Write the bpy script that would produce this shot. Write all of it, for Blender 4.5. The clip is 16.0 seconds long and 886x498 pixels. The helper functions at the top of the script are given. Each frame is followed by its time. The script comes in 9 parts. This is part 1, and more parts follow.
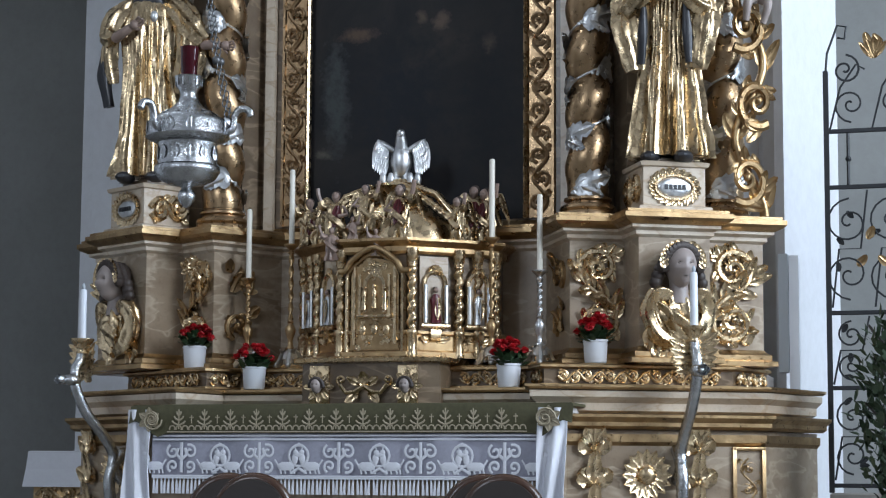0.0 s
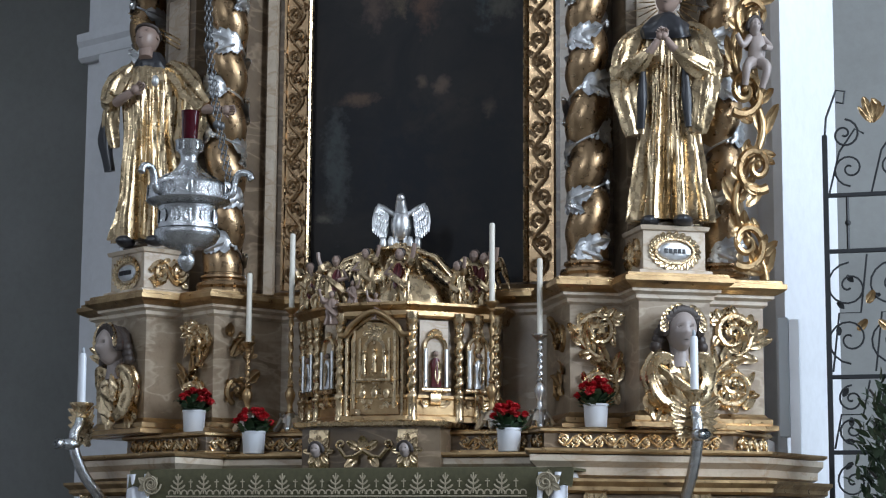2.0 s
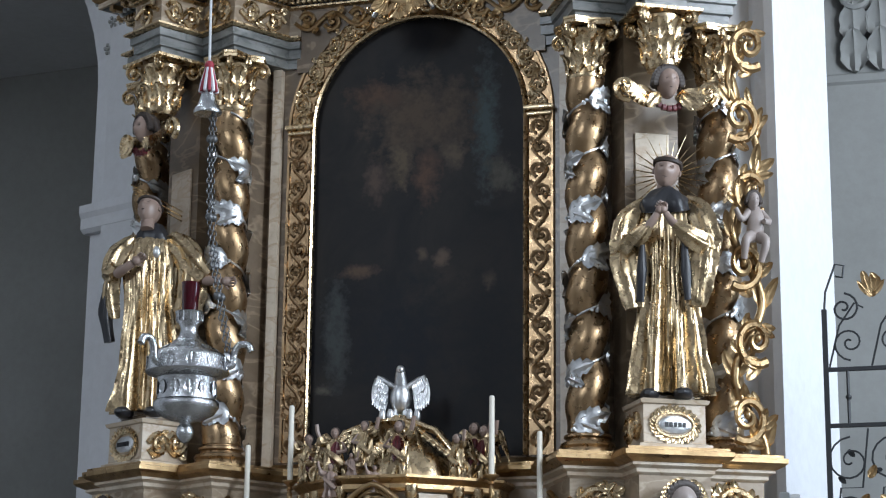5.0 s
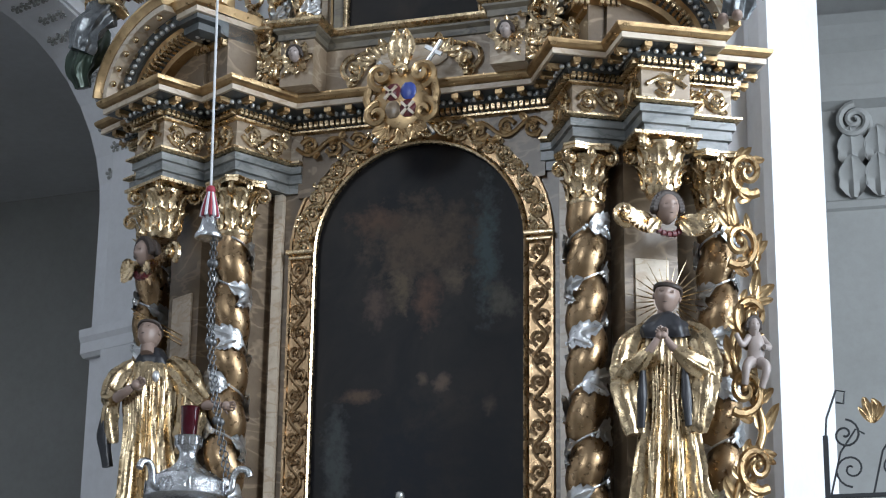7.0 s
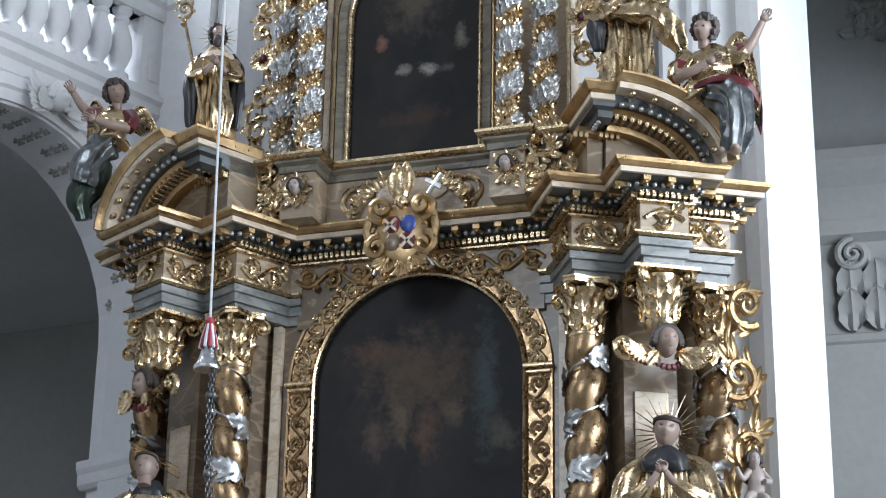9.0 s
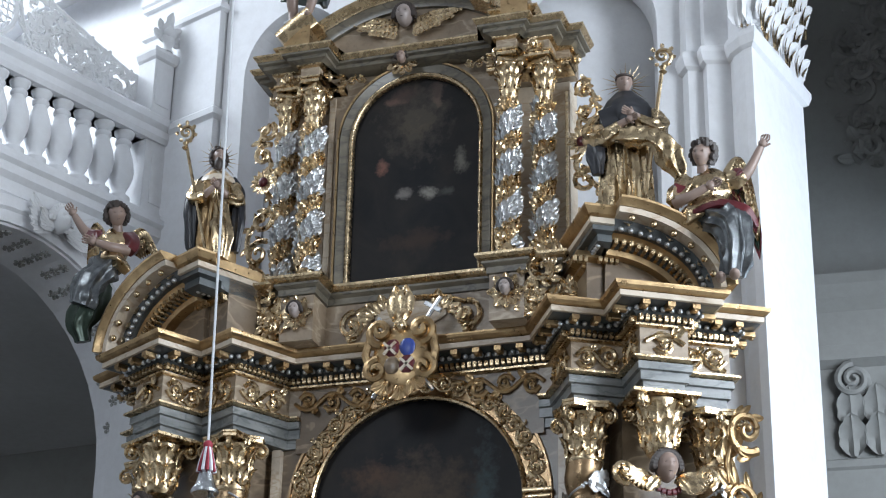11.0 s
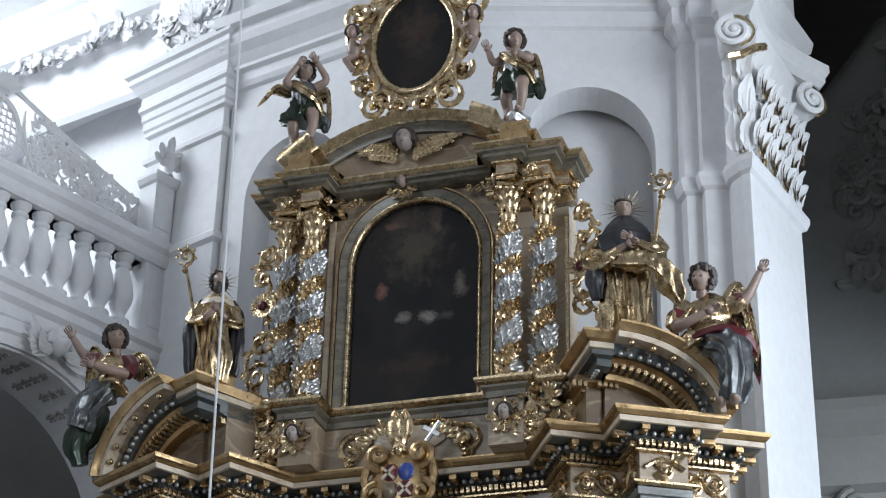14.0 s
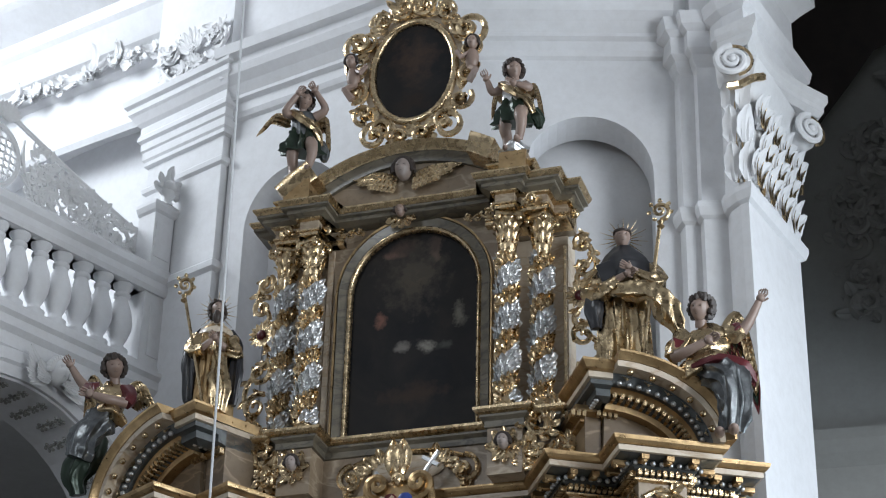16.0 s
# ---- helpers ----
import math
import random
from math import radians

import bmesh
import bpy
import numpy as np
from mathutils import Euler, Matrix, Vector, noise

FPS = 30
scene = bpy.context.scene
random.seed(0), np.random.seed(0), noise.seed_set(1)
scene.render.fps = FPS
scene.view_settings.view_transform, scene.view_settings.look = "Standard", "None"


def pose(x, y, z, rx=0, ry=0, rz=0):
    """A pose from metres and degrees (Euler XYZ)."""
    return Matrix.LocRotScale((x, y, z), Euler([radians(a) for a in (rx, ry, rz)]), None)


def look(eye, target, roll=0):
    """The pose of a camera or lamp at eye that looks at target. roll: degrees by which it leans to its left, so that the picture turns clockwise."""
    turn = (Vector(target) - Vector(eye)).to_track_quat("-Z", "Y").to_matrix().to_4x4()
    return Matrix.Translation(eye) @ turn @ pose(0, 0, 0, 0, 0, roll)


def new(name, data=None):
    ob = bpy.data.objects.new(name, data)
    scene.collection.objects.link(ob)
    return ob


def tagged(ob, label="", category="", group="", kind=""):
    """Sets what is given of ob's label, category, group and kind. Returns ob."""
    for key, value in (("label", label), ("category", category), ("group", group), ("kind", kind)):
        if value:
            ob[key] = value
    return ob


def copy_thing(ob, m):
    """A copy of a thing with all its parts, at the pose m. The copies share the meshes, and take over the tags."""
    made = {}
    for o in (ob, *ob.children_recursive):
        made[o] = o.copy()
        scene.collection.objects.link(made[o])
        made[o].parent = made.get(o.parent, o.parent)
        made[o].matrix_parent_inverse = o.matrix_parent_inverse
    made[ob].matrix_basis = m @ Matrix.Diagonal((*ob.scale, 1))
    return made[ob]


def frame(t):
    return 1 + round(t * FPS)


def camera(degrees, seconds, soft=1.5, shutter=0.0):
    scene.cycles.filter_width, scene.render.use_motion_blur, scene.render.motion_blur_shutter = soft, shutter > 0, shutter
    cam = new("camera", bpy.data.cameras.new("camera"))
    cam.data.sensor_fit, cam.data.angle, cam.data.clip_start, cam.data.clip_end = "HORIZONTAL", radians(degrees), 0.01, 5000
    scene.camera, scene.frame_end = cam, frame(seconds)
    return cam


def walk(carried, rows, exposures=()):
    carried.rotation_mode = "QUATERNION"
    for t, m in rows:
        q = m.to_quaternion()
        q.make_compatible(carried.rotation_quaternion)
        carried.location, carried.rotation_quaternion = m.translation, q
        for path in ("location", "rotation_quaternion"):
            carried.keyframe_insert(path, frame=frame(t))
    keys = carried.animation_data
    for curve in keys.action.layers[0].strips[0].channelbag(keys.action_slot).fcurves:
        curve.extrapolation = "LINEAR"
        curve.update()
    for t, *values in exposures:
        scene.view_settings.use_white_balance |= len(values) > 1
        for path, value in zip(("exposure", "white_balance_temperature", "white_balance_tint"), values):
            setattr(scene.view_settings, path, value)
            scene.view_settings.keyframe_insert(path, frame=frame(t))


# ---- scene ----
cam = camera(25.25, 16.0, soft=1.15)
EYE = (3.710, -10.885, 1.400)
ROWS = [
    (0.0, 96.650, -0.349, 17.938),
    (0.5, 96.808, -0.296, 17.946),
    (1.0, 97.400, -0.354, 17.941),
    (1.5, 97.949, -0.375, 17.936),
    (2.0, 98.501, -0.360, 17.937),
    (2.5, 99.060, -0.409, 17.928),
    (3.0, 99.802, -0.425, 17.921),
    (3.5, 100.510, -0.468, 17.917),
    (4.0, 101.504, -0.510, 17.909),
    (6.5, 106.178, -0.722, 17.857),
    (7.0, 107.102, -0.744, 17.853),
    (7.5, 108.158, -0.796, 17.833),
    (8.0, 109.090, -0.858, 17.803),
    (8.5, 110.049, -0.853, 17.800),
    (9.0, 110.936, -0.897, 17.778),
    (9.5, 111.867, -0.967, 17.745),
    (12.0, 115.951, -1.151, 17.643),
    (12.5, 116.542, -1.197, 17.610),
    (13.0, 117.104, -1.191, 17.610),
    (13.5, 117.659, -1.214, 17.601),
    (14.0, 118.105, -1.230, 17.590),
    (14.5, 118.451, -1.250, 17.573),
    (15.0, 118.712, -1.255, 17.572),
    (15.5, 118.943, -1.292, 17.551),
    (16.0, 118.960, -1.246, 17.546),
]
walk(cam, [(t, pose(*EYE, rx, ry, rz)) for t, rx, ry, rz in ROWS],
     exposures=[(0.0, 0.0, 6050, 10), (4.0, 0.03, 6150, 10), (7.0, 0.26, 6250, 10), (9.0, 0.32, 6250, 10), (12.0, 0.02, 6250, 10), (16.0, -0.28, 6500, 10)])

# ---------------------------------------------------------------- world and light
world = bpy.data.worlds.new("sky")
scene.world = world
world.use_nodes = True
sky = world.node_tree.nodes.new("ShaderNodeTexSky")
sky.sky_type, sky.sun_disc = "NISHITA", False
sky.sun_elevation, sky.sun_rotation = radians(45), radians(120)
world.node_tree.links.new(sky.outputs[0], world.node_tree.nodes["Background"].inputs[0])
world.node_tree.nodes["Background"].inputs[1].default_value = 0.1


def window_lamp(name, eye, target, w, h, watts, colour):
    lamp = bpy.data.lights.new(name, "AREA")
    lamp.shape, lamp.size, lamp.size_y, lamp.energy, lamp.color = "RECTANGLE", w, h, watts, colour
    ob = new(name, lamp)
    ob.matrix_world = look(eye, target)
    return ob


COOL = (0.86, 0.93, 1.0)
window_lamp("nave_window_light", (9.3, -4.6, 6.8), (0, -0.5, 3.8), 2.4, 5.0, 700, COOL)
window_lamp("choir_window_light", (9.3, -0.8, 8.6), (-1.5, 0, 6.9), 2.4, 4.6, 170, COOL)
window_lamp("choir_low_window_light", (9.3, -0.8, 4.4), (2.1, 1.2, 3.6), 2.2, 3.4, 330, (0.72, 0.86, 1.0))
# added frontal fill from behind the camera, where no window is known
window_lamp("rear_fill_light", (-3.0, -21.0, 10.0), (0, 0, 6.5), 4.0, 5.5, 720, COOL)
window_lamp("gallery_window_light", (-6.0, -0.9, 12.0), (-1.0, 1.4, 9.0), 2.4, 2.4, 360, COOL)


# ---------------------------------------------------------------- materials
class Mat:
    """A node material under construction."""

    def __init__(self, name, rough=0.5, metal=0.0):
        self.m = bpy.data.materials.new(name)
        self.m.use_nodes = True
        self.t = self.m.node_tree
        self.b = self.t.nodes["Principled BSDF"]
        self.b.inputs["Roughness"].default_value = rough
        self.b.inputs["Metallic"].default_value = metal
        self.co = self.t.nodes.new("ShaderNodeTexCoord").outputs["Object"]

    def node(self, kind, **inputs):
        n = self.t.nodes.new(kind)
        for k, v in inputs.items():
            sock = n.inputs[k.replace("_", " ")]
            if hasattr(v, "is_linked"):
                self.t.links.new(v, sock)
            else:
                sock.default_value = v
        return n

    def noise(self, scale, detail=4.0, rough=0.55, distort=0.0, stretch=None):
        vec = self.co
        if stretch:
            mp = self.t.nodes.new("ShaderNodeMapping")
            mp.inputs["Scale"].default_value = stretch
            self.t.links.new(vec, mp.inputs["Vector"])
            vec = mp.outputs[0]
        n = self.node("ShaderNodeTexNoise", Vector=vec, Scale=scale, Detail=detail, Roughness=rough, Distortion=distort)
        return n.outputs["Fac"]

    def ramp(self, fac, stops):
        r = self.t.nodes.new("ShaderNodeValToRGB")
        self.t.links.new(fac, r.inputs[0])
        els = r.color_ramp.elements
        while len(els) < len(stops):
            els.new(0.5)
        for e, (p, c) in zip(els, stops):
            e.position, e.color = p, (*c, 1) if len(c) == 3 else c
        return r.outputs[0]

    def mix(self, fac, a, b, mode="MIX"):
        n = self.t.nodes.new("ShaderNodeMix")
        n.data_type, n.blend_type = "RGBA", mode
        for sock, v in ((n.inputs[0], fac), (n.inputs[6], a), (n.inputs[7], b)):
            if hasattr(v, "is_linked"):
                self.t.links.new(v, sock)
            else:
                sock.default_value = v if isinstance(v, float) else (*v, 1)
        return n.outputs[2]

    def colour(self, c):
        if hasattr(c, "is_linked"):
            self.t.links.new(c, self.b.inputs["Base Color"])
        else:
            self.b.inputs["Base Color"].default_value = (*c, 1)
        return self

    def rough(self, r):
        self.t.links.new(r, self.b.inputs["Roughness"])
        return self

    def bump(self, height, strength=0.3, dist=0.01):
        n = self.node("ShaderNodeBump", Height=height, Strength=strength, Distance=dist)
        self.t.links.new(n.outputs[0], self.b.inputs["Normal"])
        return self


def gilt(name, light, dark, rough, wear=0.6):
    m = Mat(name, rough, 1.0)
    tone = m.ramp(m.noise(9, 5), [(0.35, light), (0.7, dark)])
    worn = m.ramp(m.noise(38, 6, 0.7), [(wear, (0, 0, 0)), (wear + 0.18, (1, 1, 1))])
    m.colour(m.mix(worn, tone, (0.16, 0.085, 0.035)))
    m.rough(m.ramp(m.noise(26, 4), [(0.3, (rough - 0.1,) * 3), (0.75, (rough + 0.2,) * 3)]))
    return m.bump(m.noise(60, 3), 0.25, 0.004).m


def marble(name, stops, scale, rough, vein, streak=(1, 1, 1)):
    m = Mat(name, rough)
    base = m.ramp(m.noise(scale, 4, 0.5, 0.5, streak), stops)
    tilt = m.t.nodes.new("ShaderNodeMapping")
    tilt.inputs["Rotation"].default_value = (0.3, 0.6, 0.2)
    tilt.inputs["Scale"].default_value = (1, 1, 2.6)
    m.t.links.new(m.co, tilt.inputs["Vector"])
    vn = m.node("ShaderNodeTexNoise", Vector=tilt.outputs[0], Scale=scale * 1.1, Detail=3.0, Roughness=0.5, Distortion=0.5)
    veins = m.ramp(vn.outputs["Fac"], [(0.47, (0, 0, 0)), (0.5, (0.75, 0.75, 0.75)), (0.56, (0, 0, 0))])
    grime = m.ramp(m.noise(30, 5, 0.7), [(0.5, (1, 1, 1)), (0.85, (0.72, 0.68, 0.62))])
    m.colour(m.mix(1.0, m.mix(veins, base, vein), grime, "MULTIPLY"))
    m.b.inputs["Coat Weight"].default_value = 0.25
    m.b.inputs["Coat Roughness"].default_value = 0.25
    return m.bump(m.noise(45, 4), 0.08, 0.004).m


def plaster(name, c, warm):
    m = Mat(name, 0.85)
    tone = m.ramp(m.noise(0.9, 5), [(0.3, c), (0.75, warm)])
    m.colour(m.mix(1.0, tone, m.ramp(m.noise(12, 6, 0.7), [(0.4, (1, 1, 1)), (0.9, (0.88, 0.87, 0.86))]), "MULTIPLY"))
    return m.bump(m.noise(25, 6), 0.12, 0.01).m


def paint(name, c, rough=0.5, vary=0.25, scale=14, metal=0.0, bump=0.1):
    m = Mat(name, rough, metal)
    m.colour(m.ramp(m.noise(scale, 5), [(0.3, c), (0.8, tuple(v * (1 - vary) for v in c))]))
    return m.bump(m.noise(scale * 3, 4), bump, 0.004).m


GOLD = gilt("burnished_gold", (0.74, 0.575, 0.36), (0.50, 0.37, 0.215), 0.24)
ROBEG = gilt("statue_gold", (0.58, 0.45, 0.28), (0.32, 0.235, 0.135), 0.26)
DULL = gilt("aged_gold", (0.56, 0.395, 0.21), (0.34, 0.225, 0.115), 0.34)
BRONZE = gilt("lacquered_gold_shaft", (0.43, 0.295, 0.17), (0.31, 0.205, 0.11), 0.3, 0.72)
SILVER = gilt("silver_leaf", (0.78, 0.78, 0.78), (0.50, 0.51, 0.52), 0.34)
CHROME = paint("polished_silver", (0.58, 0.59, 0.60), 0.24, 0.4, 34, 1.0, 0.75)
TAN = marble("tan_marbling", [(0.2, (0.19, 0.135, 0.085)), (0.5, (0.31, 0.235, 0.16)), (0.8, (0.41, 0.335, 0.25))], 2.6, 0.32, (0.50, 0.41, 0.30), (1, 1, 1.8))
BROWN = marble("brown_marbling", [(0.2, (0.085, 0.058, 0.035)), (0.55, (0.155, 0.11, 0.068)), (0.85, (0.22, 0.165, 0.11))], 2.2, 0.3, (0.32, 0.24, 0.16), (1, 1, 1.6))
CREAM = marble("cream_marbling", [(0.2, (0.40, 0.31, 0.22)), (0.5, (0.56, 0.47, 0.36)), (0.8, (0.66, 0.58, 0.47))], 3.0, 0.35, (0.42, 0.30, 0.19), (1, 1, 1.7))
GREY = marble("grey_blue_marbling", [(0.25, (0.12, 0.125, 0.12)), (0.5, (0.215, 0.22, 0.212)), (0.8, (0.33, 0.335, 0.32))], 4.0, 0.3, (0.10, 0.11, 0.11), (1, 1, 3))
OLIVE = marble("olive_grey_marbling", [(0.25, (0.10, 0.085, 0.062)), (0.5, (0.17, 0.147, 0.108)), (0.8, (0.25, 0.22, 0.168))], 4.0, 0.32, (0.07, 0.065, 0.055), (1, 1, 3))
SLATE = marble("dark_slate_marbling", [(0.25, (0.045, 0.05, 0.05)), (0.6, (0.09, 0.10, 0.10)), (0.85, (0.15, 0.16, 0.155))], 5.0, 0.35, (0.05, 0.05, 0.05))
WHITE = plaster("white_plaster", (0.73, 0.735, 0.755), (0.645, 0.65, 0.665))
# darker copy of WHITE with shade in its colour; also the grey rosette paint
SHADE = plaster("shade_and_grey_plaster", (0.36, 0.36, 0.345), (0.30, 0.30, 0.285))
STUCCO = plaster("stucco_relief", (0.77, 0.77, 0.78), (0.65, 0.655, 0.665))
STONE = paint("floor_stone", (0.30, 0.28, 0.25), 0.45, 0.3, 3)
SKIN = paint("painted_flesh", (0.30, 0.215, 0.175), 0.38, 0.2, 12)
PALE = paint("pale_flesh", (0.34, 0.285, 0.26), 0.4, 0.2, 12)
HAIR = paint("dark_hair_paint", (0.05, 0.035, 0.028), 0.5, 0.4, 30)
BLACK = paint("black_paint", (0.022, 0.022, 0.026), 0.4, 0.3, 12)
REDP = paint("carmine_lustre_paint", (0.12, 0.018, 0.022), 0.3, 0.4, 9)
BLUEP = paint("blue_enamel", (0.04, 0.07, 0.30), 0.35, 0.3, 15)
GREENP = paint("green_lustre_paint", (0.028, 0.045, 0.03), 0.3, 0.4, 9, 0.4)
STEEL = paint("blue_silver_lustre", (0.19, 0.20, 0.205), 0.33, 0.7, 22, 0.75, 0.4)
WAX = paint("candle_wax", (0.80, 0.76, 0.66), 0.4, 0.06, 6)
WICK = paint("charred_wick", (0.03, 0.025, 0.02), 0.9)
POT = paint("white_glazed_pot", (0.74, 0.77, 0.82), 0.3, 0.05, 5)
PETAL = paint("red_petal", (0.55, 0.012, 0.02), 0.5, 0.45, 25)
LEAF = paint("leaf_green", (0.035, 0.075, 0.028), 0.5, 0.5, 30)
SHRUB = paint("shrub_green", (0.045, 0.075, 0.035), 0.55, 0.5, 30)
IRON = paint("wrought_iron", (0.025, 0.027, 0.03), 0.5, 0.3, 20, 0.3)
LINEN = paint("white_linen", (0.78, 0.79, 0.84), 0.8, 0.06, 40)
VEIL = paint("grey_veil_ground", (0.42, 0.42, 0.50), 0.85, 0.15, 60)
BROCADE = paint("olive_brocade", (0.085, 0.078, 0.035), 0.75, 0.35, 40)
EMBROID = paint("ecru_embroidery", (0.42, 0.36, 0.25), 0.7, 0.25, 60)
WOOD = paint("dark_polished_wood", (0.085, 0.045, 0.03), 0.25, 0.4, 8)
WOODD = paint("dull_dark_wood", (0.06, 0.05, 0.045), 0.35, 0.3, 8)
ROPE = paint("white_cord", (0.62, 0.63, 0.64), 0.6, 0.1, 50)
RUBY = Mat("ruby_glass", 0.08).colour((0.05, 0.002, 0.006)).m
TUBE = paint("grey_conduit", (0.42, 0.46, 0.50), 0.4, 0.1, 5)
SOIL = paint("dark_planter", (0.03, 0.028, 0.025), 0.6, 0.3, 12)


def canvas(name, seed, blobs):
    """An old, darkened oil painting: dim warm clouds of colour on near-black brown. blobs: x, z, radius x, radius z, colour."""
    m = Mat(name, 0.5)
    m.b.inputs["Specular IOR Level"].default_value = 0.2
    sep = m.node("ShaderNodeSeparateXYZ", Vector=m.co)
    col = m.ramp(m.noise(2.1 + seed * 0.1, 6, 0.6, 0.8), [(0.35, (0.010, 0.010, 0.012)), (0.6, (0.020, 0.018, 0.017)), (0.8, (0.034, 0.027, 0.022))])
    for x, z, rx, rz, c in blobs:
        dx = m.node("ShaderNodeMath", Value=sep.outputs[0])
        dx.operation, dx.inputs[1].default_value = "SUBTRACT", x
        dz = m.node("ShaderNodeMath", Value=sep.outputs[2])
        dz.operation, dz.inputs[1].default_value = "SUBTRACT", z
        v = m.node("ShaderNodeCombineXYZ", X=dx.outputs[0], Y=dz.outputs[0])
        sc = m.node("ShaderNodeVectorMath", Vector=v.outputs[0])
        sc.operation, sc.inputs[1].default_value = "MULTIPLY", (1 / rx, 1 / rz, 1)
        wob = m.node("ShaderNodeTexNoise", Vector=m.co, Scale=11.0, Detail=6.0, Roughness=0.7)
        ad = m.node("ShaderNodeVectorMath", Vector=sc.outputs[0])
        ad.operation = "ADD"
        half = m.node("ShaderNodeVectorMath", Vector=wob.outputs["Color"])
        half.operation, half.inputs[1].default_value = "SUBTRACT", (0.5, 0.5, 0.5)
        big = m.node("ShaderNodeVectorMath", Vector=half.outputs[0])
        big.operation, big.inputs[1].default_value = "MULTIPLY", (2.6, 2.6, 2.6)
        m.t.links.new(big.outputs[0], ad.inputs[1])
        ln = m.node("ShaderNodeVectorMath", Vector=ad.outputs[0])
        ln.operation = "LENGTH"
        fac = m.ramp(ln.outputs["Value"], [(0.25, (1, 1, 1)), (1.0, (0, 0, 0))])
        col = m.mix(fac, col, tuple(v * 1.35 for v in c))
    m.colour(col)
    return m.bump(m.noise(70, 4), 0.12, 0.003).m


# ---------------------------------------------------------------- geometry helpers
def part(name, bm, material, parent=None, label="", smooth=False):
    me = bpy.data.meshes.new(name)
    bmesh.ops.recalc_face_normals(bm, faces=bm.faces)
    if smooth:
        for fc in bm.faces:
            fc.smooth = True
    bm.to_mesh(me)
    bm.free()
    for mt in material if isinstance(material, (list, tuple)) else [material]:
        me.materials.append(mt)
    if smooth:
        me.set_sharp_from_angle(angle=radians(50))
    ob = new(name, me)
    if parent:
        ob.parent = parent
    if label:
        ob["label"] = label
    return ob


def thing(name, label, category, m=None, group="", kind=""):
    ob = new(name)
    ob.empty_display_size = 0.1
    if m is not None:
        ob.matrix_basis = m
    return tagged(ob, label, category, group, kind)


def B():
    return bmesh.new()


ID = Matrix.Identity(4)


def quads(bm, rings, mi=0, closed=True, caps=True, M=ID):
    """Skins rings of points with faces."""
    vs = [[bm.verts.new(M @ Vector(p)) for p in r] for r in rings]
    n = len(vs[0])
    for a, b in zip(vs, vs[1:]):
        for i in range(n if closed else n - 1):
            j = (i + 1) % n
            bm.faces.new((a[i], a[j], b[j], b[i])).material_index = mi
    if caps and closed and n > 2:
        bm.faces.new(vs[0][::-1]).material_index = mi
        bm.faces.new(vs[-1]).material_index = mi
    return vs


def box(bm, x0, x1, y0, y1, z0, z1, M=ID, mi=0, bevel=0.0):
    if bevel:
        b = bevel
        ring = lambda z, d: [(x0 + d, y0 + d, z), (x1 - d, y0 + d, z), (x1 - d, y1 - d, z), (x0 + d, y1 - d, z)]
        quads(bm, [ring(z0, b), ring(z0 + b, 0), ring(z1 - b, 0), ring(z1, b)], mi, M=M)
    else:
        quads(bm, [[(x0, y0, z), (x1, y0, z), (x1, y1, z), (x0, y1, z)] for z in (z0, z1)], mi, M=M)


def lathe(bm, prof, seg=20, M=ID, mi=0, flute=0, amp=0.0):
    """prof: radius, height."""
    rings = []
    for r, z in prof:
        ring = []
        for i in range(seg):
            a = 2 * math.pi * i / seg
            rr = r * (1 + amp * math.cos(flute * a)) if flute else r
            ring.append((rr * math.cos(a), rr * math.sin(a), z))
        rings.append(ring)
    quads(bm, rings, mi, M=M)


def ball(bm, c, r, M=ID, mi=0, seg=10, rows=7, turn=None):
    """An ellipsoid; r is one number or three."""
    r = (r, r, r) if isinstance(r, (int, float)) else r
    rings = []
    for k in range(1, rows):
        a = math.pi * k / rows
        rings.append([Vector((r[0] * math.sin(a) * math.cos(2 * math.pi * i / seg), r[1] * math.sin(a) * math.sin(2 * math.pi * i / seg), -r[2] * math.cos(a))) for i in range(seg)])
    q = Matrix.Translation(c) @ (turn if turn is not None else ID)
    quads(bm, rings, mi, M=M @ q)


def tube(bm, pts, rad, seg=6, M=ID, mi=0, flat=1.0):
    """A round bar along pts; rad is a number or a function of 0..1."""
    pts = [Vector(p) for p in pts]
    n = len(pts)
    rings, ref = [], None
    for i, p in enumerate(pts):
        t = (pts[min(i + 1, n - 1)] - pts[max(i - 1, 0)]).normalized()
        if ref is None:
            ref = Vector((0, 1, 0)) if abs(t.y) < 0.8 else Vector((1, 0, 0))
        a = (ref - t * ref.dot(t)).normalized()
        ref = a
        b = t.cross(a)
        r = rad(i / (n - 1)) if callable(rad) else rad
        rings.append([p + (a * math.cos(2 * math.pi * k / seg) * flat + b * math.sin(2 * math.pi * k / seg)) * r for k in range(seg)])
    quads(bm, rings, mi, M=M)


def miter(pts, closed=False):
    """Unit mitre vectors for the outward side (to the right of the way along pts)."""
    out = []
    n = len(pts)
    for i in range(n):
        ns = []
        for a, b in ((i - 1, i), (i, i + 1)):
            if not closed and (a < 0 or b >= n):
                continue
            d = Vector(pts[b % n]) - Vector(pts[a % n])
            d.normalize()
            ns.append(Vector((d.y, -d.x)))
        if len(ns) == 1:
            out.append(ns[0])
        else:
            s = ns[0] + ns[1]
            out.append(s / max(0.35, 1 + ns[0].dot(ns[1])))
    return out


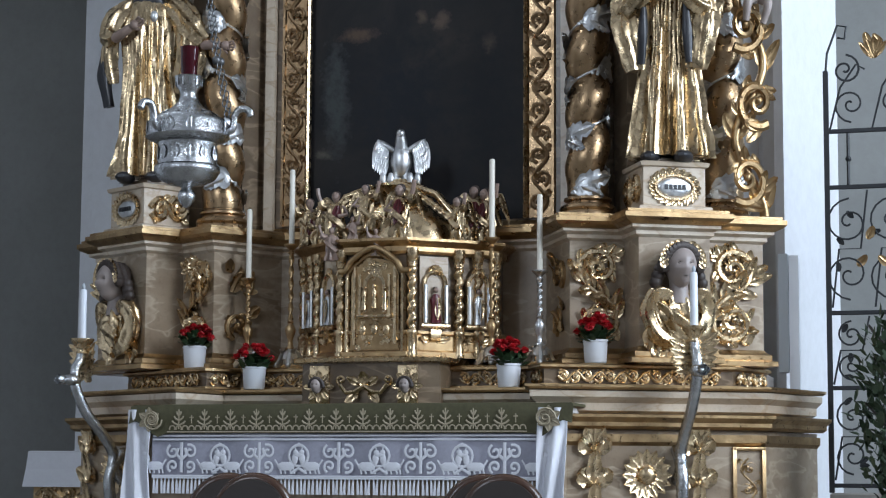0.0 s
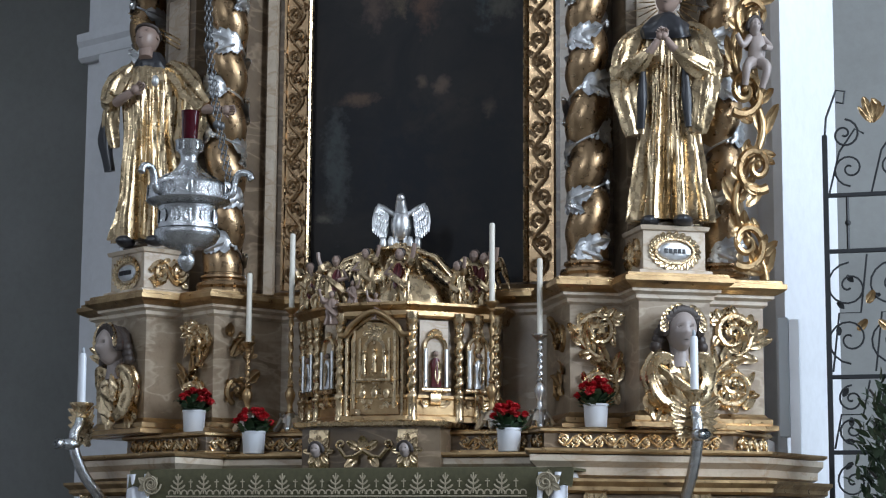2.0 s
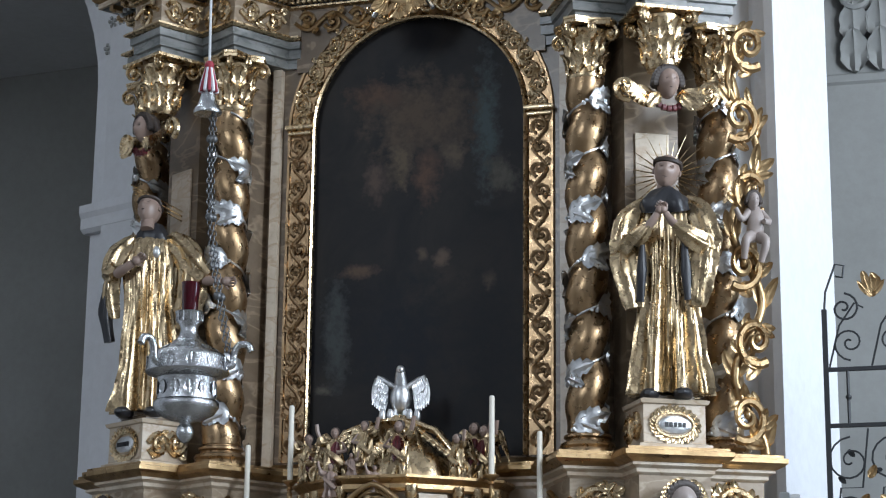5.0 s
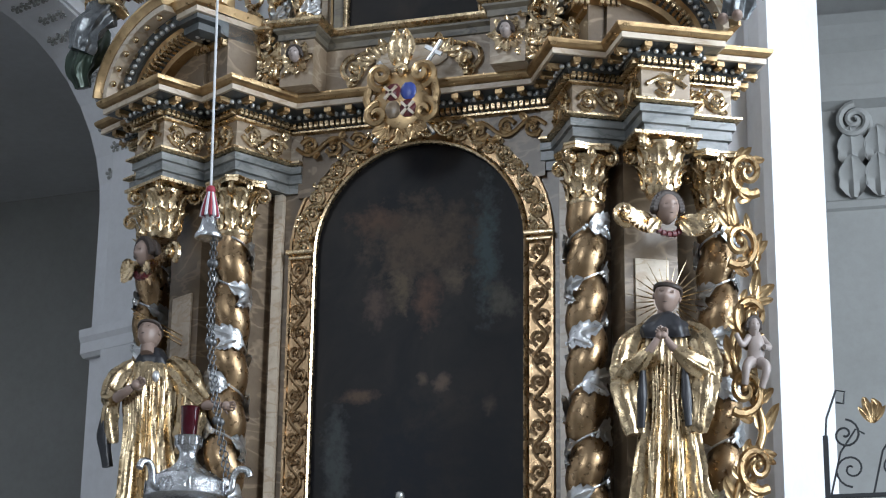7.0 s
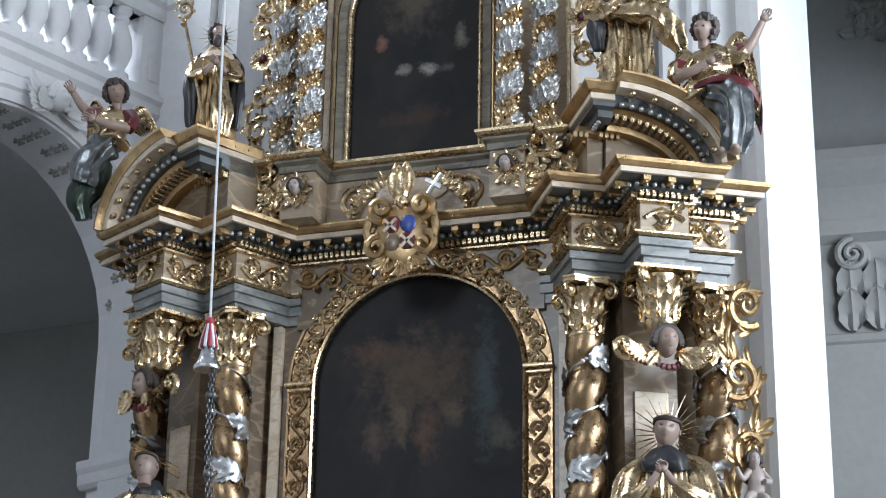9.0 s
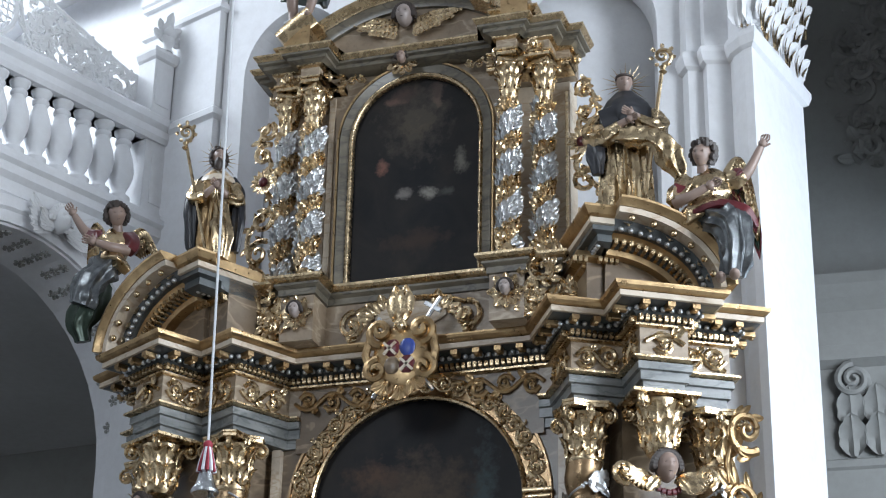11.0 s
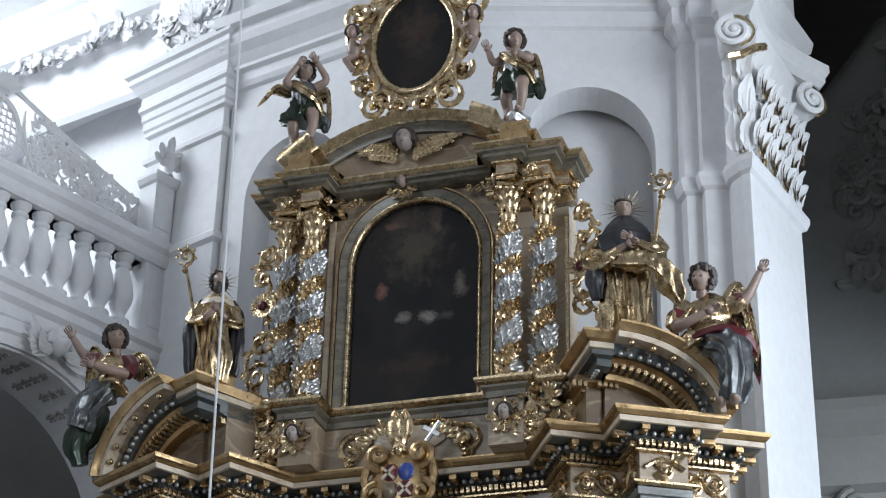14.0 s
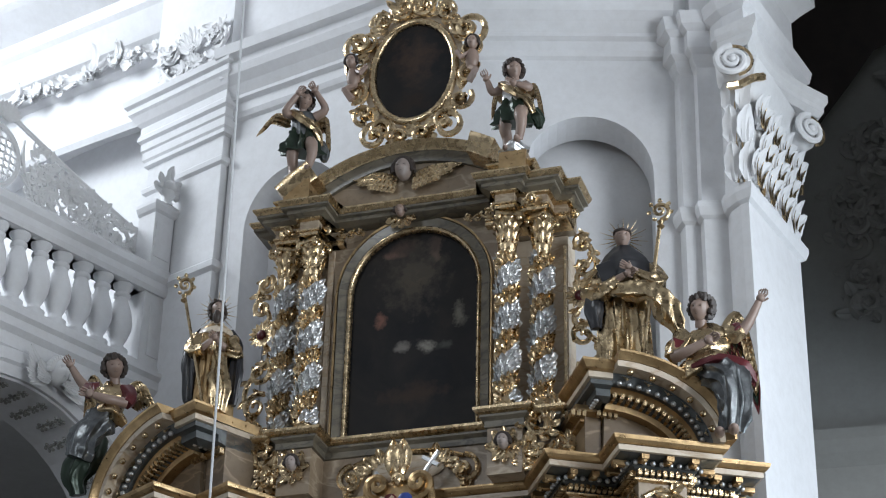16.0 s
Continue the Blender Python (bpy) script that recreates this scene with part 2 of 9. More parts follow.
def mould(bm, pts, prof, mi=0, back=0.0, M=ID):
    """Runs a profile of (out, z) along an open plan line; back closes it behind by that depth."""
    ms = miter(pts)
    pr = list(prof)
    if back:
        pr = [(-back, pr[0][1])] + pr + [(-back, pr[-1][1])]
    rings = [[(p[0] + m.x * d, p[1] + m.y * d, z) for d, z in pr] for p, m in zip(pts, ms)]
    quads(bm, rings, mi, closed=bool(back), caps=bool(back), M=M)


def along(pts, step, off=0.0, inset=0.0):
    """Places at even steps along a plan line, set out by off: x, y and turn about z (front to -y)."""
    ms = miter(pts)
    q = [Vector(p) + m * off for p, m in zip(pts, ms)]
    for a, b in zip(q, q[1:]):
        d = b - a
        ln = d.length - 2 * inset
        if ln < step * 0.6:
            continue
        k = max(1, round(ln / step))
        for i in range(k):
            p = a + d.normalized() * (inset + ln * (i + 0.5) / k)
            yield p.x, p.y, math.degrees(math.atan2(d.y, d.x))


def leaf(bm, ln, wd, M, curl=0.6, lobes=3, mi=0, st=7, thick=0.14):
    """One acanthus leaf: grows along +z from the origin, face to -y, tip curling to -y."""
    rings = []
    for i in range(st + 1):
        s = i / st
        a = curl * s * s * 2.2
        z, y = ln * (s - 0.22 * curl * s ** 3), -ln * curl * 0.42 * s ** 2.4
        env = math.sin(math.pi * min(1, 0.12 + 0.88 * s) ** 0.75) ** 0.8
        lob = 0.72 + 0.28 * abs(math.sin(math.pi * lobes * s))
        w = wd * 0.5 * env * lob + 0.002
        t = wd * thick * (1 - 0.6 * s)
        rings.append([(-w, y - t * 0.9, z + w * 0.35), (-w * 0.4, y + t * 0.15, z), (0, y - t * 0.8, z), (w * 0.4, y + t * 0.15, z), (w, y - t * 0.9, z + w * 0.35), (0, y + t * 1.3, z)])
    quads(bm, rings, mi, M=M)


def spiral(cx, cz, r, turns, a0, way=1, n=22, inner=0.12, y=0.0):
    """Points of a volute from its outer end inwards, in the xz plane."""
    out = []
    for i in range(n + 1):
        s = i / n
        a = a0 + way * turns * 2 * math.pi * s
        rr = r * (inner + (1 - inner) * (1 - s) ** 1.15)
        out.append((cx + rr * math.cos(a), y - 0.25 * r * s, cz + rr * math.sin(a)))
    return out


def T(x, y, z, rx=0, ry=0, rz=0, s=1.0):
    return pose(x, y, z, rx, ry, rz) @ Matrix.Scale(s, 4)


def sprout(bm, pts, M, ln, wd, rng, every=3, out=40.0, taper=0.5, mi=0):
    """Acanthus leaves that grow from both sides of a stem in the xz plane."""
    n = len(pts)
    for i in range(1, n - 1, every):
        d = Vector(pts[i + 1]) - Vector(pts[i - 1])
        a = math.degrees(math.atan2(d.x, d.z))
        k = 1 - taper * i / n
        for sg in (-1, 1):
            leaf(bm, ln * k * rng.uniform(0.8, 1.2), wd * k, M @ T(pts[i][0], pts[i][1] - 0.004, pts[i][2], rng.uniform(-6, 12), a + sg * (out + rng.uniform(-15, 15)), 0), 0.6, 3, mi, 5)


def rinceau(bm, w, h, M, vertical=True, seed=0, cells=None, thick=0.055):
    """Carved scrollwork that fills a panel w by h (centred) with a waving stem, volutes and acanthus leaves."""
    rng = random.Random(seed)
    L, Wd = (h, w) if vertical else (w, h)
    k = cells or max(1, round(L / (Wd * 0.95)))
    cell = L / k
    Q = M if vertical else M @ pose(0, 0, 0, 0, 90, 0)
    fine = Wd > 0.17
    flip = 1 if seed % 2 else -1
    stem = [(flip * Wd * 0.34 * math.sin(math.pi * i / 8), -0.006, -L / 2 + i / 8 * cell) for i in range(k * 8 + 1)]
    if not fine:
        tube(bm, stem, Wd * thick * 1.1, 6, Q)
    for i in range(k):
        sg = flip * (1 if i % 2 == 0 else -1)
        cz = -L / 2 + (i + 0.5) * cell
        r = min(Wd * 0.40, cell * 0.46)
        sp = spiral(-sg * Wd * 0.08, cz, r, 1.45, -math.pi / 2 - sg * 0.3, -sg, 22 if fine else 14, 0.1)
        tube(bm, sp, lambda s: Wd * thick * (1.3 - 0.6 * s), 6, Q)
        ball(bm, (-sg * Wd * 0.08, -r * 0.25, cz), Wd * 0.07, Q, seg=7, rows=5)
        sprout(bm, sp[:-5], Q, r * 0.62, r * 0.42, rng, 3 if fine else 4, 48)
        leaf(bm, cell * 0.55, cell * 0.34, Q @ T(sg * Wd * 0.3, -0.006, cz - cell * 0.25, 6, -sg * 20, 0), 0.7, 3, st=6)
        leaf(bm, cell * 0.4, cell * 0.3, Q @ T(sg * Wd * 0.3, -0.006, cz + cell * 0.2, 6, sg * 40, 0), 0.7, 3, st=5)


def face(bm, M, r, skin, dark):
    """A carved head with brow, sockets, nose, lips and chin, facing -y."""
    g = lambda x, z, cx, cz, sx, sz: math.exp(-((x - cx) / sx) ** 2 - ((z - cz) / sz) ** 2)
    rings = []
    for k in range(1, 21):
        b = math.pi * k / 21
        ring = []
        for i in range(26):
            a = 2 * math.pi * i / 26
            x, y, z = math.sin(b) * math.cos(a), math.sin(b) * math.sin(a), -math.cos(b)
            d = 0.0
            if y < 0:
                ax = abs(x)
                d = 0.34 * g(x, z, 0, -0.14, 0.13, 0.17) + 0.10 * g(x, z, 0, 0.1, 0.1, 0.2) + 0.09 * g(ax, z, 0.28, 0.27, 0.22, 0.08)
                d += -0.24 * g(ax, z, 0.3, 0.08, 0.15, 0.12) + 0.06 * g(ax, z, 0.38, -0.22, 0.2, 0.18)
                d += 0.09 * g(x, z, 0, -0.44, 0.2, 0.06) - 0.09 * g(x, z, 0, -0.56, 0.2, 0.05) + 0.10 * g(x, z, 0, -0.76, 0.22, 0.14)
                d *= -y
            w = 0.76 * (1 - 0.22 * max(0.0, -z))
            ring.append((r * w * x, r * (0.9 * y - d), r * (1.08 * z if z < 0 else z)))
        rings.append(ring)
    quads(bm, rings, skin, M=M)
    for sx in (-1, 1):
        ball(bm, (sx * r * 0.25, -r * 0.66, r * 0.06), (r * 0.11, r * 0.07, r * 0.065), M, skin, 8, 6)
        tube(bm, [(sx * r * 0.13, -r * 0.70, r * 0.075), (sx * r * 0.24, -r * 0.735, r * 0.105), (sx * r * 0.37, -r * 0.66, r * 0.07)], r * 0.022, 5, M, dark)
    ball(bm, (0, -r * 0.82, -r * 0.54), (r * 0.14, r * 0.045, r * 0.014), M, dark, 8, 5)


def cherub(bm, M, r, wing=0.0, hair=1, skin=0, wmi=2, crown=False):
    """A plain carved head, with hair and, if asked, two folded wings. Faces -y."""
    face(bm, M, r, skin, hair)
    for i in range(15):
        a = math.pi * (i / 14)
        for rr, yy in ((1.0, -0.15), (0.9, 0.3)):
            ball(bm, (math.cos(a) * r * 0.88 * rr, yy * r - 0.15 * r * math.sin(a), math.sin(a) * r * 0.98 * rr - (0.1 * r)), r * 0.3, M, hair, 6, 5)
    ball(bm, (0, r * 0.3, r * 0.15), (r * 0.85, r * 0.75, r * 0.95), M, hair, 8, 6)
    if wing:
        for sx in (-1, 1):
            for row, (n, ln) in enumerate(((6, 1.0), (5, 0.62))):
                for i in range(n):
                    a = sx * (52 + 13 * i) if sx else 0
                    leaf(bm, wing * ln * (1 - 0.05 * i), wing * 0.22, M @ T(sx * r * 0.5, 0.02 - row * r * 0.16, -r * 0.75, 0, a, 0), 0.35, 2, wmi, 5)
    if crown:
        for i in range(13):
            a = math.pi * (0.02 + 0.96 * i / 12)
            leaf(bm, r * 0.5, r * 0.42, M @ T(math.cos(a) * r * 0.85, -r * 0.45, math.sin(a) * r * 0.72 + r * 0.2, -10, 90 - math.degrees(a) + (65 if i < 6 else -65), 0), 0.5, 3, wmi, 5)


def pieces(name, bm, material, places, parent, smooth=False):
    """Alike small parts, each an object of its own, on one shared mesh."""
    first = part(name, bm, material, parent, smooth=smooth)
    for k, m in enumerate(places):
        o = first if k == 0 else first.copy()
        if k:
            scene.collection.objects.link(o)
        o.matrix_basis = m


def smooth_line(pts, n=6):
    """Catmull-Rom points through pts."""
    p = [Vector(q) for q in pts]
    p = [p[0] * 2 - p[1]] + p + [p[-1] * 2 - p[-2]]
    out = []
    for i in range(1, len(p) - 2):
        for j in range(n):
            u = j / n
            out.append(0.5 * (2 * p[i] + (p[i + 1] - p[i - 1]) * u + (2 * p[i - 1] - 5 * p[i] + 4 * p[i + 1] - p[i + 2]) * u * u + (3 * p[i] - p[i - 1] - 3 * p[i + 1] + p[i + 2]) * u ** 3))
    return out + [p[-2]]


def cloth(bm, M, pts, rad, mi=0, folds=8, amp=0.12, crumple=0.16, seed=1, flat=0.85, seg=64, twist=1.2):
    """Crumpled drapery round a bent line; rad gives a radius for each point."""
    fine = smooth_line(pts, 7)
    n = len(fine)
    rings, ref = [], None
    off = Vector((seed * 3.7, seed * 1.3, seed * 2.1))
    for i, p in enumerate(fine):
        u = i / (n - 1) * (len(rad) - 1)
        k = min(int(u), len(rad) - 2)
        r = rad[k] + (rad[k + 1] - rad[k]) * (u - k)
        t = (fine[min(i + 1, n - 1)] - fine[max(i - 1, 0)]).normalized()
        if ref is None:
            ref = Vector((0, 1, 0)) if abs(t.y) < 0.8 else Vector((1, 0, 0))
        a = (ref - t * ref.dot(t)).normalized()
        ref = a
        b = t.cross(a)
        ring = []
        for j in range(seg):
            h = 2 * math.pi * j / seg
            d = a * math.cos(h) * flat + b * math.sin(h)
            w = (p + d * r) * 9 + off
            rid = 0.5 - abs(2.4 * noise.noise(Vector((w.x, w.y, w.z * 0.55))))
            q = 1 + amp * (1 - 2 * abs(math.sin(folds * h / 2 + seed + twist * i / n))) + crumple * rid + 0.3 * crumple * noise.noise(w * 2.6)
            ring.append(p + d * r * q)
        rings.append(ring)
    quads(bm, rings, mi, M=M)


def s_scroll(bm, w, h, M, flip=1, seed=1):
    """A tall carved S of two volutes with acanthus leaves, filling a panel w by h."""
    rng = random.Random(seed)
    Q = M @ Matrix.Diagonal((flip, 1, 1, 1))
    r = w * 0.44
    up = spiral(0, h * 0.25, r, 1.75, math.pi, -1, 34, 0.09)
    low = spiral(0, -h * 0.25, r, 1.75, 0, -1, 34, 0.09)
    mid = smooth_line([low[0], (w * 0.3, -0.004, -h * 0.08), (-w * 0.3, -0.004, h * 0.1), up[0]], 6)
    for sp in (up, low):
        tube(bm, sp, lambda s: w * (0.095 - 0.045 * s), 7, Q)
        sprout(bm, sp[:-8], Q, w * 0.4, w * 0.2, rng, 3, 30)
        ball(bm, sp[-1], w * 0.07, Q, 0, 8, 6)
    tube(bm, mid, w * 0.066, 7, Q)
    sprout(bm, [tuple(p) for p in mid], Q, w * 0.6, w * 0.26, rng, 3, 34, 0.1)
    for k in range(3):
        leaf(bm, w * 0.5, w * 0.3, Q @ T(-w * 0.25 + 0.2 * w * k, -0.004, -h * 0.5 + 0.02, 0, -24 + 24 * k, 0), 0.6, 3)
        leaf(bm, w * 0.36, w * 0.24, Q @ T(w * (0.1 + 0.12 * k), -0.004, h * 0.36, 0, 10 + 25 * k, 0), 0.6, 3)


# ---------------------------------------------------------------- plan of the altar
C30, S30 = math.cos(radians(30)), math.sin(radians(30))
DECK = 0.75


def W(u, v, s=1):
    """A plan point of the right (s = 1) or left (s = -1) wing, which is turned 30 degrees outwards."""
    return (s * (C30 * u + S30 * v), S30 * u - C30 * v)


def wing_pose(u, v, z, s=1, rx=0, ry=0, rz=0):
    return pose(*W(u, v, s), z, 0, 0, 30 * s) @ pose(0, 0, 0, rx, ry, rz)


def slab(bm, pts, z0, z1, backs, mi=0):
    """A solid from a plan line closed by more points behind."""
    ring = list(pts) + list(backs)
    quads(bm, [[(x, y, z) for x, y in ring] for z in (z0, z1)], mi)


def wall_face(bm, o, p, z0, z1, loops, depth, mi=0, thick=None):
    """An upright wall from plan point o to p, with holes (loops of (s, z)); the reveals run back by depth."""
    d = Vector((p[0] - o[0], p[1] - o[1]))
    ln = d.length
    d.normalize()
    nrm = Vector((d.y, -d.x))
    P3 = lambda s, z, off=0.0: (o[0] + d.x * s - nrm.x * off, o[1] + d.y * s - nrm.y * off, z)
    for off in (0.0, thick) if thick else (0.0,):
        edges = []
        for loop in [[(0, z0), (ln, z0), (ln, z1), (0, z1)]] + loops:
            vs = [bm.verts.new(P3(s, z, off)) for s, z in loop]
            edges += [bm.edges.new((vs[i], vs[(i + 1) % len(vs)])) for i in range(len(vs))]
        bmesh.ops.triangle_fill(bm, use_beauty=True, use_dissolve=False, edges=edges)
    for loop in loops:
        quads(bm, [[P3(s, z, 0) for s, z in loop], [P3(s, z, depth) for s, z in loop]], mi, caps=False)
    if thick:
        quads(bm, [[P3(s, z, 0) for s, z in ((0, z0), (ln, z0), (ln, z1), (0, z1))], [P3(s, z, thick) for s, z in ((0, z0), (ln, z0), (ln, z1), (0, z1))]], mi, caps=False)
    return P3


def arch_loop(s0, s1, z0, spring, n=20, rise=None):
    r = (s1 - s0) / 2
    k = (rise or r) / r
    return [(s0, z0), (s1, z0)] + [(s0 + r + r * math.cos(math.pi * i / n), spring + k * r * math.sin(math.pi * i / n)) for i in range(n + 1)]


# ---------------------------------------------------------------- the church
def struct(name, bm, mat, label, cat="wall", smooth=False):
    return tagged(part(name, bm, mat, smooth=smooth), label, cat, kind="structure")


bm = B()
box(bm, -13, 10, -22, 10, -0.2, 0.0)
struct("floor", bm, STONE, "grey stone church floor", "floor")
bm = B()
for i in range(4):
    box(bm, -3.4 + 0.0 * i, 2.9, -3.6 + 0.38 * i, 0.6, DECK * i / 4 + (0.002 if i else 0), DECK * (i + 1) / 4)
struct("floor_altar_steps", bm, STONE, "grey stone steps below the altar", "steps")
bm = B()
box(bm, -13, 10, -22, 10, 15.0, 15.2)
struct("ceiling", bm, WHITE, "white plaster church ceiling", "ceiling")

# apse wall of two shallow facets behind the altar
bm = B()
wall_face(bm, (-0.3, 0.62), (1.55, 1.16), 0.0, 15.0, [arch_loop(0.76, 1.71, 6.2, 8.75, rise=0.5)], 0.32)
quads(bm, [[(0.35, 1.25, z), (1.5, 1.6, z)] for z in (6.0, 9.6)], closed=False)
wall_face(bm, (-2.0, 1.08), (-0.3, 0.62), 0.0, 15.0, [arch_loop(0.2, 1.1, 6.2, 8.72, rise=0.47)], 0.32)
quads(bm, [[(-1.9, 1.42, z), (-0.7, 1.1, z)] for z in (6.0, 9.6)], closed=False)
struct("wall_apse", bm, WHITE, "white plaster apse wall with two blind arched niches")
bm = B()
wall_face(bm, (-2.9, 1.62), (-2.0, 1.12), 0.0, 15.0, [], 0.1)
struct("wall_apse_corner", bm, WHITE, "white plaster wall facet beside the gallery")
CORN = [(0.0, 9.74), (0.03, 9.76), (0.05, 9.80), (0.05, 9.88), (0.09, 9.90), (0.09, 9.93), (0.14, 10.0), (0.20, 10.06), (0.22, 10.12), (0.22, 10.18), (0.28, 10.2), (0.30, 10.28), (0.0, 10.32)]
bm = B()
mould(bm, [(-2.0, 1.08), (-0.3, 0.62), (1.50, 1.146)], CORN)
struct("trim_apse_cornice", bm, WHITE, "white moulded plaster cornice on the apse wall", "cornice")

# pilaster with stepped cornices on the left facet
pl = [(-2.75, 1.62), (-2.83, 1.34), (-2.04, 1.025), (-2.0, 1.12)]
bm = B()
mould(bm, pl, [(0, 0.0), (0, 8.42), (0.03, 8.45), (0.03, 8.5), (0.0, 8.53), (0, 9.36), (0.025, 9.38), (0.03, 9.42), (0.0, 9.45), (0, 9.62)])
mould(bm, pl, [(0.0, 9.62), (0.03, 9.635), (0.03, 9.67), (0.045, 9.69), (0.045, 9.76), (0.06, 9.775), (0.06, 9.84), (0.085, 9.86), (0.085, 9.90), (0.07, 9.92), (0.07, 9.99), (0.10, 10.02), (0.14, 10.08), (0.16, 10.10), (0.16, 10.15), (0.19, 10.17), (0.2, 10.22), (0.02, 10.26), (0.02, 15)])
struct("wall_pilaster", bm, WHITE, "white plaster pilaster with stepped mouldings", "pilaster")
bm = B()
Mx = pose(-2.42, 1.12, 10.52, 0, 0, -21.7)
rng = random.Random(5)
for sx in (-1, 1):
    up_ = spiral(sx * 0.27, 0.09, 0.11, 1.5, math.pi / 2, sx, 24, 0.12)
    lo_ = spiral(sx * 0.1, -0.13, 0.09, 1.4, -math.pi / 2, -sx, 22, 0.12)
    mid_ = smooth_line([(sx * 0.27, 0, 0.2), (sx * 0.38, 0, 0.05), (sx * 0.26, 0, -0.14), (sx * 0.1, 0, -0.22)], 6)
    for line in (up_, lo_, [tuple(p) for p in mid_]):
        tube(bm, line, lambda t: 0.026 - 0.01 * t, 7, Mx)
        sprout(bm, line, Mx, 0.12, 0.07, rng, 4, 40, 0.3)
for k in range(7):
    leaf(bm, 0.26 - 0.02 * abs(k - 3), 0.08, Mx @ T(0, -0.02, 0.0, 0, -54 + 18 * k, 0), 0.5, 3)
leaf(bm, 0.22, 0.1, Mx @ T(0, -0.02, -0.08, 0, 180, 0), 0.5, 3)
struct("trim_stucco_volutes", bm, STUCCO, "white stucco scrolls above the pilaster", "stucco", True)

# side wall with the great arch and the gallery above it
WO, WD = Vector((-3.45, 0.3)), Vector((0.38, 0.925)).normalized()
Wn = Vector((WD.y, -WD.x))


def G(s, z, off=0.0):
    """A point of the gallery wall: s along it, off out from its face."""
    return (WO.x + WD.x * s + Wn.x * off, WO.y + WD.y * s + Wn.y * off, z)


def gpose(s, z, off=0.0):
    return pose(*G(s, z, off), 0, 0, math.degrees(math.atan2(WD.y, WD.x)))


# the gallery stands a little nearer than the line of its wall says
NEAR = Matrix.Translation(EYE) @ Matrix.Scale(0.955, 4) @ Matrix.Translation(-Vector(EYE))
p0, p1 = G(-3.2, 0)[:2], G(1.80, 0)[:2]
bm = B()
AR = arch_loop(3.2 - 0.99, 3.2 + 1.69, 0.02, 6.12)
wall_face(bm, p0, p1, -0.1, 7.86, [AR], 0.54, thick=0.54)
struct("wall_gallery", bm, WHITE, "white plaster wall with a great arch under the gallery")
bm = B()
ring = []
for r, off in ((1.36, 0.0), (1.36, 0.03), (1.45, 0.03), (1.47, 0.055), (1.56, 0.055), (1.58, 0.0)):
    ring.append([G(0.35 + r * math.cos(math.pi * i / 28), 6.12 + r * math.sin(math.pi * i / 28), off) for i in range(29)])
quads(bm, ring, closed=False)
struct("trim_archivolt", bm, WHITE, "white moulded plaster archivolt", "moulding", True)
bm = B()
for s in (1.69, -0.99):
    q = [G(s + 0.16, 0, 0.06)[:2], G(s - 0.05, 0, 0.06)[:2], G(s - 0.05, 0, -0.56)[:2]]
    mould(bm, q[::-1] if s > 0 else q, [(0, 4.95), (0.03, 4.98), (0.03, 5.06), (0.05, 5.1), (0.05, 5.16), (0, 5.18)], back=0.05)
struct("trim_impost", bm, WHITE, "white plaster impost moulding", "moulding")
# painted rosettes on the reveal, slightly proud
bm = B()
rng = random.Random(4)
for i in range(15):
    a = math.pi * (0.02 + 0.045 * i)
    for k in range(4 if i % 2 else 3):
        rr = 1.335
        off = -0.1 - 0.1 * k
        for pz in range(6):
            da, do = (0, 0) if pz == 0 else (0.024 * math.cos(pz * 1.257), 0.034 * math.sin(pz * 1.257))
            ball(bm, G(0.35 + rr * math.cos(a + da), 6.12 + rr * math.sin(a + da), off + do), 0.017, seg=5, rows=4)
struct("trim_painted_rosettes", bm, SHADE, "grey painted rosettes on the arch reveal", "ornament", True)
bm = B()
mould(bm, [G(-3.2, 0)[:2], G(1.72, 0)[:2]], [(0.0, 7.68), (0.03, 7.70), (0.03, 7.80), (0.07, 7.84), (0.07, 7.91), (0.10, 7.94), (0.10, 7.98), (0.05, 8.0), (0.05, 8.04), (-0.3, 8.04)])
struct("trim_gallery_ledge", bm, WHITE, "white moulded ledge of the gallery", "ledge")
bm = B()
box(bm, -7.5, -3.55, -2.5, 7, 7.9, 8.1)
struct("floor_gallery", bm, WHITE, "white gallery floor", "floor")
bm = B()
mould(bm, [G(-3.2, 0)[:2], G(1.70, 0)[:2]], [(-0.17, 8.66), (0.05, 8.66), (0.07, 8.7), (0.07, 8.76), (0.10, 8.8), (0.10, 8.86), (0.06, 8.90), (-0.17, 8.90)], back=0.02)
rail = part("rail", bm, WHITE)
balustrade = thing("gallery_balustrade", "white stone balustrade with turned balusters on the gallery", "balustrade")
rail.parent = balustrade
BAL = [(0.075, 0), (0.075, 0.035), (0.05, 0.045), (0.042, 0.07), (0.06, 0.10), (0.082, 0.15), (0.085, 0.19), (0.072, 0.26), (0.05, 0.31), (0.043, 0.335), (0.055, 0.345), (0.055, 0.36), (0.04, 0.37), (0.065, 0.40), (0.07, 0.42)]
first = None
for i in range(17):
    s = 1.26 - 0.208 * i
    if first is None:
        bm = B()
        lathe(bm, [(r * 1.2, z * 1.49) for r, z in BAL], 18)
        first = part("baluster", bm, WHITE, balustrade, smooth=True)
        first.matrix_basis = gpose(s, 8.04, -0.05)
    else:
        o = first.copy()
        scene.collection.objects.link(o)
        o.matrix_basis = gpose(s, 8.04, -0.05)
bm = B()
box(bm, 1.42, 1.72, 0, 0.2, 8.04, 8.66, gpose(0, 0, 0.03))
box(bm, 1.49, 1.65, -0.006, 0.01, 8.12, 8.58, gpose(0, 0, 0.03))
part("end_pier", bm, WHITE, balustrade)

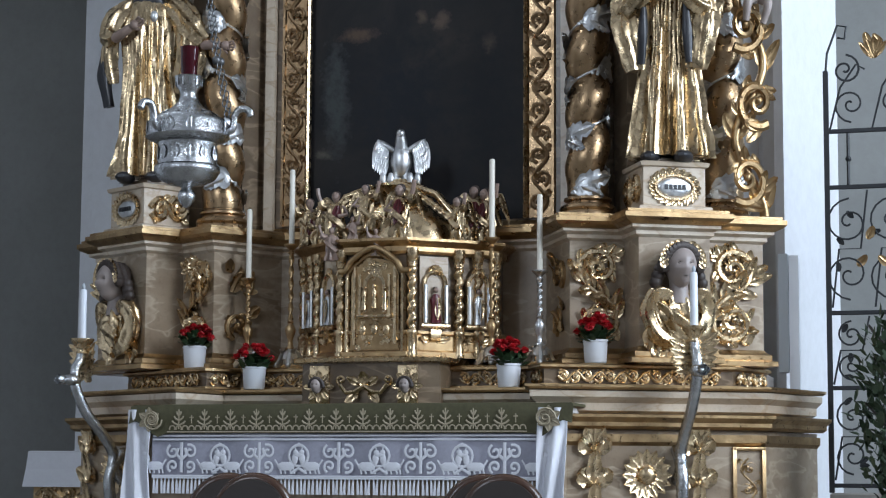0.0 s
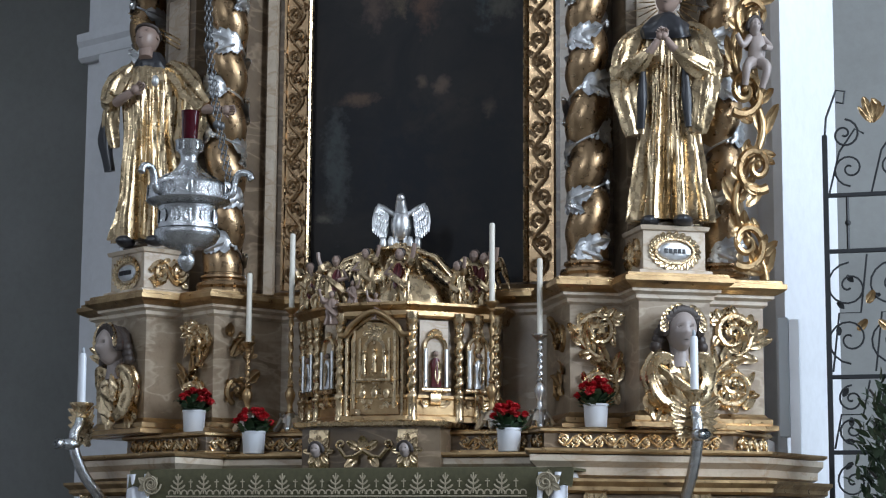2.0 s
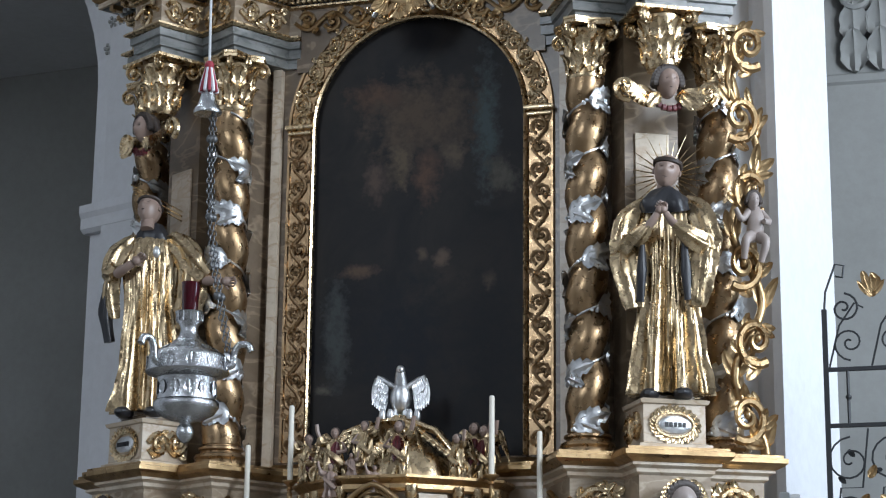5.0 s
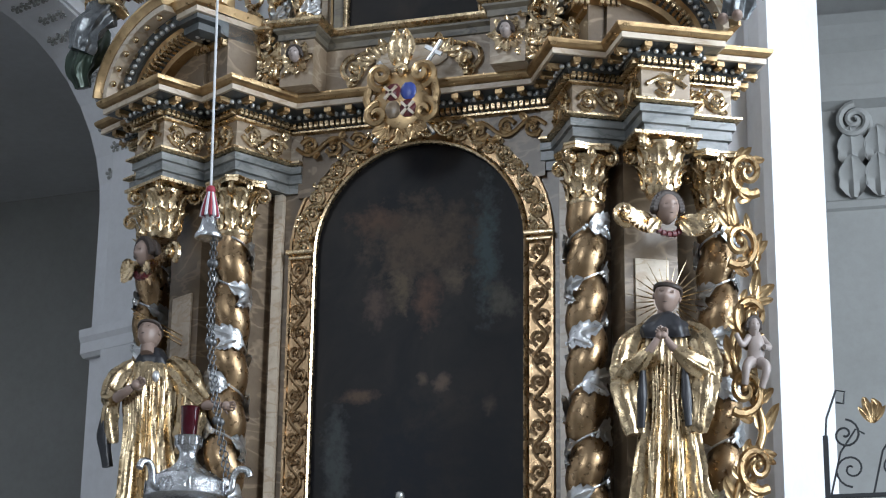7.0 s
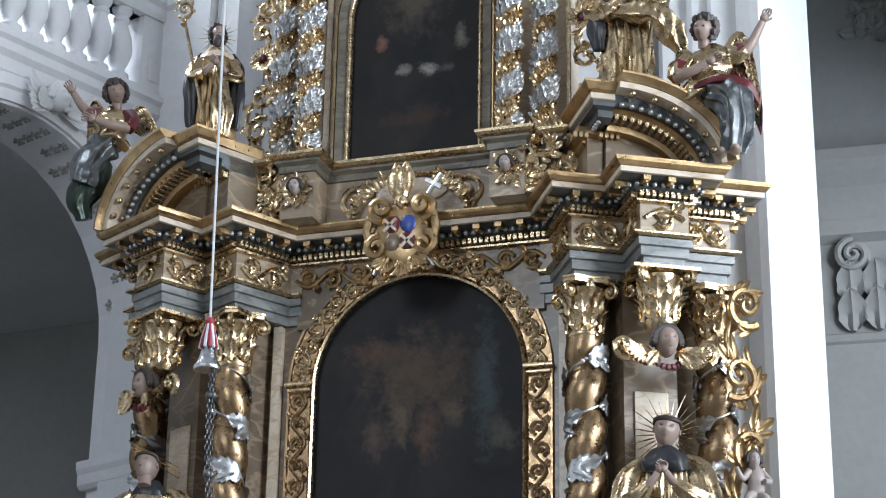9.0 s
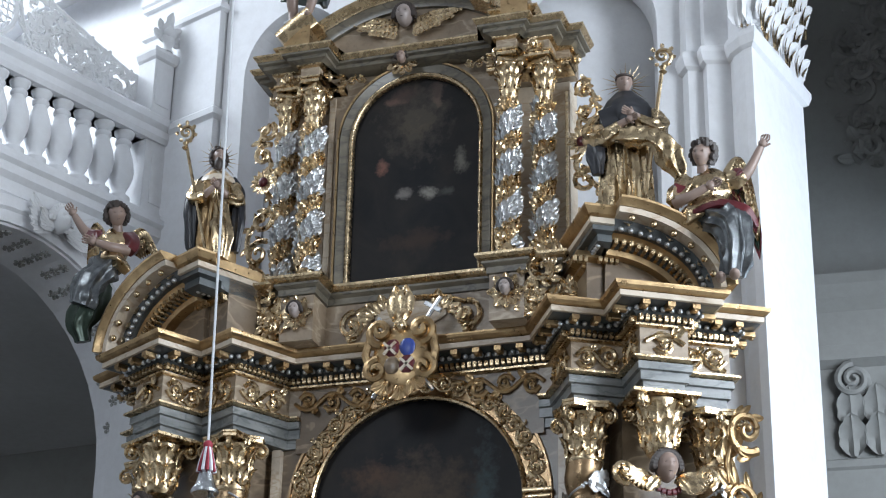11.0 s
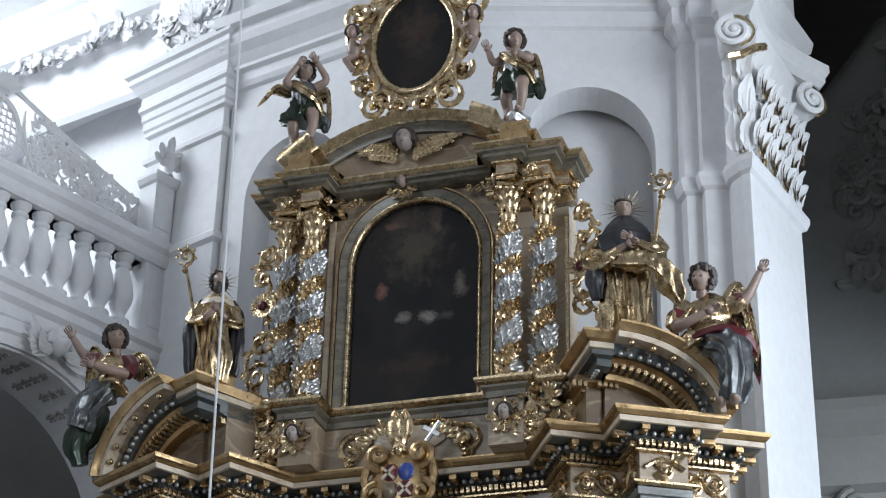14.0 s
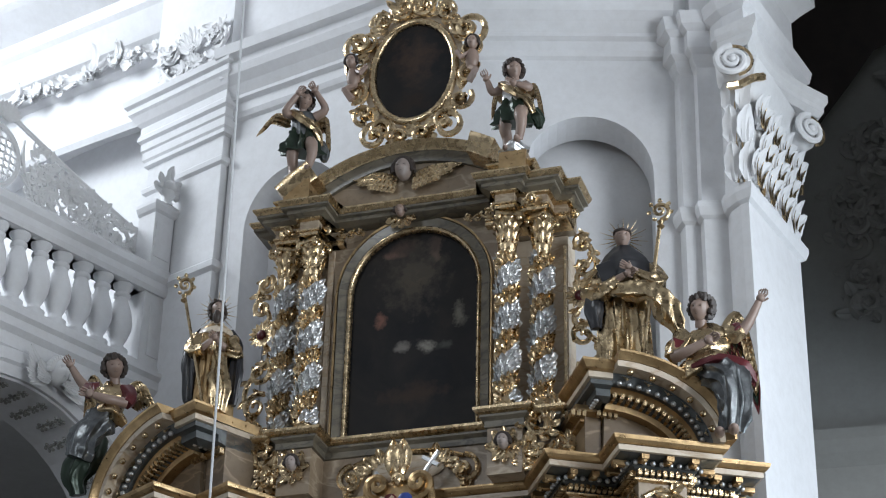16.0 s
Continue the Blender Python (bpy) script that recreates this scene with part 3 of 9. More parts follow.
# pierced screen behind the rail
screen = thing("pierced_screen", "white carved lattice screen with foliage on the gallery rail", "screen")
bm = B()
Q = gpose(0, 0, -0.14)
top = lambda s: 9.26 + 0.48 * max(0.0, (1.35 - s) / 1.5) ** 1.1 if s < 1.35 else 9.26
pts = [(1.46 - 0.12 * i, 0, top(1.46 - 0.12 * i)) for i in range(16)]
tube(bm, pts, 0.022, 6, Q)
tube(bm, [(1.40, 0, 8.9), (1.40, 0, 9.28)], 0.02, 6, Q)
part("screen_frame", bm, STUCCO, screen, smooth=True)
bm = B()
rng = random.Random(9)
for i in range(330):
    s = rng.uniform(0.3, 1.38)
    z = rng.uniform(8.93, top(s) - 0.05)
    r = rng.uniform(0.035, 0.065)
    if i % 2:
        tube(bm, spiral(s, z, r, 1.1, rng.uniform(0, 6.3), rng.choice((-1, 1)), 12, 0.2), 0.011, 5, Q)
    else:
        leaf(bm, r * 2.0, r * 1.1, Q @ T(s, -0.01, z, 0, rng.uniform(0, 360), 0), 0.4, 2, st=4)
for i in range(7):
    tube(bm, [(0.42 - 0.02 * i, 0, 8.92 + 0.03 * i), (0.30 - 0.02 * i, -0.02, 9.1 + 0.04 * i), (0.2, 0, 9.22 + 0.05 * i)], 0.012, 5, Q)
part("foliage", bm, STUCCO, screen, smooth=True)
bm = B()
tube(bm, [(-0.08 + 0.24 * math.cos(2 * math.pi * i / 26), -0.01, 9.27 + 0.27 * math.sin(2 * math.pi * i / 26)) for i in range(27)], 0.024, 6, Q)
for k in range(-4, 5):
    h = 0.27 * math.sqrt(max(0, 1 - (k * 0.055 / 0.24) ** 2))
    tube(bm, [(-0.08 + 0.055 * k, 0, 9.27 - h), (-0.08 + 0.055 * k, 0, 9.27 + h)], 0.008, 5, Q)
    w = 0.24 * math.sqrt(max(0, 1 - (k * 0.06 / 0.27) ** 2))
    tube(bm, [(-0.08 - w, 0, 9.27 + 0.06 * k), (-0.08 + w, 0, 9.27 + 0.06 * k)], 0.008, 5, Q)
    for j in range(-4, 5):
        if (k * 0.055 / 0.24) ** 2 + (j * 0.06 / 0.27) ** 2 < 0.85:
            ball(bm, (-0.08 + 0.055 * k, -0.01, 9.27 + 0.06 * j), 0.016, Q, seg=6, rows=4)
part("lattice_medallion", bm, STUCCO, screen, smooth=True)
bm = B()
for i in range(9):
    leaf(bm, 0.17, 0.06, Q @ T(-0.02, -0.02, 9.6, 0, -60 + 15 * i, 0), 0.5, 2, st=5)
part("shell_crest", bm, STUCCO, screen, smooth=True)

post = thing("gallery_post", "square white post with a carved cross finial at the gallery", "post")
bm = B()
Q = gpose(1.50, 0, 0.08)
box(bm, -0.1, 0.1, 0, 0.2, 8.88, 9.36, Q)
box(bm, -0.08, 0.08, -0.006, 0.0, 8.96, 9.28, Q)
mould(bm, [(-0.1, 0.2), (-0.1, 0), (0.1, 0), (0.1, 0.2)], [(0, 9.36), (0.02, 9.38), (0.04, 9.42), (0.04, 9.45), (0, 9.46)], M=Q, back=0.1)
part("shaft", bm, WHITE, post)
bm = B()
for a in (0, 90, -90, 45, -45):
    leaf(bm, 0.26 if a == 0 else 0.2, 0.12, Q @ T(0, 0.0, 9.58, 0, a, 0), 0.4, 2, st=6)
lathe(bm, [(0.06, 9.45), (0.04, 9.5), (0.07, 9.56), (0.05, 9.62)], 10, Q @ pose(0, 0.0, 0))
ball(bm, (0, -0.02, 9.62), 0.06, Q)
part("finial", bm, STUCCO, post, smooth=True)

# stucco angel head in the spandrel of the arch
bm = B()
cherub(bm, gpose(0.62, 7.62, 0.1), 0.105, 0.33, 0, 0, 0)
tagged(part("stucco_cherub", bm, STUCCO, smooth=True), "white stucco cherub head with wings in the arch spandrel", "relief")

for ob in list(scene.collection.objects):
    if ob.parent is None and ob.name.split(".")[0] in ("wall_gallery", "trim_archivolt", "trim_impost", "trim_painted_rosettes", "trim_gallery_ledge", "gallery_balustrade", "pierced_screen", "gallery_post", "stucco_cherub"):
        ob.matrix_basis = NEAR

# far vault zone up left: cornice with leaf band
bm = B()
mould(bm, [(-9.0, 3.4), (-4.76, 2.2), (-2.3, 1.5)], [(0, 10.35), (0.03, 10.4), (0.03, 10.9), (0.08, 10.95), (0.12, 11.06), (0.18, 11.1), (0.3, 11.3), (0.34, 11.34), (0.34, 11.46), (0.6, 11.6), (0.66, 11.64), (0.66, 11.8), (0, 11.82), (0, 15)])
wall = struct("wall_clerestory", bm, WHITE, "white plaster upper wall with a deep stepped cornice")
bm = B()
rng = random.Random(2)
for x, y, a in along([(-9.0, 3.4), (-4.76, 2.2), (-2.3, 1.5)], 0.085, 0.13):
    big = 1.5 if int((x + 9) / 0.35) % 3 == 0 else 0.8
    for k in range(3):
        leaf(bm, rng.uniform(0.1, 0.2) * big, rng.uniform(0.08, 0.15), T(x + rng.uniform(-0.04, 0.04), y - 0.03 * k, 10.93 + rng.uniform(-0.03, 0.05), rng.uniform(-25, 15), rng.uniform(-95, 95), a), 0.8, 3, st=6)
struct("trim_leaf_band", bm, STUCCO, "white stucco band of acanthus leaves", "stucco", True)
bm = B()
wall_face(bm, (-9.0, 3.4), (-1.4, 1.245), 8.05, 10.8, [arch_loop(3.6, 7.4, 8.06, 9.72, rise=0.82)], 0.3)
struct("wall_gallery_back", bm, WHITE, "white plaster wall behind the gallery with an arched recess")
bm = B()
quads(bm, [[(-9.0, 3.7, z), (-1.2, 1.48, z)] for z in (8.0, 11)], closed=False)
struct("wall_gallery_recess", bm, WHITE, "white plaster recess behind the gallery")

# room beyond the arch; its dimness is put into the grey wall colour
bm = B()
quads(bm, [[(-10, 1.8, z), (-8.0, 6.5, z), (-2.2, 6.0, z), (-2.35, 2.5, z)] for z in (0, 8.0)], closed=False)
struct("wall_side_room", bm, SHADE, "plaster walls of the side room, their dimness coloured in as grey")

# right pier with composite capital
pr = [(1.50, 1.15), (1.56, 1.05), (1.66, 1.08), (1.70, 1.0), (1.86, 1.04), (1.90, 0.95), (1.98, 0.87), (2.04, 0.84), (2.25, 1.80), (1.2, 2.0)]
bm = B()
mould(bm, pr, [(0, 0), (0, 8.28), (0.03, 8.30), (0.05, 8.36), (0.05, 8.40), (0.01, 8.43), (0.0, 9.55), (0.02, 9.58), (0.04, 9.64), (0.08, 9.68), (0.08, 9.82), (0.13, 9.86), (0.15, 9.96), (0.05, 10.0), (0.05, 10.4), (0.12, 10.5), (0.2, 10.6), (0.2, 11), (0, 15)])
struct("wall_pier", bm, WHITE, "white plaster pier with a bright flank", "pier")
cap = thing("pier_capital", "white and gold composite plaster capital on the pier", "capital")
bm = B()
gm = B()
fl = Vector((0.21, 1.3)).normalized()
# flaring bell of the capital on the flank, with acanthus in two rows and gilt tongues between
bell = B()
quads(bell, [[(2.00 - 0.02 * o, 0.86 - o, z), (2.05 + o, 0.84 - 0.6 * o, z), (2.24 + o, 1.80, z), (2.0, 1.9, z)] for o, z in ((0.0, 8.40), (0.02, 8.8), (0.05, 9.15), (0.12, 9.42))])
part("bell", bell, STUCCO, cap)
rng = random.Random(31)
for row, (z, ln, k0, n) in enumerate(((8.42, 0.34, 0.0, 4), (8.64, 0.32, 0.13, 3), (8.88, 0.30, 0.0, 4))):
    o = (0.0, 0.02, 0.05)[row]
    for i in range(n):
        s_ = 0.10 + 0.27 * i + k0
        q = pose(2.05 + o + fl.x * s_, 0.84 + fl.y * s_, z, 0, 0, 80.8)
        for da, f in ((0, 1.0), (-24, 0.78), (24, 0.78)):
            leaf(bm, ln * f, 0.17, q @ T(da * 0.0012, -0.012 - 0.012 * f, 0.03 + 0.1 * (1 - f), 2, da, 0), 0.62, 4, st=9)
        for da in (-24, 0, 24):
            leaf(gm, ln * 0.62, 0.035, q @ T(da * 0.001, -0.045, 0.02, 0, da, 0), 0.45, 1, st=5)
        q2 = pose(2.05 + o + fl.x * (s_ + 0.135), 0.84 + fl.y * (s_ + 0.135), z, 0, 0, 80.8)
        leaf(gm, ln * 0.8, 0.075, q2 @ T(0, -0.02, 0, 1, 0, 0), 0.3, 2, st=7)
for z in (8.45, 8.75, 9.0):
    for x, a in ((1.96, 0), (2.03, 40)):
        leaf(bm, 0.32, 0.15, pose(x, 0.84, z, 0, 0, a) @ T(0, -0.01, 0, 2, 0, 0), 0.6, 4, st=7)
for k in range(5):
    tube(gm if k % 2 else bm, [(1.96 + 0.02 * k, 0.835, 8.44), (1.965 + 0.02 * k, 0.83, 9.12)], 0.008, 5)
# abacus with hollowed side
ab = [(1.90, 0.80)] + [(2.14 + 0.34 * u - 0.26 * math.sin(math.pi * u) * 0.55, 0.70 + 1.13 * u) for u in [i / 10 for i in range(11)]] + [(2.2, 2.3)]
abm = B()
mould(abm, ab, [(-0.02, 9.5), (0.02, 9.54), (0.02, 9.58), (0.05, 9.62), (0.05, 9.68), (0.0, 9.69)], back=0.12)
part("abacus", abm, STUCCO, cap)
for q, w in ((pose(2.0, 0.73, 9.33, 0, 0, 10), 1), (pose(2.36, 1.66, 9.27, 0, 0, 48), 1)):
    tube(bm, spiral(0, 0, 0.125, 2.2, math.pi / 2, w, 40, 0.1, -0.07), lambda s: 0.028 - 0.014 * s, 7, q)
    lathe(bm, [(0.11, -0.2), (0.12, -0.02), (0.08, 0.03), (0.025, 0.05)], 18, q @ pose(0, 0, 0, 90, 0, 0))
    ball(bm, (0, -0.09, 0), 0.03, q)
    tube(gm, spiral(0, 0, 0.145, 0.45, math.pi / 2, -w, 14, 0.9, -0.04), 0.012, 5, q)
tube(gm, [(1.97, 0.76, 9.19), (2.05, 0.70, 9.15), (2.14, 0.72, 9.2), (2.2, 0.8, 9.25)], 0.032, 6)
part("acanthus", bm, STUCCO, cap, smooth=True)
part("gilding", gm, GOLD, cap, "gilded leaf ribs", True)

# aisle beyond the pier; its shade is put into the grey plaster colour
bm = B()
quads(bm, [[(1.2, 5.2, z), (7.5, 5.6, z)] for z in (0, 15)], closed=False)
struct("wall_aisle", bm, SHADE, "white plaster wall of the aisle, its shade coloured in as grey")
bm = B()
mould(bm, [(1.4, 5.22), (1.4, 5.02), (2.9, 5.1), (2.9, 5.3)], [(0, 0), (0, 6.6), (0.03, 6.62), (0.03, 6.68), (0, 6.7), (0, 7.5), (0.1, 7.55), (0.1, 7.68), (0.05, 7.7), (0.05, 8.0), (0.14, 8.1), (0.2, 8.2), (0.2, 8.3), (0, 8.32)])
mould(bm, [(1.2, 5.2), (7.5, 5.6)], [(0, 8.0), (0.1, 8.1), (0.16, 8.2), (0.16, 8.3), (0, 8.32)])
struct("wall_aisle_pilaster", bm, SHADE, "plaster pilaster in the aisle, its shade coloured in as grey", "pilaster")
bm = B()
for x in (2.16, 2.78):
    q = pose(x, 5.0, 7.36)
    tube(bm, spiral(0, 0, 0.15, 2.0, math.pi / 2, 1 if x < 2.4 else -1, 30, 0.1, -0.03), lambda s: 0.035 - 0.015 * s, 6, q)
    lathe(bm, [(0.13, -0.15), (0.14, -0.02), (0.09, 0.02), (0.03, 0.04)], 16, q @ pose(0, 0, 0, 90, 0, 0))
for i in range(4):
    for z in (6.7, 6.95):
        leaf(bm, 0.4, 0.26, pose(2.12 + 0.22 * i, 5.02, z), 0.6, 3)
struct("trim_aisle_capital", bm, SHADE, "stucco capital with volutes in the aisle, its shade coloured in as grey", "capital", True)
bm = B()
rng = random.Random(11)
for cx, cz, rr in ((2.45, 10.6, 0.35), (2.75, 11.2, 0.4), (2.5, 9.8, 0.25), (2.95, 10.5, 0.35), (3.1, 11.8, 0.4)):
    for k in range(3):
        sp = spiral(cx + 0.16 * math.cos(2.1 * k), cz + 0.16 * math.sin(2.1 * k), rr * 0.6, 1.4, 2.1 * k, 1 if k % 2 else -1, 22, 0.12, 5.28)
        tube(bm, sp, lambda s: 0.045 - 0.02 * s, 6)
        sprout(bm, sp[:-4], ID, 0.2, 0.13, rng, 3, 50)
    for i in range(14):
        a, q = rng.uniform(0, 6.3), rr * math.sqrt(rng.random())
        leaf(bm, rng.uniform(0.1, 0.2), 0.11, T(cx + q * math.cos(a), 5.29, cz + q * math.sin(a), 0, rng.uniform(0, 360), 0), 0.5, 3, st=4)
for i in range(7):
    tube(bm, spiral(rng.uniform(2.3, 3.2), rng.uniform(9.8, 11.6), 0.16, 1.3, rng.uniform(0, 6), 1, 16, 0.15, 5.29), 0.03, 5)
struct("trim_aisle_stucco", bm, SHADE, "stucco foliage on the aisle vault, its shade coloured in as grey", "stucco", True)
bm = B()
quads(bm, [[(1.6, 5.15, 11.35), (2.1, 5.16, 11.5), (2.45, 5.17, 11.95), (2.7, 5.18, 12.3), (3.2, 5.2, 12.5)], [(1.6, 5.15, 14.5), (2.1, 5.16, 14.5), (2.45, 5.17, 14.5), (2.7, 5.18, 14.5), (3.2, 5.2, 14.5)]], closed=False)
struct("fresco_panel", bm, paint("dark_fresco", (0.035, 0.022, 0.018), 0.6, 0.5, 6), "dark brown ceiling painting in the aisle vault", "painting")

# unseen wall, added out of view to shade the aisle vault
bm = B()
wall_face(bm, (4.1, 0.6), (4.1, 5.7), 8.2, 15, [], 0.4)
struct("wall_light_blocker", bm, SHADE, "unseen added wall that keeps window light off the aisle vault")

# walls that close the nave behind and beside the camera, with window openings
bm = B()
wall_face(bm, (9.6, 10), (9.6, -22), 0, 15, [arch_loop(9.5, 12.1, 2.6, 10.2), arch_loop(13.3, 15.9, 4.1, 9.4)], 0.5, thick=0.5)
struct("wall_south", bm, WHITE, "white nave wall with tall arched windows")
# the opening in this unseen end wall is added for the fill lamp
bm = B()
wall_face(bm, (10, -22), (-13, -22), 0, 15, [arch_loop(11.0, 15.0, 7.0, 11.5)], 0.5, thick=0.5)
struct("wall_west", bm, WHITE, "white end wall with an arched opening added for the fill light")
bm = B()
wall_face(bm, (-13, -22), (-13, 10), 0, 15, [], 0.5)
wall_face(bm, (-13, 10), (10, 10), 0, 15, [], 0.5)
struct("wall_north", bm, WHITE, "white plaster nave walls")


# ---------------------------------------------------------------- altar table and predella
def carve(name, bm, parent, mat=None, label=""):
    return part(name, bm, mat or GOLD, parent, label, True)


BASE_R = [(1.02, -1.02), (2.10, -0.44), (2.30, 0.15)]
BASE_L = [(-1.92, 0.15), (-1.86, -0.52), (-1.02, -1.02)]
base = thing("altar_substructure", "tan marbled wooden altar base with gilt mouldings and relief", "altar")
bm = B()
line = BASE_L + [(-0.92, -0.64), (0.92, -0.64)] + BASE_R
slab(bm, line, DECK, 1.66, [(2.2, 0.6), (-1.9, 0.6)])
part("body", bm, TAN, base)
bm = B()
mould(bm, line, [(0.0, 1.58), (0.02, 1.60), (0.02, 1.64)], back=0.1)
mould(bm, line, [(0.035, 1.665), (0.06, 1.68), (0.06, 1.70), (0.09, 1.725), (0.09, 1.74), (-0.2, 1.742)], back=0.3)
part("cornice", bm, DULL, base, "gilt cornice moulding")
bm = B()
mould(bm, line, [(-0.04, 1.744), (0.0, 1.76), (0.0, 1.80), (0.035, 1.83), (0.035, 1.862), (-0.1, 1.866)], back=0.4)
part("upper_step", bm, CREAM, base, "cream marbled step moulding")
bm = B()
mould(bm, line, [(0.036, 1.868), (0.06, 1.88), (0.06, 1.892), (-0.2, 1.895)], back=0.4)
part("gilt_edge", bm, DULL, base, "gilt edge")
for side, u0, n in ((1, 0.0, 1), (-1, 0.0, 1)):
    o, d = (Vector(BASE_R[0]), (Vector(BASE_R[1]) - Vector(BASE_R[0])).normalized()) if side > 0 else (Vector(BASE_L[2]), (Vector(BASE_L[1]) - Vector(BASE_L[2])).normalized())
    ang = math.degrees(math.atan2(d.y, d.x)) - (180 if side < 0 else 0)
    for s, kind in ((0.30, "palm"), (0.58, "sun"), (0.86, "palm")):
        q = pose(o.x + d.x * s, o.y + d.y * s, 1.38, 0, 0, ang)
        bm = B()
        if kind == "palm":
            for k in range(4):
                z = -0.34 + 0.17 * k
                for a in (-52, 52):
                    leaf(bm, 0.16 - 0.015 * k, 0.11, q @ T(0, -0.012, z, 0, a, 0), 0.6, 3)
                leaf(bm, 0.2, 0.09, q @ T(0, -0.018, z, 0, 0, 0), 0.5, 2)
            for a in (-28, 0, 28):
                leaf(bm, 0.12, 0.07, q @ T(0, -0.02, 0.2, 0, a, 0), 0.5, 1)
        else:
            for k in range(16):
                leaf(bm, 0.145, 0.06, q @ T(0, -0.012, 0.05, 0, 22.5 * k, 0), 0.35, 1)
            ball(bm, (0, -0.03, 0.05), (0.05, 0.03, 0.05), q)
        carve("gilt_palmette" if kind == "palm" else "gilt_sunburst", bm, base, GOLD)
bm = B()
q = pose(1.93, -0.52, 1.36, 0, 0, 28.2) @ pose(0.1, 0, 0)
for x0, x1, z0, z1 in ((-0.09, -0.07, -0.3, 0.22), (0.07, 0.09, -0.3, 0.22), (-0.09, 0.09, 0.2, 0.22)):
    box(bm, x0, x1, -0.03, 0.0, z0, z1, q, bevel=0.004)
rinceau(bm, 0.12, 0.44, q @ pose(0, 0, -0.06), True, 3)
carve("gilt_side_panel", bm, base, DULL)
bm = B()
lathe(bm, [(0.024, 0), (0.026, 0.01), (0.018, 0.014), (0.016, 0.01), (0.008, 0.018)], 16, pose(1.13, -0.96, 1.60, 90, 0, 28))
part("lock", bm, CHROME, base, "round metal lock", True)

# gradine above the table
PRED_R = [(0.42, -0.52), (0.86, -0.52), (0.98, -0.72), (1.90, -0.22), (2.02, 0.2)]
PRED = [(-1.72, 0.2), (-1.68, -0.30)] + [(-0.98, -0.72), (-0.86, -0.52), (-0.42, -0.52)] + PRED_R
pred = thing("predella", "marbled predella shelf with gilt carved frieze", "predella")
bm = B()
slab(bm, PRED, 1.86, 1.995, [(2.0, 0.6), (-1.7, 0.6)])
part("body", bm, BROWN, pred)
bm = B()
mould(bm, PRED, [(0.0, 1.99), (0.03, 2.0), (0.03, 2.012), (0.015, 2.022), (-0.3, 2.024)], back=0.4)
mould(bm, PRED, [(0.01, 1.895), (0.022, 1.90), (0.022, 1.91), (0.008, 1.914)], back=0.05)
part("edge_moulding", bm, DULL, pred, "gilt shelf edge")
k = 0
for a, b in zip(PRED, PRED[1:]):
    d = Vector(b) - Vector(a)
    ln = d.length
    if ln < 0.2 or ln > 1.5:
        continue
    bm = B()
    q = pose((a[0] + b[0]) / 2, (a[1] + b[1]) / 2, 1.952, 0, 0, math.degrees(math.atan2(d.y, d.x)))
    rinceau(bm, ln * 0.86, 0.07, q @ pose(0, -0.006, 0), False, 20 + k, None, 0.1)
    carve("gilt_frieze", bm, pred)
    k += 1
# tabernacle plinth with two heads and a mask
bm = B()
slab(bm, [(-0.40, -0.3), (-0.40, -0.72), (-0.26, -0.78), (0.26, -0.78), (0.40, -0.72), (0.40, -0.3)], 1.76, 2.03, [])
part("plinth", bm, BROWN, pred, "brown marbled plinth")
bm = B()
mould(bm, [(-0.42, -0.3), (-0.42, -0.72), (-0.27, -0.79), (0.27, -0.79), (0.42, -0.72), (0.42, -0.3)], [(0, 2.03), (0.025, 2.035), (0.03, 2.055), (0.0, 2.065)], back=0.2)
mould(bm, [(-0.42, -0.3), (-0.42, -0.72), (-0.27, -0.79), (0.27, -0.79), (0.42, -0.72), (0.42, -0.3)], [(0, 1.76), (0.012, 1.765), (0.012, 1.785), (0.0, 1.79)], back=0.2)
part("plinth_moulding", bm, GOLD, pred)
for x in (-0.27, 0.24):
    bm = B()
    q = pose(x, -0.79, 1.90)
    box(bm, -0.055, 0.055, -0.012, 0.01, -0.115, 0.115, q, 2, 0.004)
    cherub(bm, q @ pose(0, -0.05, 0.005), 0.042, 0.0, 1, 0, 2)
    for a in (0, 40, -40, 180, 140, -140, 90, -90):
        leaf(bm, 0.055, 0.035, q @ T(0, -0.012, 0.0, 0, a, 0) @ pose(0, 0, 0.036), 0.15, 2, 2, 5)
    part("head_relief", bm, [PALE, HAIR, GOLD], pred, "carved head in a gilt leaf cartouche", True)
bm = B()
q = pose(-0.01, -0.785, 1.90)
for sx in (-1, 1):
    tube(bm, [(0, -0.02, 0.0), (sx * 0.05, -0.025, -0.03), (sx * 0.1, -0.025, -0.035), (sx * 0.135, -0.02, 0.01)], 0.012, 6, q)
    tube(bm, spiral(sx * 0.135, 0.035, 0.03, 1.2, -1.6, sx, 14, 0.2), 0.008, 6, q)
    leaf(bm, 0.1, 0.05, q @ T(sx * 0.03, -0.02, -0.03, 0, sx * 130, 0), 0.5, 3)
    leaf(bm, 0.09, 0.045, q @ T(sx * 0.02, -0.02, 0.01, 0, sx * 60, 0), 0.5, 3)
leaf(bm, 0.09, 0.06, q @ T(0, -0.02, 0, 0, 0, 0), 0.5, 3)
carve("gilt_scroll", bm, pred)

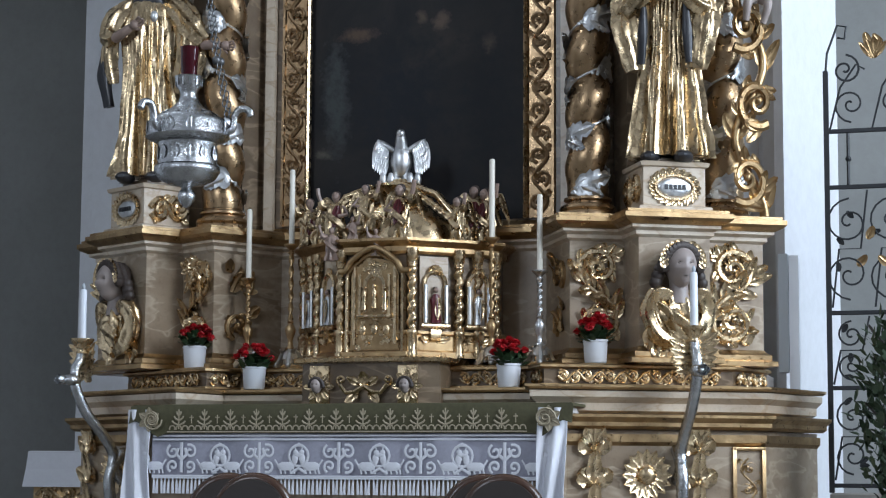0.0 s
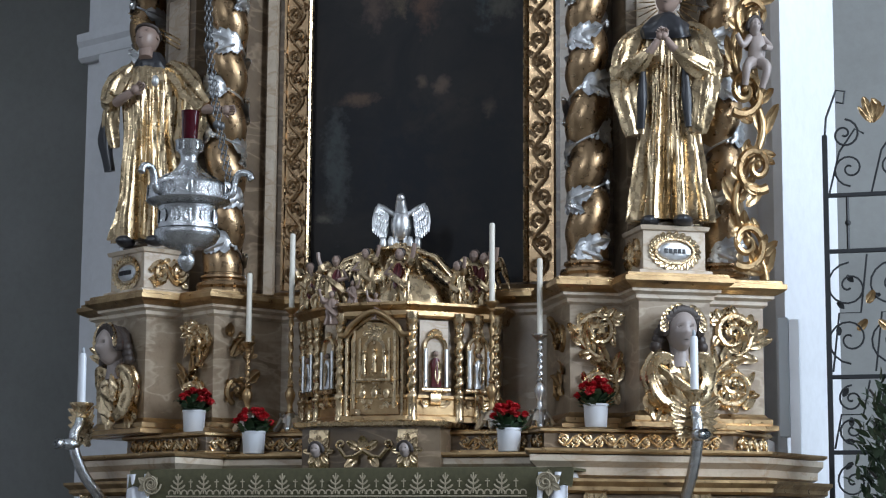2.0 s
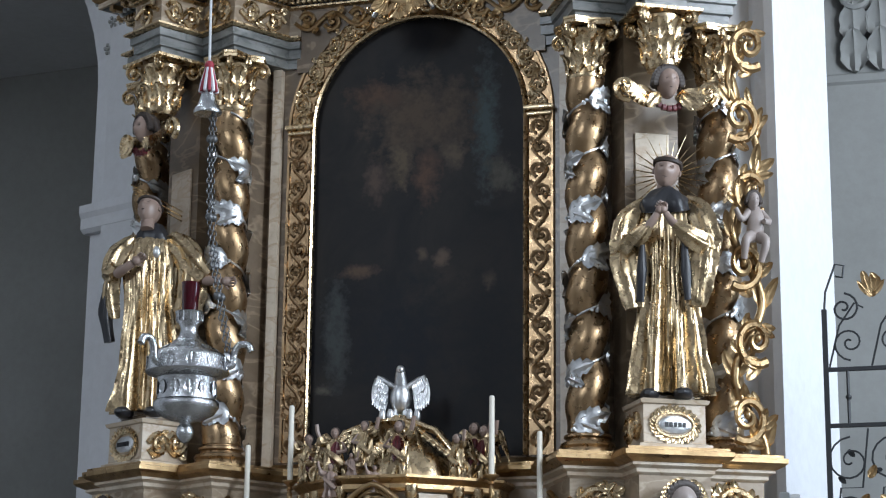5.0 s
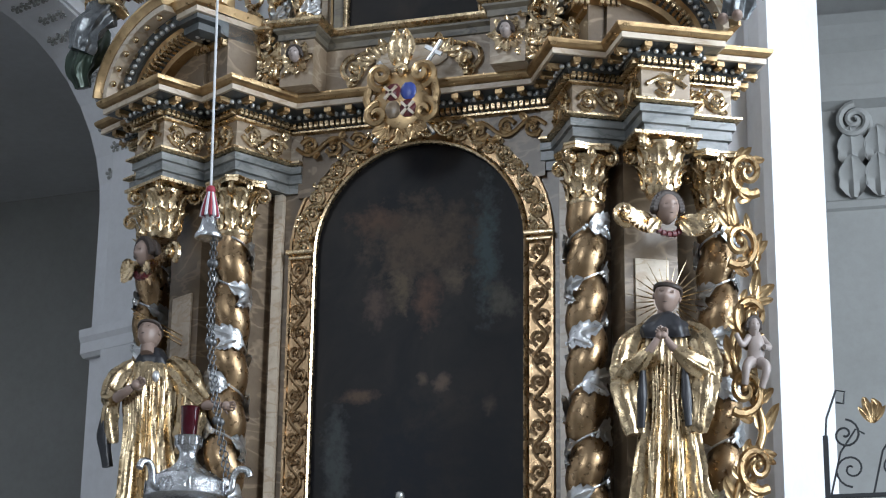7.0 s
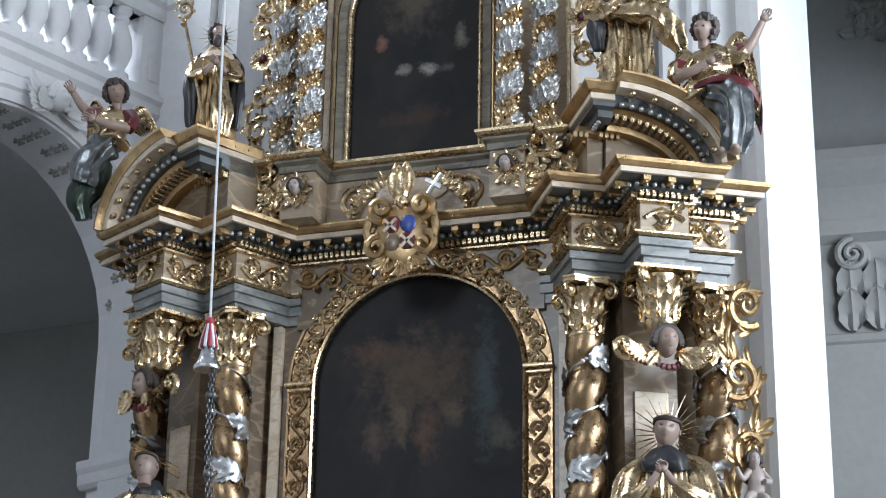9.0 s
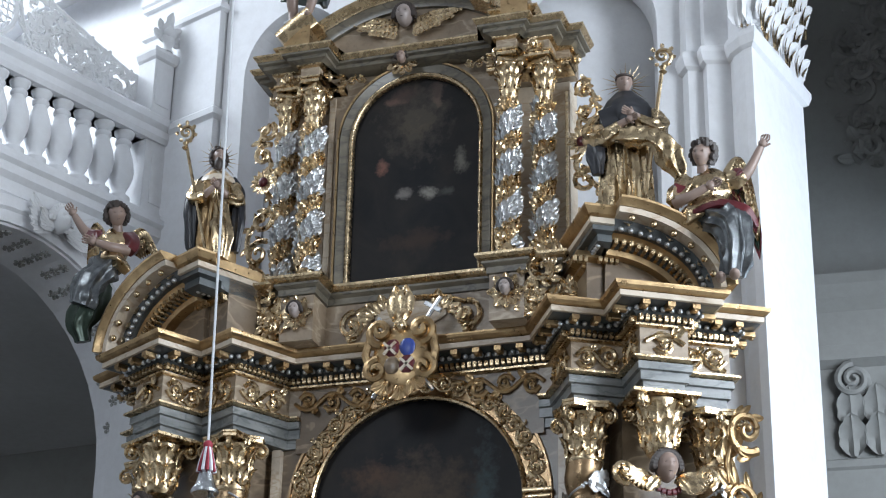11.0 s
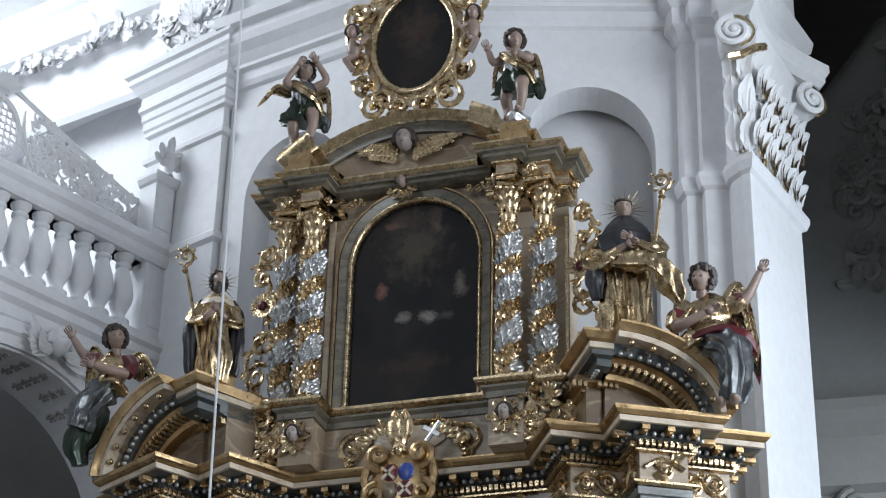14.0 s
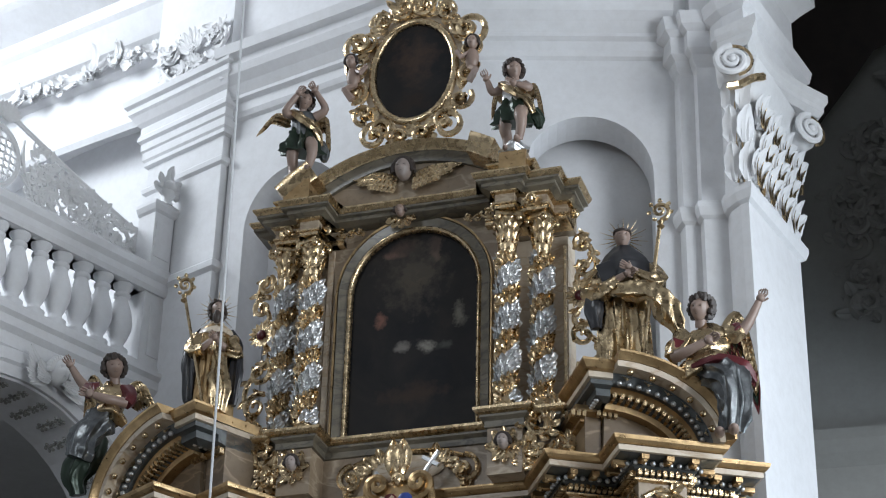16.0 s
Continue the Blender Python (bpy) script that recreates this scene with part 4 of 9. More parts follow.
# ---------------------------------------------------------------- pedestal storey
PED_R = [W(0.68, 0.45), W(0.68, 0.94), W(0.99, 0.94), W(0.99, 1.20), W(1.39, 1.20), W(1.39, 1.03), W(1.76, 1.03), W(1.76, 0.35)]
PED = [(-x, y) for x, y in reversed(PED_R)] + PED_R
ped = thing("retable_pedestal", "tan marbled retable base with gilt openwork panels", "retable")
bm = B()
slab(bm, PED, 2.02, 2.76, [(1.9, 0.6), (-1.9, 0.6)])
part("body", bm, TAN, ped)
bm = B()
mould(bm, PED, [(0.06, 2.025), (0.06, 2.05), (0.035, 2.06), (0.035, 2.085), (0.012, 2.10), (0.0, 2.115)], back=0.1)
part("base_moulding", bm, DULL, ped, "gilt base moulding")
bm = B()
mould(bm, PED, [(0.0, 2.70), (0.02, 2.715), (0.02, 2.735), (0.05, 2.75), (0.05, 2.765)], back=0.1)
part("bed_moulding", bm, CREAM, ped, "cream bed moulding")
bm = B()
mould(bm, PED, [(0.055, 2.767), (0.09, 2.785), (0.105, 2.80), (0.105, 2.825), (0.085, 2.83), (0.085, 2.845), (-0.2, 2.85)], back=0.25)
slab(bm, [(x * 0.99, y) for x, y in PED], 2.78, 2.846, [(1.85, 0.6), (-1.85, 0.6)])
part("ledge", bm, DULL, ped, "gilt ledge")
for s in (1, -1):
    for u, v, w, sd in ((0.835, 0.945, 0.28, 1), (1.575, 1.035, 0.30, 2)):
        bm = B()
        s_scroll(bm, w * 0.86, 0.58, wing_pose(u, v, 2.41, s), s if sd == 1 else -s, 30 + sd)
        carve("gilt_openwork_panel", bm, ped)
    bm = B()
    rinceau(bm, 0.2, 0.52, pose(*W(0.675, 0.76, s), 2.41, 0, 0, -60 * s), True, 41, 2, 0.07)
    carve("gilt_side_ornament", bm, ped, DULL)
    # herm head with drapery
    bm = B()
    q = wing_pose(1.19, 1.21, 2.60, s)
    cherub(bm, q @ pose(0, -0.09, -0.06), 0.112, 0.0, 1, 0, 2, crown=True)
    lathe(bm, [(0.06, -0.26), (0.05, -0.17), (0.055, -0.12)], 12, q @ pose(0, -0.06, 0), 0)
    for sx in (-1, 1):
        for k in range(3):
            ball(bm, (sx * (0.105 + 0.012 * k), -0.06, -0.08 - 0.035 * k), 0.036, q, 1, 7, 5)
        cloth(bm, q, [(sx * 0.04, -0.07, -0.22), (sx * 0.12, -0.07, -0.21), (sx * 0.155, -0.04, -0.30), (sx * 0.11, -0.05, -0.42), (sx * 0.01, -0.06, -0.48)], [0.025, 0.045, 0.05, 0.05, 0.025], 2, 4, 0.2, 0.3, 3 + sx)
    cloth(bm, q, [(0, -0.05, -0.22), (0, -0.07, -0.32), (0.01, -0.06, -0.44)], [0.08, 0.10, 0.05], 2, 6, 0.15, 0.3, 7, 0.6)
    cloth(bm, q, [(-0.13, -0.06, -0.24), (-0.03, -0.11, -0.33), (0.07, -0.1, -0.40)], [0.02, 0.032, 0.02], 2, 4, 0.15, 0.25, 9)
    for sx in (-1, 1):
        leaf(bm, 0.17, 0.12, q @ T(sx * 0.12, -0.015, -0.52, 0, sx * 14, 0), 0.5, 3, 2, 7)
        leaf(bm, 0.12, 0.1, q @ T(sx * 0.08, -0.015, -0.46, 0, sx * 160, 0), 0.5, 3, 2, 7)
    part("herm_head", bm, [PALE, HAIR, GOLD], ped, "carved wreathed head with gilt drapery", True)

# back wall of the main storey
back = thing("retable_wall", "brown marbled back wall of the main storey", "retable")
bm = B()


def picture_loop(hw, z0, spring, n=24, k=1.0):
    return [(-hw, z0), (hw, z0)] + [(hw * math.cos(math.pi * i / n), spring + k * hw * math.sin(math.pi * i / n)) for i in range(n + 1)]


def plate_with_hole(bm, outer, hole, y0, y1, mi=0):
    for y in (y0, y1):
        edges = []
        for loop in (outer, hole):
            vs = [bm.verts.new((x, y, z)) for x, z in loop]
            edges += [bm.edges.new((vs[i], vs[(i + 1) % len(vs)])) for i in range(len(vs))]
        bmesh.ops.triangle_fill(bm, use_beauty=True, edges=edges)
    for loop in (outer, hole):
        quads(bm, [[(x, y0, z) for x, z in loop], [(x, y1, z) for x, z in loop]], mi, caps=False)


plate_with_hole(bm, [(-1.0, 2.845), (1.0, 2.845), (1.0, 5.88), (-1.0, 5.88)], picture_loop(0.70, 2.90, 4.95), 0.02, 0.2)
part("panel", bm, BROWN, back)
bm = B()
for s in (1, -1):
    q = [W(0.86, 0.30, s), W(0.86, 0.62, s), W(1.03, 0.62, s), W(1.03, 0.88, s), W(1.35, 0.88, s), W(1.35, 0.62, s), W(1.80, 0.62, s), W(1.80, 0.1, s)]
    ring = q if s > 0 else q[::-1]
    quads(bm, [[(x, y, z) for x, y in ring] for z in (2.846, 5.36)])
part("wing_wall", bm, BROWN, back)
bm = B()
for s in (1, -1):
    box(bm, s * 0.92 - 0.028, s * 0.92 + 0.028, -0.03, 0.02, 2.86, 5.36, ID, 0, 0.004)
    box(bm, -0.1, 0.1, -0.012, 0.0, 2.86, 4.7, wing_pose(1.19, 0.885, 0, s), 0, 0.003)
part("pilaster_strip", bm, CREAM, back, "cream marbled strip")
bm = B()
mould(bm, [(-0.98, 0.02), (0.98, 0.02)], [(0.03, 2.80), (0.06, 2.82), (0.06, 2.85), (0.03, 2.87), (0.0, 2.89)], back=0.05)
part("sill", bm, DULL, back, "gilt sill")

# the main painting in its frame
BL = [(0.0, 5.0, 0.45, 0.3, (0.045, 0.032, 0.022)), (-0.28, 4.62, 0.1, 0.16, (0.05, 0.035, 0.028)), (-0.12, 4.72, 0.1, 0.2, (0.06, 0.045, 0.03)), (0.05, 4.62, 0.09, 0.2, (0.055, 0.032, 0.022)),
      (0.2, 4.75, 0.09, 0.13, (0.06, 0.045, 0.032)), (0.42, 4.95, 0.1, 0.5, (0.035, 0.048, 0.05)), (-0.3, 5.15, 0.2, 0.12, (0.05, 0.03, 0.02)), (0.52, 4.6, 0.12, 0.14, (0.06, 0.055, 0.045)),
      (-0.38, 4.05, 0.16, 0.05, (0.06, 0.04, 0.028)), (0.14, 4.1, 0.07, 0.07, (0.07, 0.05, 0.038)), (0.02, 4.14, 0.05, 0.05, (0.06, 0.045, 0.033)), (0.44, 3.95, 0.05, 0.07, (0.06, 0.045, 0.034)),
      (-0.52, 3.65, 0.1, 0.42, (0.032, 0.036, 0.036)), (-0.1, 3.6, 0.35, 0.5, (0.006, 0.007, 0.01)), (0.45, 3.5, 0.25, 0.6, (0.007, 0.008, 0.01)), (-0.6, 3.33, 0.07, 0.04, (0.06, 0.055, 0.045))]
bm = B()
vs = [bm.verts.new((x, 0.05, z)) for x, z in picture_loop(0.72, 2.88, 4.95)]
bm.faces.new(vs)
r = bmesh.ops.extrude_face_region(bm, geom=bm.faces[:])
bmesh.ops.translate(bm, vec=(0, 0.03, 0), verts=[v for v in r["geom"] if isinstance(v, bmesh.types.BMVert)])
frm = thing("altar_painting", "large dark arched oil painting in a gilt carved frame", "painting")
part("canvas", bm, canvas("dark_altarpiece", 1, BL), frm, "darkened oil canvas with dim figures")


def frame_sweep(bm, hw, z0, spring, prof, k=1.0, n=28, y=0.0):
    """Runs a profile of (outwards, forwards) up one side, over the arch and down."""
    path = [((-hw, z0), (-1, 0)), ((-hw, spring), (-1, 0))]
    for i in range(1, n):
        a = math.pi - math.pi * i / n
        path.append(((hw * math.cos(a), spring + k * hw * math.sin(a)), Vector((math.cos(a), math.sin(a))).normalized()))
    path += [((hw, spring), (1, 0)), ((hw, z0), (1, 0))]
    quads(bm, [[(p[0] + nn[0] * d, y - f, p[1] + nn[1] * d) for d, f in prof] for p, nn in path])


bm = B()
frame_sweep(bm, 0.665, 2.90, 4.95, [(0, 0), (0.0, 0.035), (0.012, 0.045), (0.026, 0.035), (0.03, 0.0)], y=0.02)
carve("inner_bead", bm, frm, GOLD, "burnished gold inner bead")
bm = B()
frame_sweep(bm, 0.697, 2.90, 4.95, [(0, 0), (0, 0.015), (0.13, 0.015), (0.135, 0.03), (0.15, 0.03), (0.155, 0.0)], y=0.02)
carve("frame_band", bm, frm, BRONZE)
for s in (-1, 1):
    bm = B()
    rinceau(bm, 0.12, 2.0, pose(s * 0.765, 0.0, 3.93), True, 50 + s, 15, 0.085)
    carve("carved_side_band", bm, frm, BRONZE)
    bm = B()
    box(bm, s * 0.765 - 0.09, s * 0.765 + 0.09, -0.045, 0.02, 4.955, 4.985, bevel=0.005)
    box(bm, s * 0.765 - 0.075, s * 0.765 + 0.075, -0.035, 0.02, 4.92, 4.945, bevel=0.005)
    carve("impost_block", bm, frm)
bm = B()
for i in range(22):
    a = math.pi * (i + 0.5) / 22
    q = pose(0.765 * math.cos(a), 0.0, 4.95 + 0.765 * math.sin(a)) @ pose(0, 0, 0, 0, 90 - math.degrees(a) + (90 if a < math.pi / 2 else -90), 0)
    rinceau(bm, 0.12, 0.13, q, True, 60 + i, 1, 0.085)
carve("carved_arch_band", bm, frm, GOLD)

# ---------------------------------------------------------------- twisted columns
def twisted_column(m, label, handed=1, grp="twisted columns"):
    ob = thing("twisted_column", label, "column", m, grp)
    H0, H1, R = 0.13, 2.20, 0.116
    bm = B()
    rings = []
    n, seg = 120, 22
    for i in range(n + 1):
        s = i / n
        z = H0 + (H1 - H0) * s
        ease = min(1, s * 14, (1 - s) * 14)
        ph = handed * 2 * math.pi * (z - H0) / 0.305
        ring = []
        for k in range(seg):
            a = 2 * math.pi * k / seg
            w = math.cos(a - ph)
            rr = R * (1 + ease * (0.12 * w - 0.13 * max(0, -w) ** 3)) * (1 - 0.07 * s)
            ring.append((rr * math.cos(a), rr * math.sin(a), z))
        rings.append(ring)
    quads(bm, rings)
    part("shaft", bm, BRONZE, ob, "twisted shaft in brown-gold lacquer", True)
    bm = B()
    rng = random.Random(7)
    def wrapped(a0, z0, ln, wd, slope, lift):
        """An acanthus leaf laid round the shaft."""
        rings = []
        st = 12
        for i in range(st + 1):
            s = i / st
            env = math.sin(math.pi * min(1, 0.1 + 0.9 * s) ** 0.7) ** 0.7
            w = wd * 0.5 * env * (0.6 + 0.4 * abs(math.sin(math.pi * 4.5 * s))) + 0.002
            a = a0 + handed * ln * s / R
            z = z0 + slope * ln * s
            rad = R * 0.93 + lift * (0.4 + 1.2 * s * s)
            P = lambda dz, dr: ((rad + dr) * math.cos(a + handed * abs(dz) * 2.5), (rad + dr) * math.sin(a + handed * abs(dz) * 2.5), z + dz)
            rings.append([P(-w, 0.010), P(-w * 0.5, 0.001), P(0, 0.014), P(w * 0.5, 0.001), P(w, 0.010), P(0, -0.012)])
        quads(bm, rings)

    for i in range(15):
        z = H0 + 0.03 + (H1 - H0 - 0.2) * i / 14
        a = handed * 2 * math.pi * (z - H0) / 0.305 + math.pi
        wrapped(a, z, 0.20, 0.15, 0.36, 0.018)
        wrapped(a + handed * 0.3, z + 0.01, 0.12, 0.095, -0.5, 0.016)
        for k in range(3):
            b = a + handed * rng.uniform(-0.3, 0.2)
            ball(bm, (R * math.cos(b), R * math.sin(b), z + rng.uniform(-0.03, 0.0)), 0.012, seg=6, rows=4)
    pts = []
    for i in range(160):
        z = H0 + 0.05 + (H1 - H0 - 0.1) * i / 159
        a = handed * 2 * math.pi * (z - H0) / 0.305 + math.pi
        pts.append((R * 0.88 * math.cos(a), R * 0.88 * math.sin(a), z))
    tube(bm, pts, 0.007, 5)
    part("vine", bm, SILVER, ob, "silvered acanthus vine", True)
    bm = B()
    lathe(bm, [(0.155, 0.0), (0.155, 0.03), (0.15, 0.035), (0.158, 0.05), (0.15, 0.068), (0.125, 0.075), (0.12, 0.088), (0.135, 0.098), (0.132, 0.112), (0.11, 0.12), (0.105, 0.14)], 26)
    part("base", bm, BRONZE, ob, "turned base", True)
    bm = B()
    lathe(bm, [(0.10, 2.16), (0.112, 2.175), (0.112, 2.195), (0.095, 2.205), (0.095, 2.26), (0.11, 2.4), (0.14, 2.46)], 20)
    for row, (k0, z, ln) in enumerate(((8, 2.205, 0.15), (8, 2.30, 0.16))):
        for k in range(8):
            a = 45 * k + 22.5 * row
            leaf(bm, ln, 0.10, pose(0, 0, z, 0, 0, a) @ T(0, -0.098 - 0.012 * row, 0, 0, 0, 0), 0.85, 3, 0, 6)
    for k in range(4):
        q = pose(0, 0, 2.435, 0, 0, 45 + 90 * k)
        for sg in (-1, 1):
            tube(bm, spiral(0, 0, 0.05, 1.5, math.pi / 2, sg, 16, 0.15), 0.011, 6, q @ pose(0, -0.17, 0) @ pose(0, 0, 0, 0, 0, 78 * sg))
        ball(bm, (0, -0.17, 0), 0.026, q)
        leaf(bm, 0.07, 0.05, pose(0, 0, 2.44, 0, 0, 90 * k) @ T(0, -0.13, 0), 0.5, 2)
    ab = [(0.19 * math.cos(radians(a)) * f, 0.19 * math.sin(radians(a)) * f) for k in range(4) for a, f in ((90 * k + 33, 0.98), (90 * k + 57, 0.98), (90 * k + 90, 0.70))]
    quads(bm, [[(x * g, y * g, z) for x, y in ab] for g, z in ((0.92, 2.478), (1.0, 2.485), (1.0, 2.505), (1.04, 2.508), (1.04, 2.522))])
    carve("capital", bm, ob, GOLD, "gilt composite capital")
    return ob


c0 = twisted_column(wing_pose(0.83, 0.78, 2.846, 1), "twisted gilt column with silver vine beside the painting", 1)
c1 = twisted_column(wing_pose(0.83, 0.78, 2.846, -1), "twisted gilt column with silver vine beside the painting", -1)
copy_thing(c0, wing_pose(1.60, 0.84, 2.846, 1))
copy_thing(c1, wing_pose(1.60, 0.84, 2.846, -1))

# ---------------------------------------------------------------- main entablature
ENT_R = [W(0.73, 0.445), W(0.73, 0.87), W(1.05, 0.87), W(1.05, 1.19), W(1.34, 1.19), W(1.34, 1.0), W(1.66, 1.0), W(1.66, 0.30)]
ENT = [(-x, y) for x, y in reversed(ENT_R)] + ENT_R
ent = thing("entablature", "marbled entablature with gilt frieze, dentils and cornice", "entablature")


HALF_R = [(0.775, ENT_R[0][1])] + ENT_R
HALF_L = [(-x, y) for x, y in reversed(HALF_R)]
for half in (HALF_L, HALF_R):
    bm = B()
    mould(bm, half, [(-0.02, 5.365), (-0.02, 5.42), (0.0, 5.425), (0.0, 5.48), (0.018, 5.485), (0.018, 5.53), (-0.02, 5.535)], back=0.2)
    part("architrave", bm, GREY, ent, "grey-blue marbled architrave")
bm = B()
for half in (HALF_L, HALF_R):
    mould(bm, half, [(0.02, 5.536), (0.05, 5.545), (0.05, 5.558), (0.0, 5.562)], back=0.15)
mould(bm, ENT, [(0.012, 5.742), (0.03, 5.748), (0.03, 5.76), (0.012, 5.763)], back=0.15)
part("fillet", bm, GOLD, ent)
for half in (HALF_L, HALF_R):
    bm = B()
    mould(bm, half, [(0.0, 5.562), (0.0, 5.742)], back=0.2)
    part("frieze", bm, TAN, ent)
bm = B()
spand = [(-0.80, 5.33), (-0.72, 5.33)] + [(0.81 * math.sin(radians(a)), 4.95 + 0.81 * math.cos(radians(a))) for a in [-61 + 122 * i / 24 for i in range(25)]] + [(0.72, 5.33), (0.80, 5.33), (0.80, 5.765), (-0.80, 5.765)]
quads(bm, [[(x, y, z) for x, z in spand] for y in (-0.012, 0.15)])
part("spandrel", bm, BROWN, ent, "brown marbled spandrel over the arch")
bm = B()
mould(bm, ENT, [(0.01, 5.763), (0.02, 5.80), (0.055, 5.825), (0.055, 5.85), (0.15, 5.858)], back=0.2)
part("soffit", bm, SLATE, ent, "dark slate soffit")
bm = B()
mould(bm, ENT, [(0.15, 5.86), (0.165, 5.862), (0.165, 5.895), (-0.1, 5.897)], back=0.3)
part("corona", bm, CREAM, ent, "cream marbled corona")
bm = B()
mould(bm, ENT, [(0.165, 5.899), (0.18, 5.905), (0.195, 5.92), (0.2, 5.935), (0.2, 5.945), (-0.1, 5.948)], back=0.3)
slab(bm, ENT, 5.90, 5.946, [(1.7, 0.6), (-1.7, 0.6)])
part("cornice", bm, DULL, ent, "gilt cornice")
bm = B()
box(bm, -0.011, 0.011, -0.028, 0.01, 5.768, 5.806, bevel=0.002)
pieces("dentil", bm, GOLD, [pose(x, y, 0, 0, 0, a) for x, y, a in along(ENT, 0.036, 0.03, 0.006)], ent)
bm = B()
ball(bm, (0, 0, 0), 0.017, seg=7, rows=5)
pieces("bead", bm, SILVER, [pose(x, y, 5.832) for x, y, a in along(ENT, 0.05, 0.075, 0.01)], ent, True)
bm = B()
box(bm, -0.022, 0.022, -0.05, 0.03, -0.03, 0.005, ID, 0, 0.004)
ball(bm, (0, -0.03, -0.028), 0.018, seg=6, rows=4)
pieces("modillion", bm, DULL, [pose(x, y, 5.85, 0, 0, a) for x, y, a in along(ENT, 0.14, 0.11, 0.03)], ent)
k = 0
for a, b in zip(ENT, ENT[1:]):
    d = Vector(b) - Vector(a)
    ln = d.length
    if ln < 0.15:
        continue
    k += 1
    q = pose((a[0] + b[0]) / 2, (a[1] + b[1]) / 2, 5.652, 0, 0, math.degrees(math.atan2(d.y, d.x)))
    if ln > 1.2:
        for sx in (-1, 1):
            bm = B()
            rinceau(bm, 0.5, 0.14, q @ pose(sx * 0.56, -0.004, 0) @ pose(0, 0, 0, 0, 180 if sx > 0 else 0, 0), False, 70 + sx, 3, 0.09)
            carve("gilt_frieze_scroll", bm, ent, DULL)
    else:
        bm = B()
        rinceau(bm, ln * 0.82, 0.15, q @ pose(0, -0.004, 0), False, 72 + k, max(1, round(ln / 0.2)), 0.09)
        carve("gilt_frieze_scroll", bm, ent, GOLD)
# capital over each herm, with a winged head below it
for s in (1, -1):
    pil = thing("pilaster_capital", "gilt composite capital on the pilaster above the statue", "capital", wing_pose(1.195, 1.06, 0, s), "pilaster capitals")
    bm = B()
    lathe(bm, [(0.08, 5.02), (0.095, 5.05), (0.1, 5.2), (0.13, 5.33)], 18)
    for row in (0, 1):
        for k in range(8):
            leaf(bm, 0.17, 0.12, pose(0, 0, 5.06 + 0.1 * row, 0, 0, 45 * k + 22.5 * row) @ T(0, -0.09 - 0.014 * row, 0), 0.85, 3, 0, 6)
    for k in range(4):
        for sg in (-1, 1):
            tube(bm, spiral(0, 0, 0.055, 1.5, math.pi / 2, sg, 16, 0.15), 0.012, 6, pose(0, 0, 5.30, 0, 0, 45 + 90 * k) @ pose(0, -0.18, 0) @ pose(0, 0, 0, 0, 0, 78 * sg))
        ball(bm, (0, 0, 0), 0.03, pose(0, 0, 5.31, 0, 0, 45 + 90 * k) @ pose(0, -0.18, 0))
    quads(bm, [[(0.2 * g * sx, 0.17 * g * sy, z) for sx, sy in ((-1, -1), (1, -1), (1, 1), (-1, 1))] for g, z in ((0.92, 5.335), (1, 5.34), (1, 5.36))])
    carve("bell", bm, pil, GOLD)
    bm = B()
    cherub(bm, pose(0, -0.11, 4.92), 0.088, 0.0, 1, 0, 2)
    for sx in (-1, 1):
        for j in range(8):
            leaf(bm, 0.24 - 0.015 * j, 0.075, T(sx * 0.06, -0.07 - 0.012 * j, 4.84, 0, sx * (70 + 10 * j), 0), 0.4, 2, 2, 6)
        tube(bm, spiral(sx * 0.24, 4.88, 0.07, 1.3, -1.2, sx, 18, 0.15, -0.08), 0.02, 6, ID, 2)
    for j in range(9):
        a = math.pi * (1.1 + 0.8 * j / 8)
        ball(bm, (0.1 * math.cos(a), -0.13, 4.85 + 0.09 * math.sin(a)), 0.022, ID, 3, 6, 4)
    part("winged_head", bm, [SKIN, HAIR, GOLD, REDP], pil, "carved winged head with red collar", True)


# ---------------------------------------------------------------- upper storey
AX = -0.02
UP_R = [(0.57, -0.13), (0.57, -0.35), (0.79, -0.35), (0.79, -0.28), (0.98, -0.28), (0.98, 0.1)]
UP = [(AX - x, y) for x, y in [(a, b) for a, b in reversed(UP_R)]] + [(AX + x, y) for x, y in UP_R]
up = thing("upper_retable", "marbled upper storey of the altar with gilt mouldings", "retable")
bm = B()
slab(bm, UP, 5.945, 6.26, [(0.9, 0.5), (-0.9, 0.5)])
part("attic", bm, TAN, up)
bm = B()
mould(bm, UP, [(0.0, 6.245), (0.015, 6.25), (0.015, 6.29), (0.04, 6.31), (0.04, 6.325)], back=0.2)
part("attic_moulding", bm, OLIVE, up, "grey-green moulding")
bm = B()
mould(bm, UP, [(0.04, 6.327), (0.06, 6.335), (0.075, 6.35), (0.075, 6.368), (0.05, 6.372)], back=0.3)
slab(bm, UP, 6.32, 6.370, [(0.9, 0.5), (-0.9, 0.5)])
part("attic_cornice", bm, GOLD, up, "gilt attic cornice")
bm = B()
plate_with_hole(bm, [(AX - 0.62, 6.37), (AX + 0.62, 6.37), (AX + 0.62, 7.9), (AX - 0.62, 7.9)], [(AX + x, z) for x, z in picture_loop(0.45, 6.4, 7.39)], -0.13, 0.25)
part("back_wall", bm, TAN, up)
for s in (-1, 1):
    bm = B()
    box(bm, AX + s * 0.585 - 0.02, AX + s * 0.585 + 0.02, -0.15, -0.13, 6.38, 7.75)
    box(bm, AX + s * 0.80 - 0.18, AX + s * 0.80 + 0.18, 0.06, 0.25, 6.37, 7.75)
    part("pilaster_strip", bm, CREAM, up)
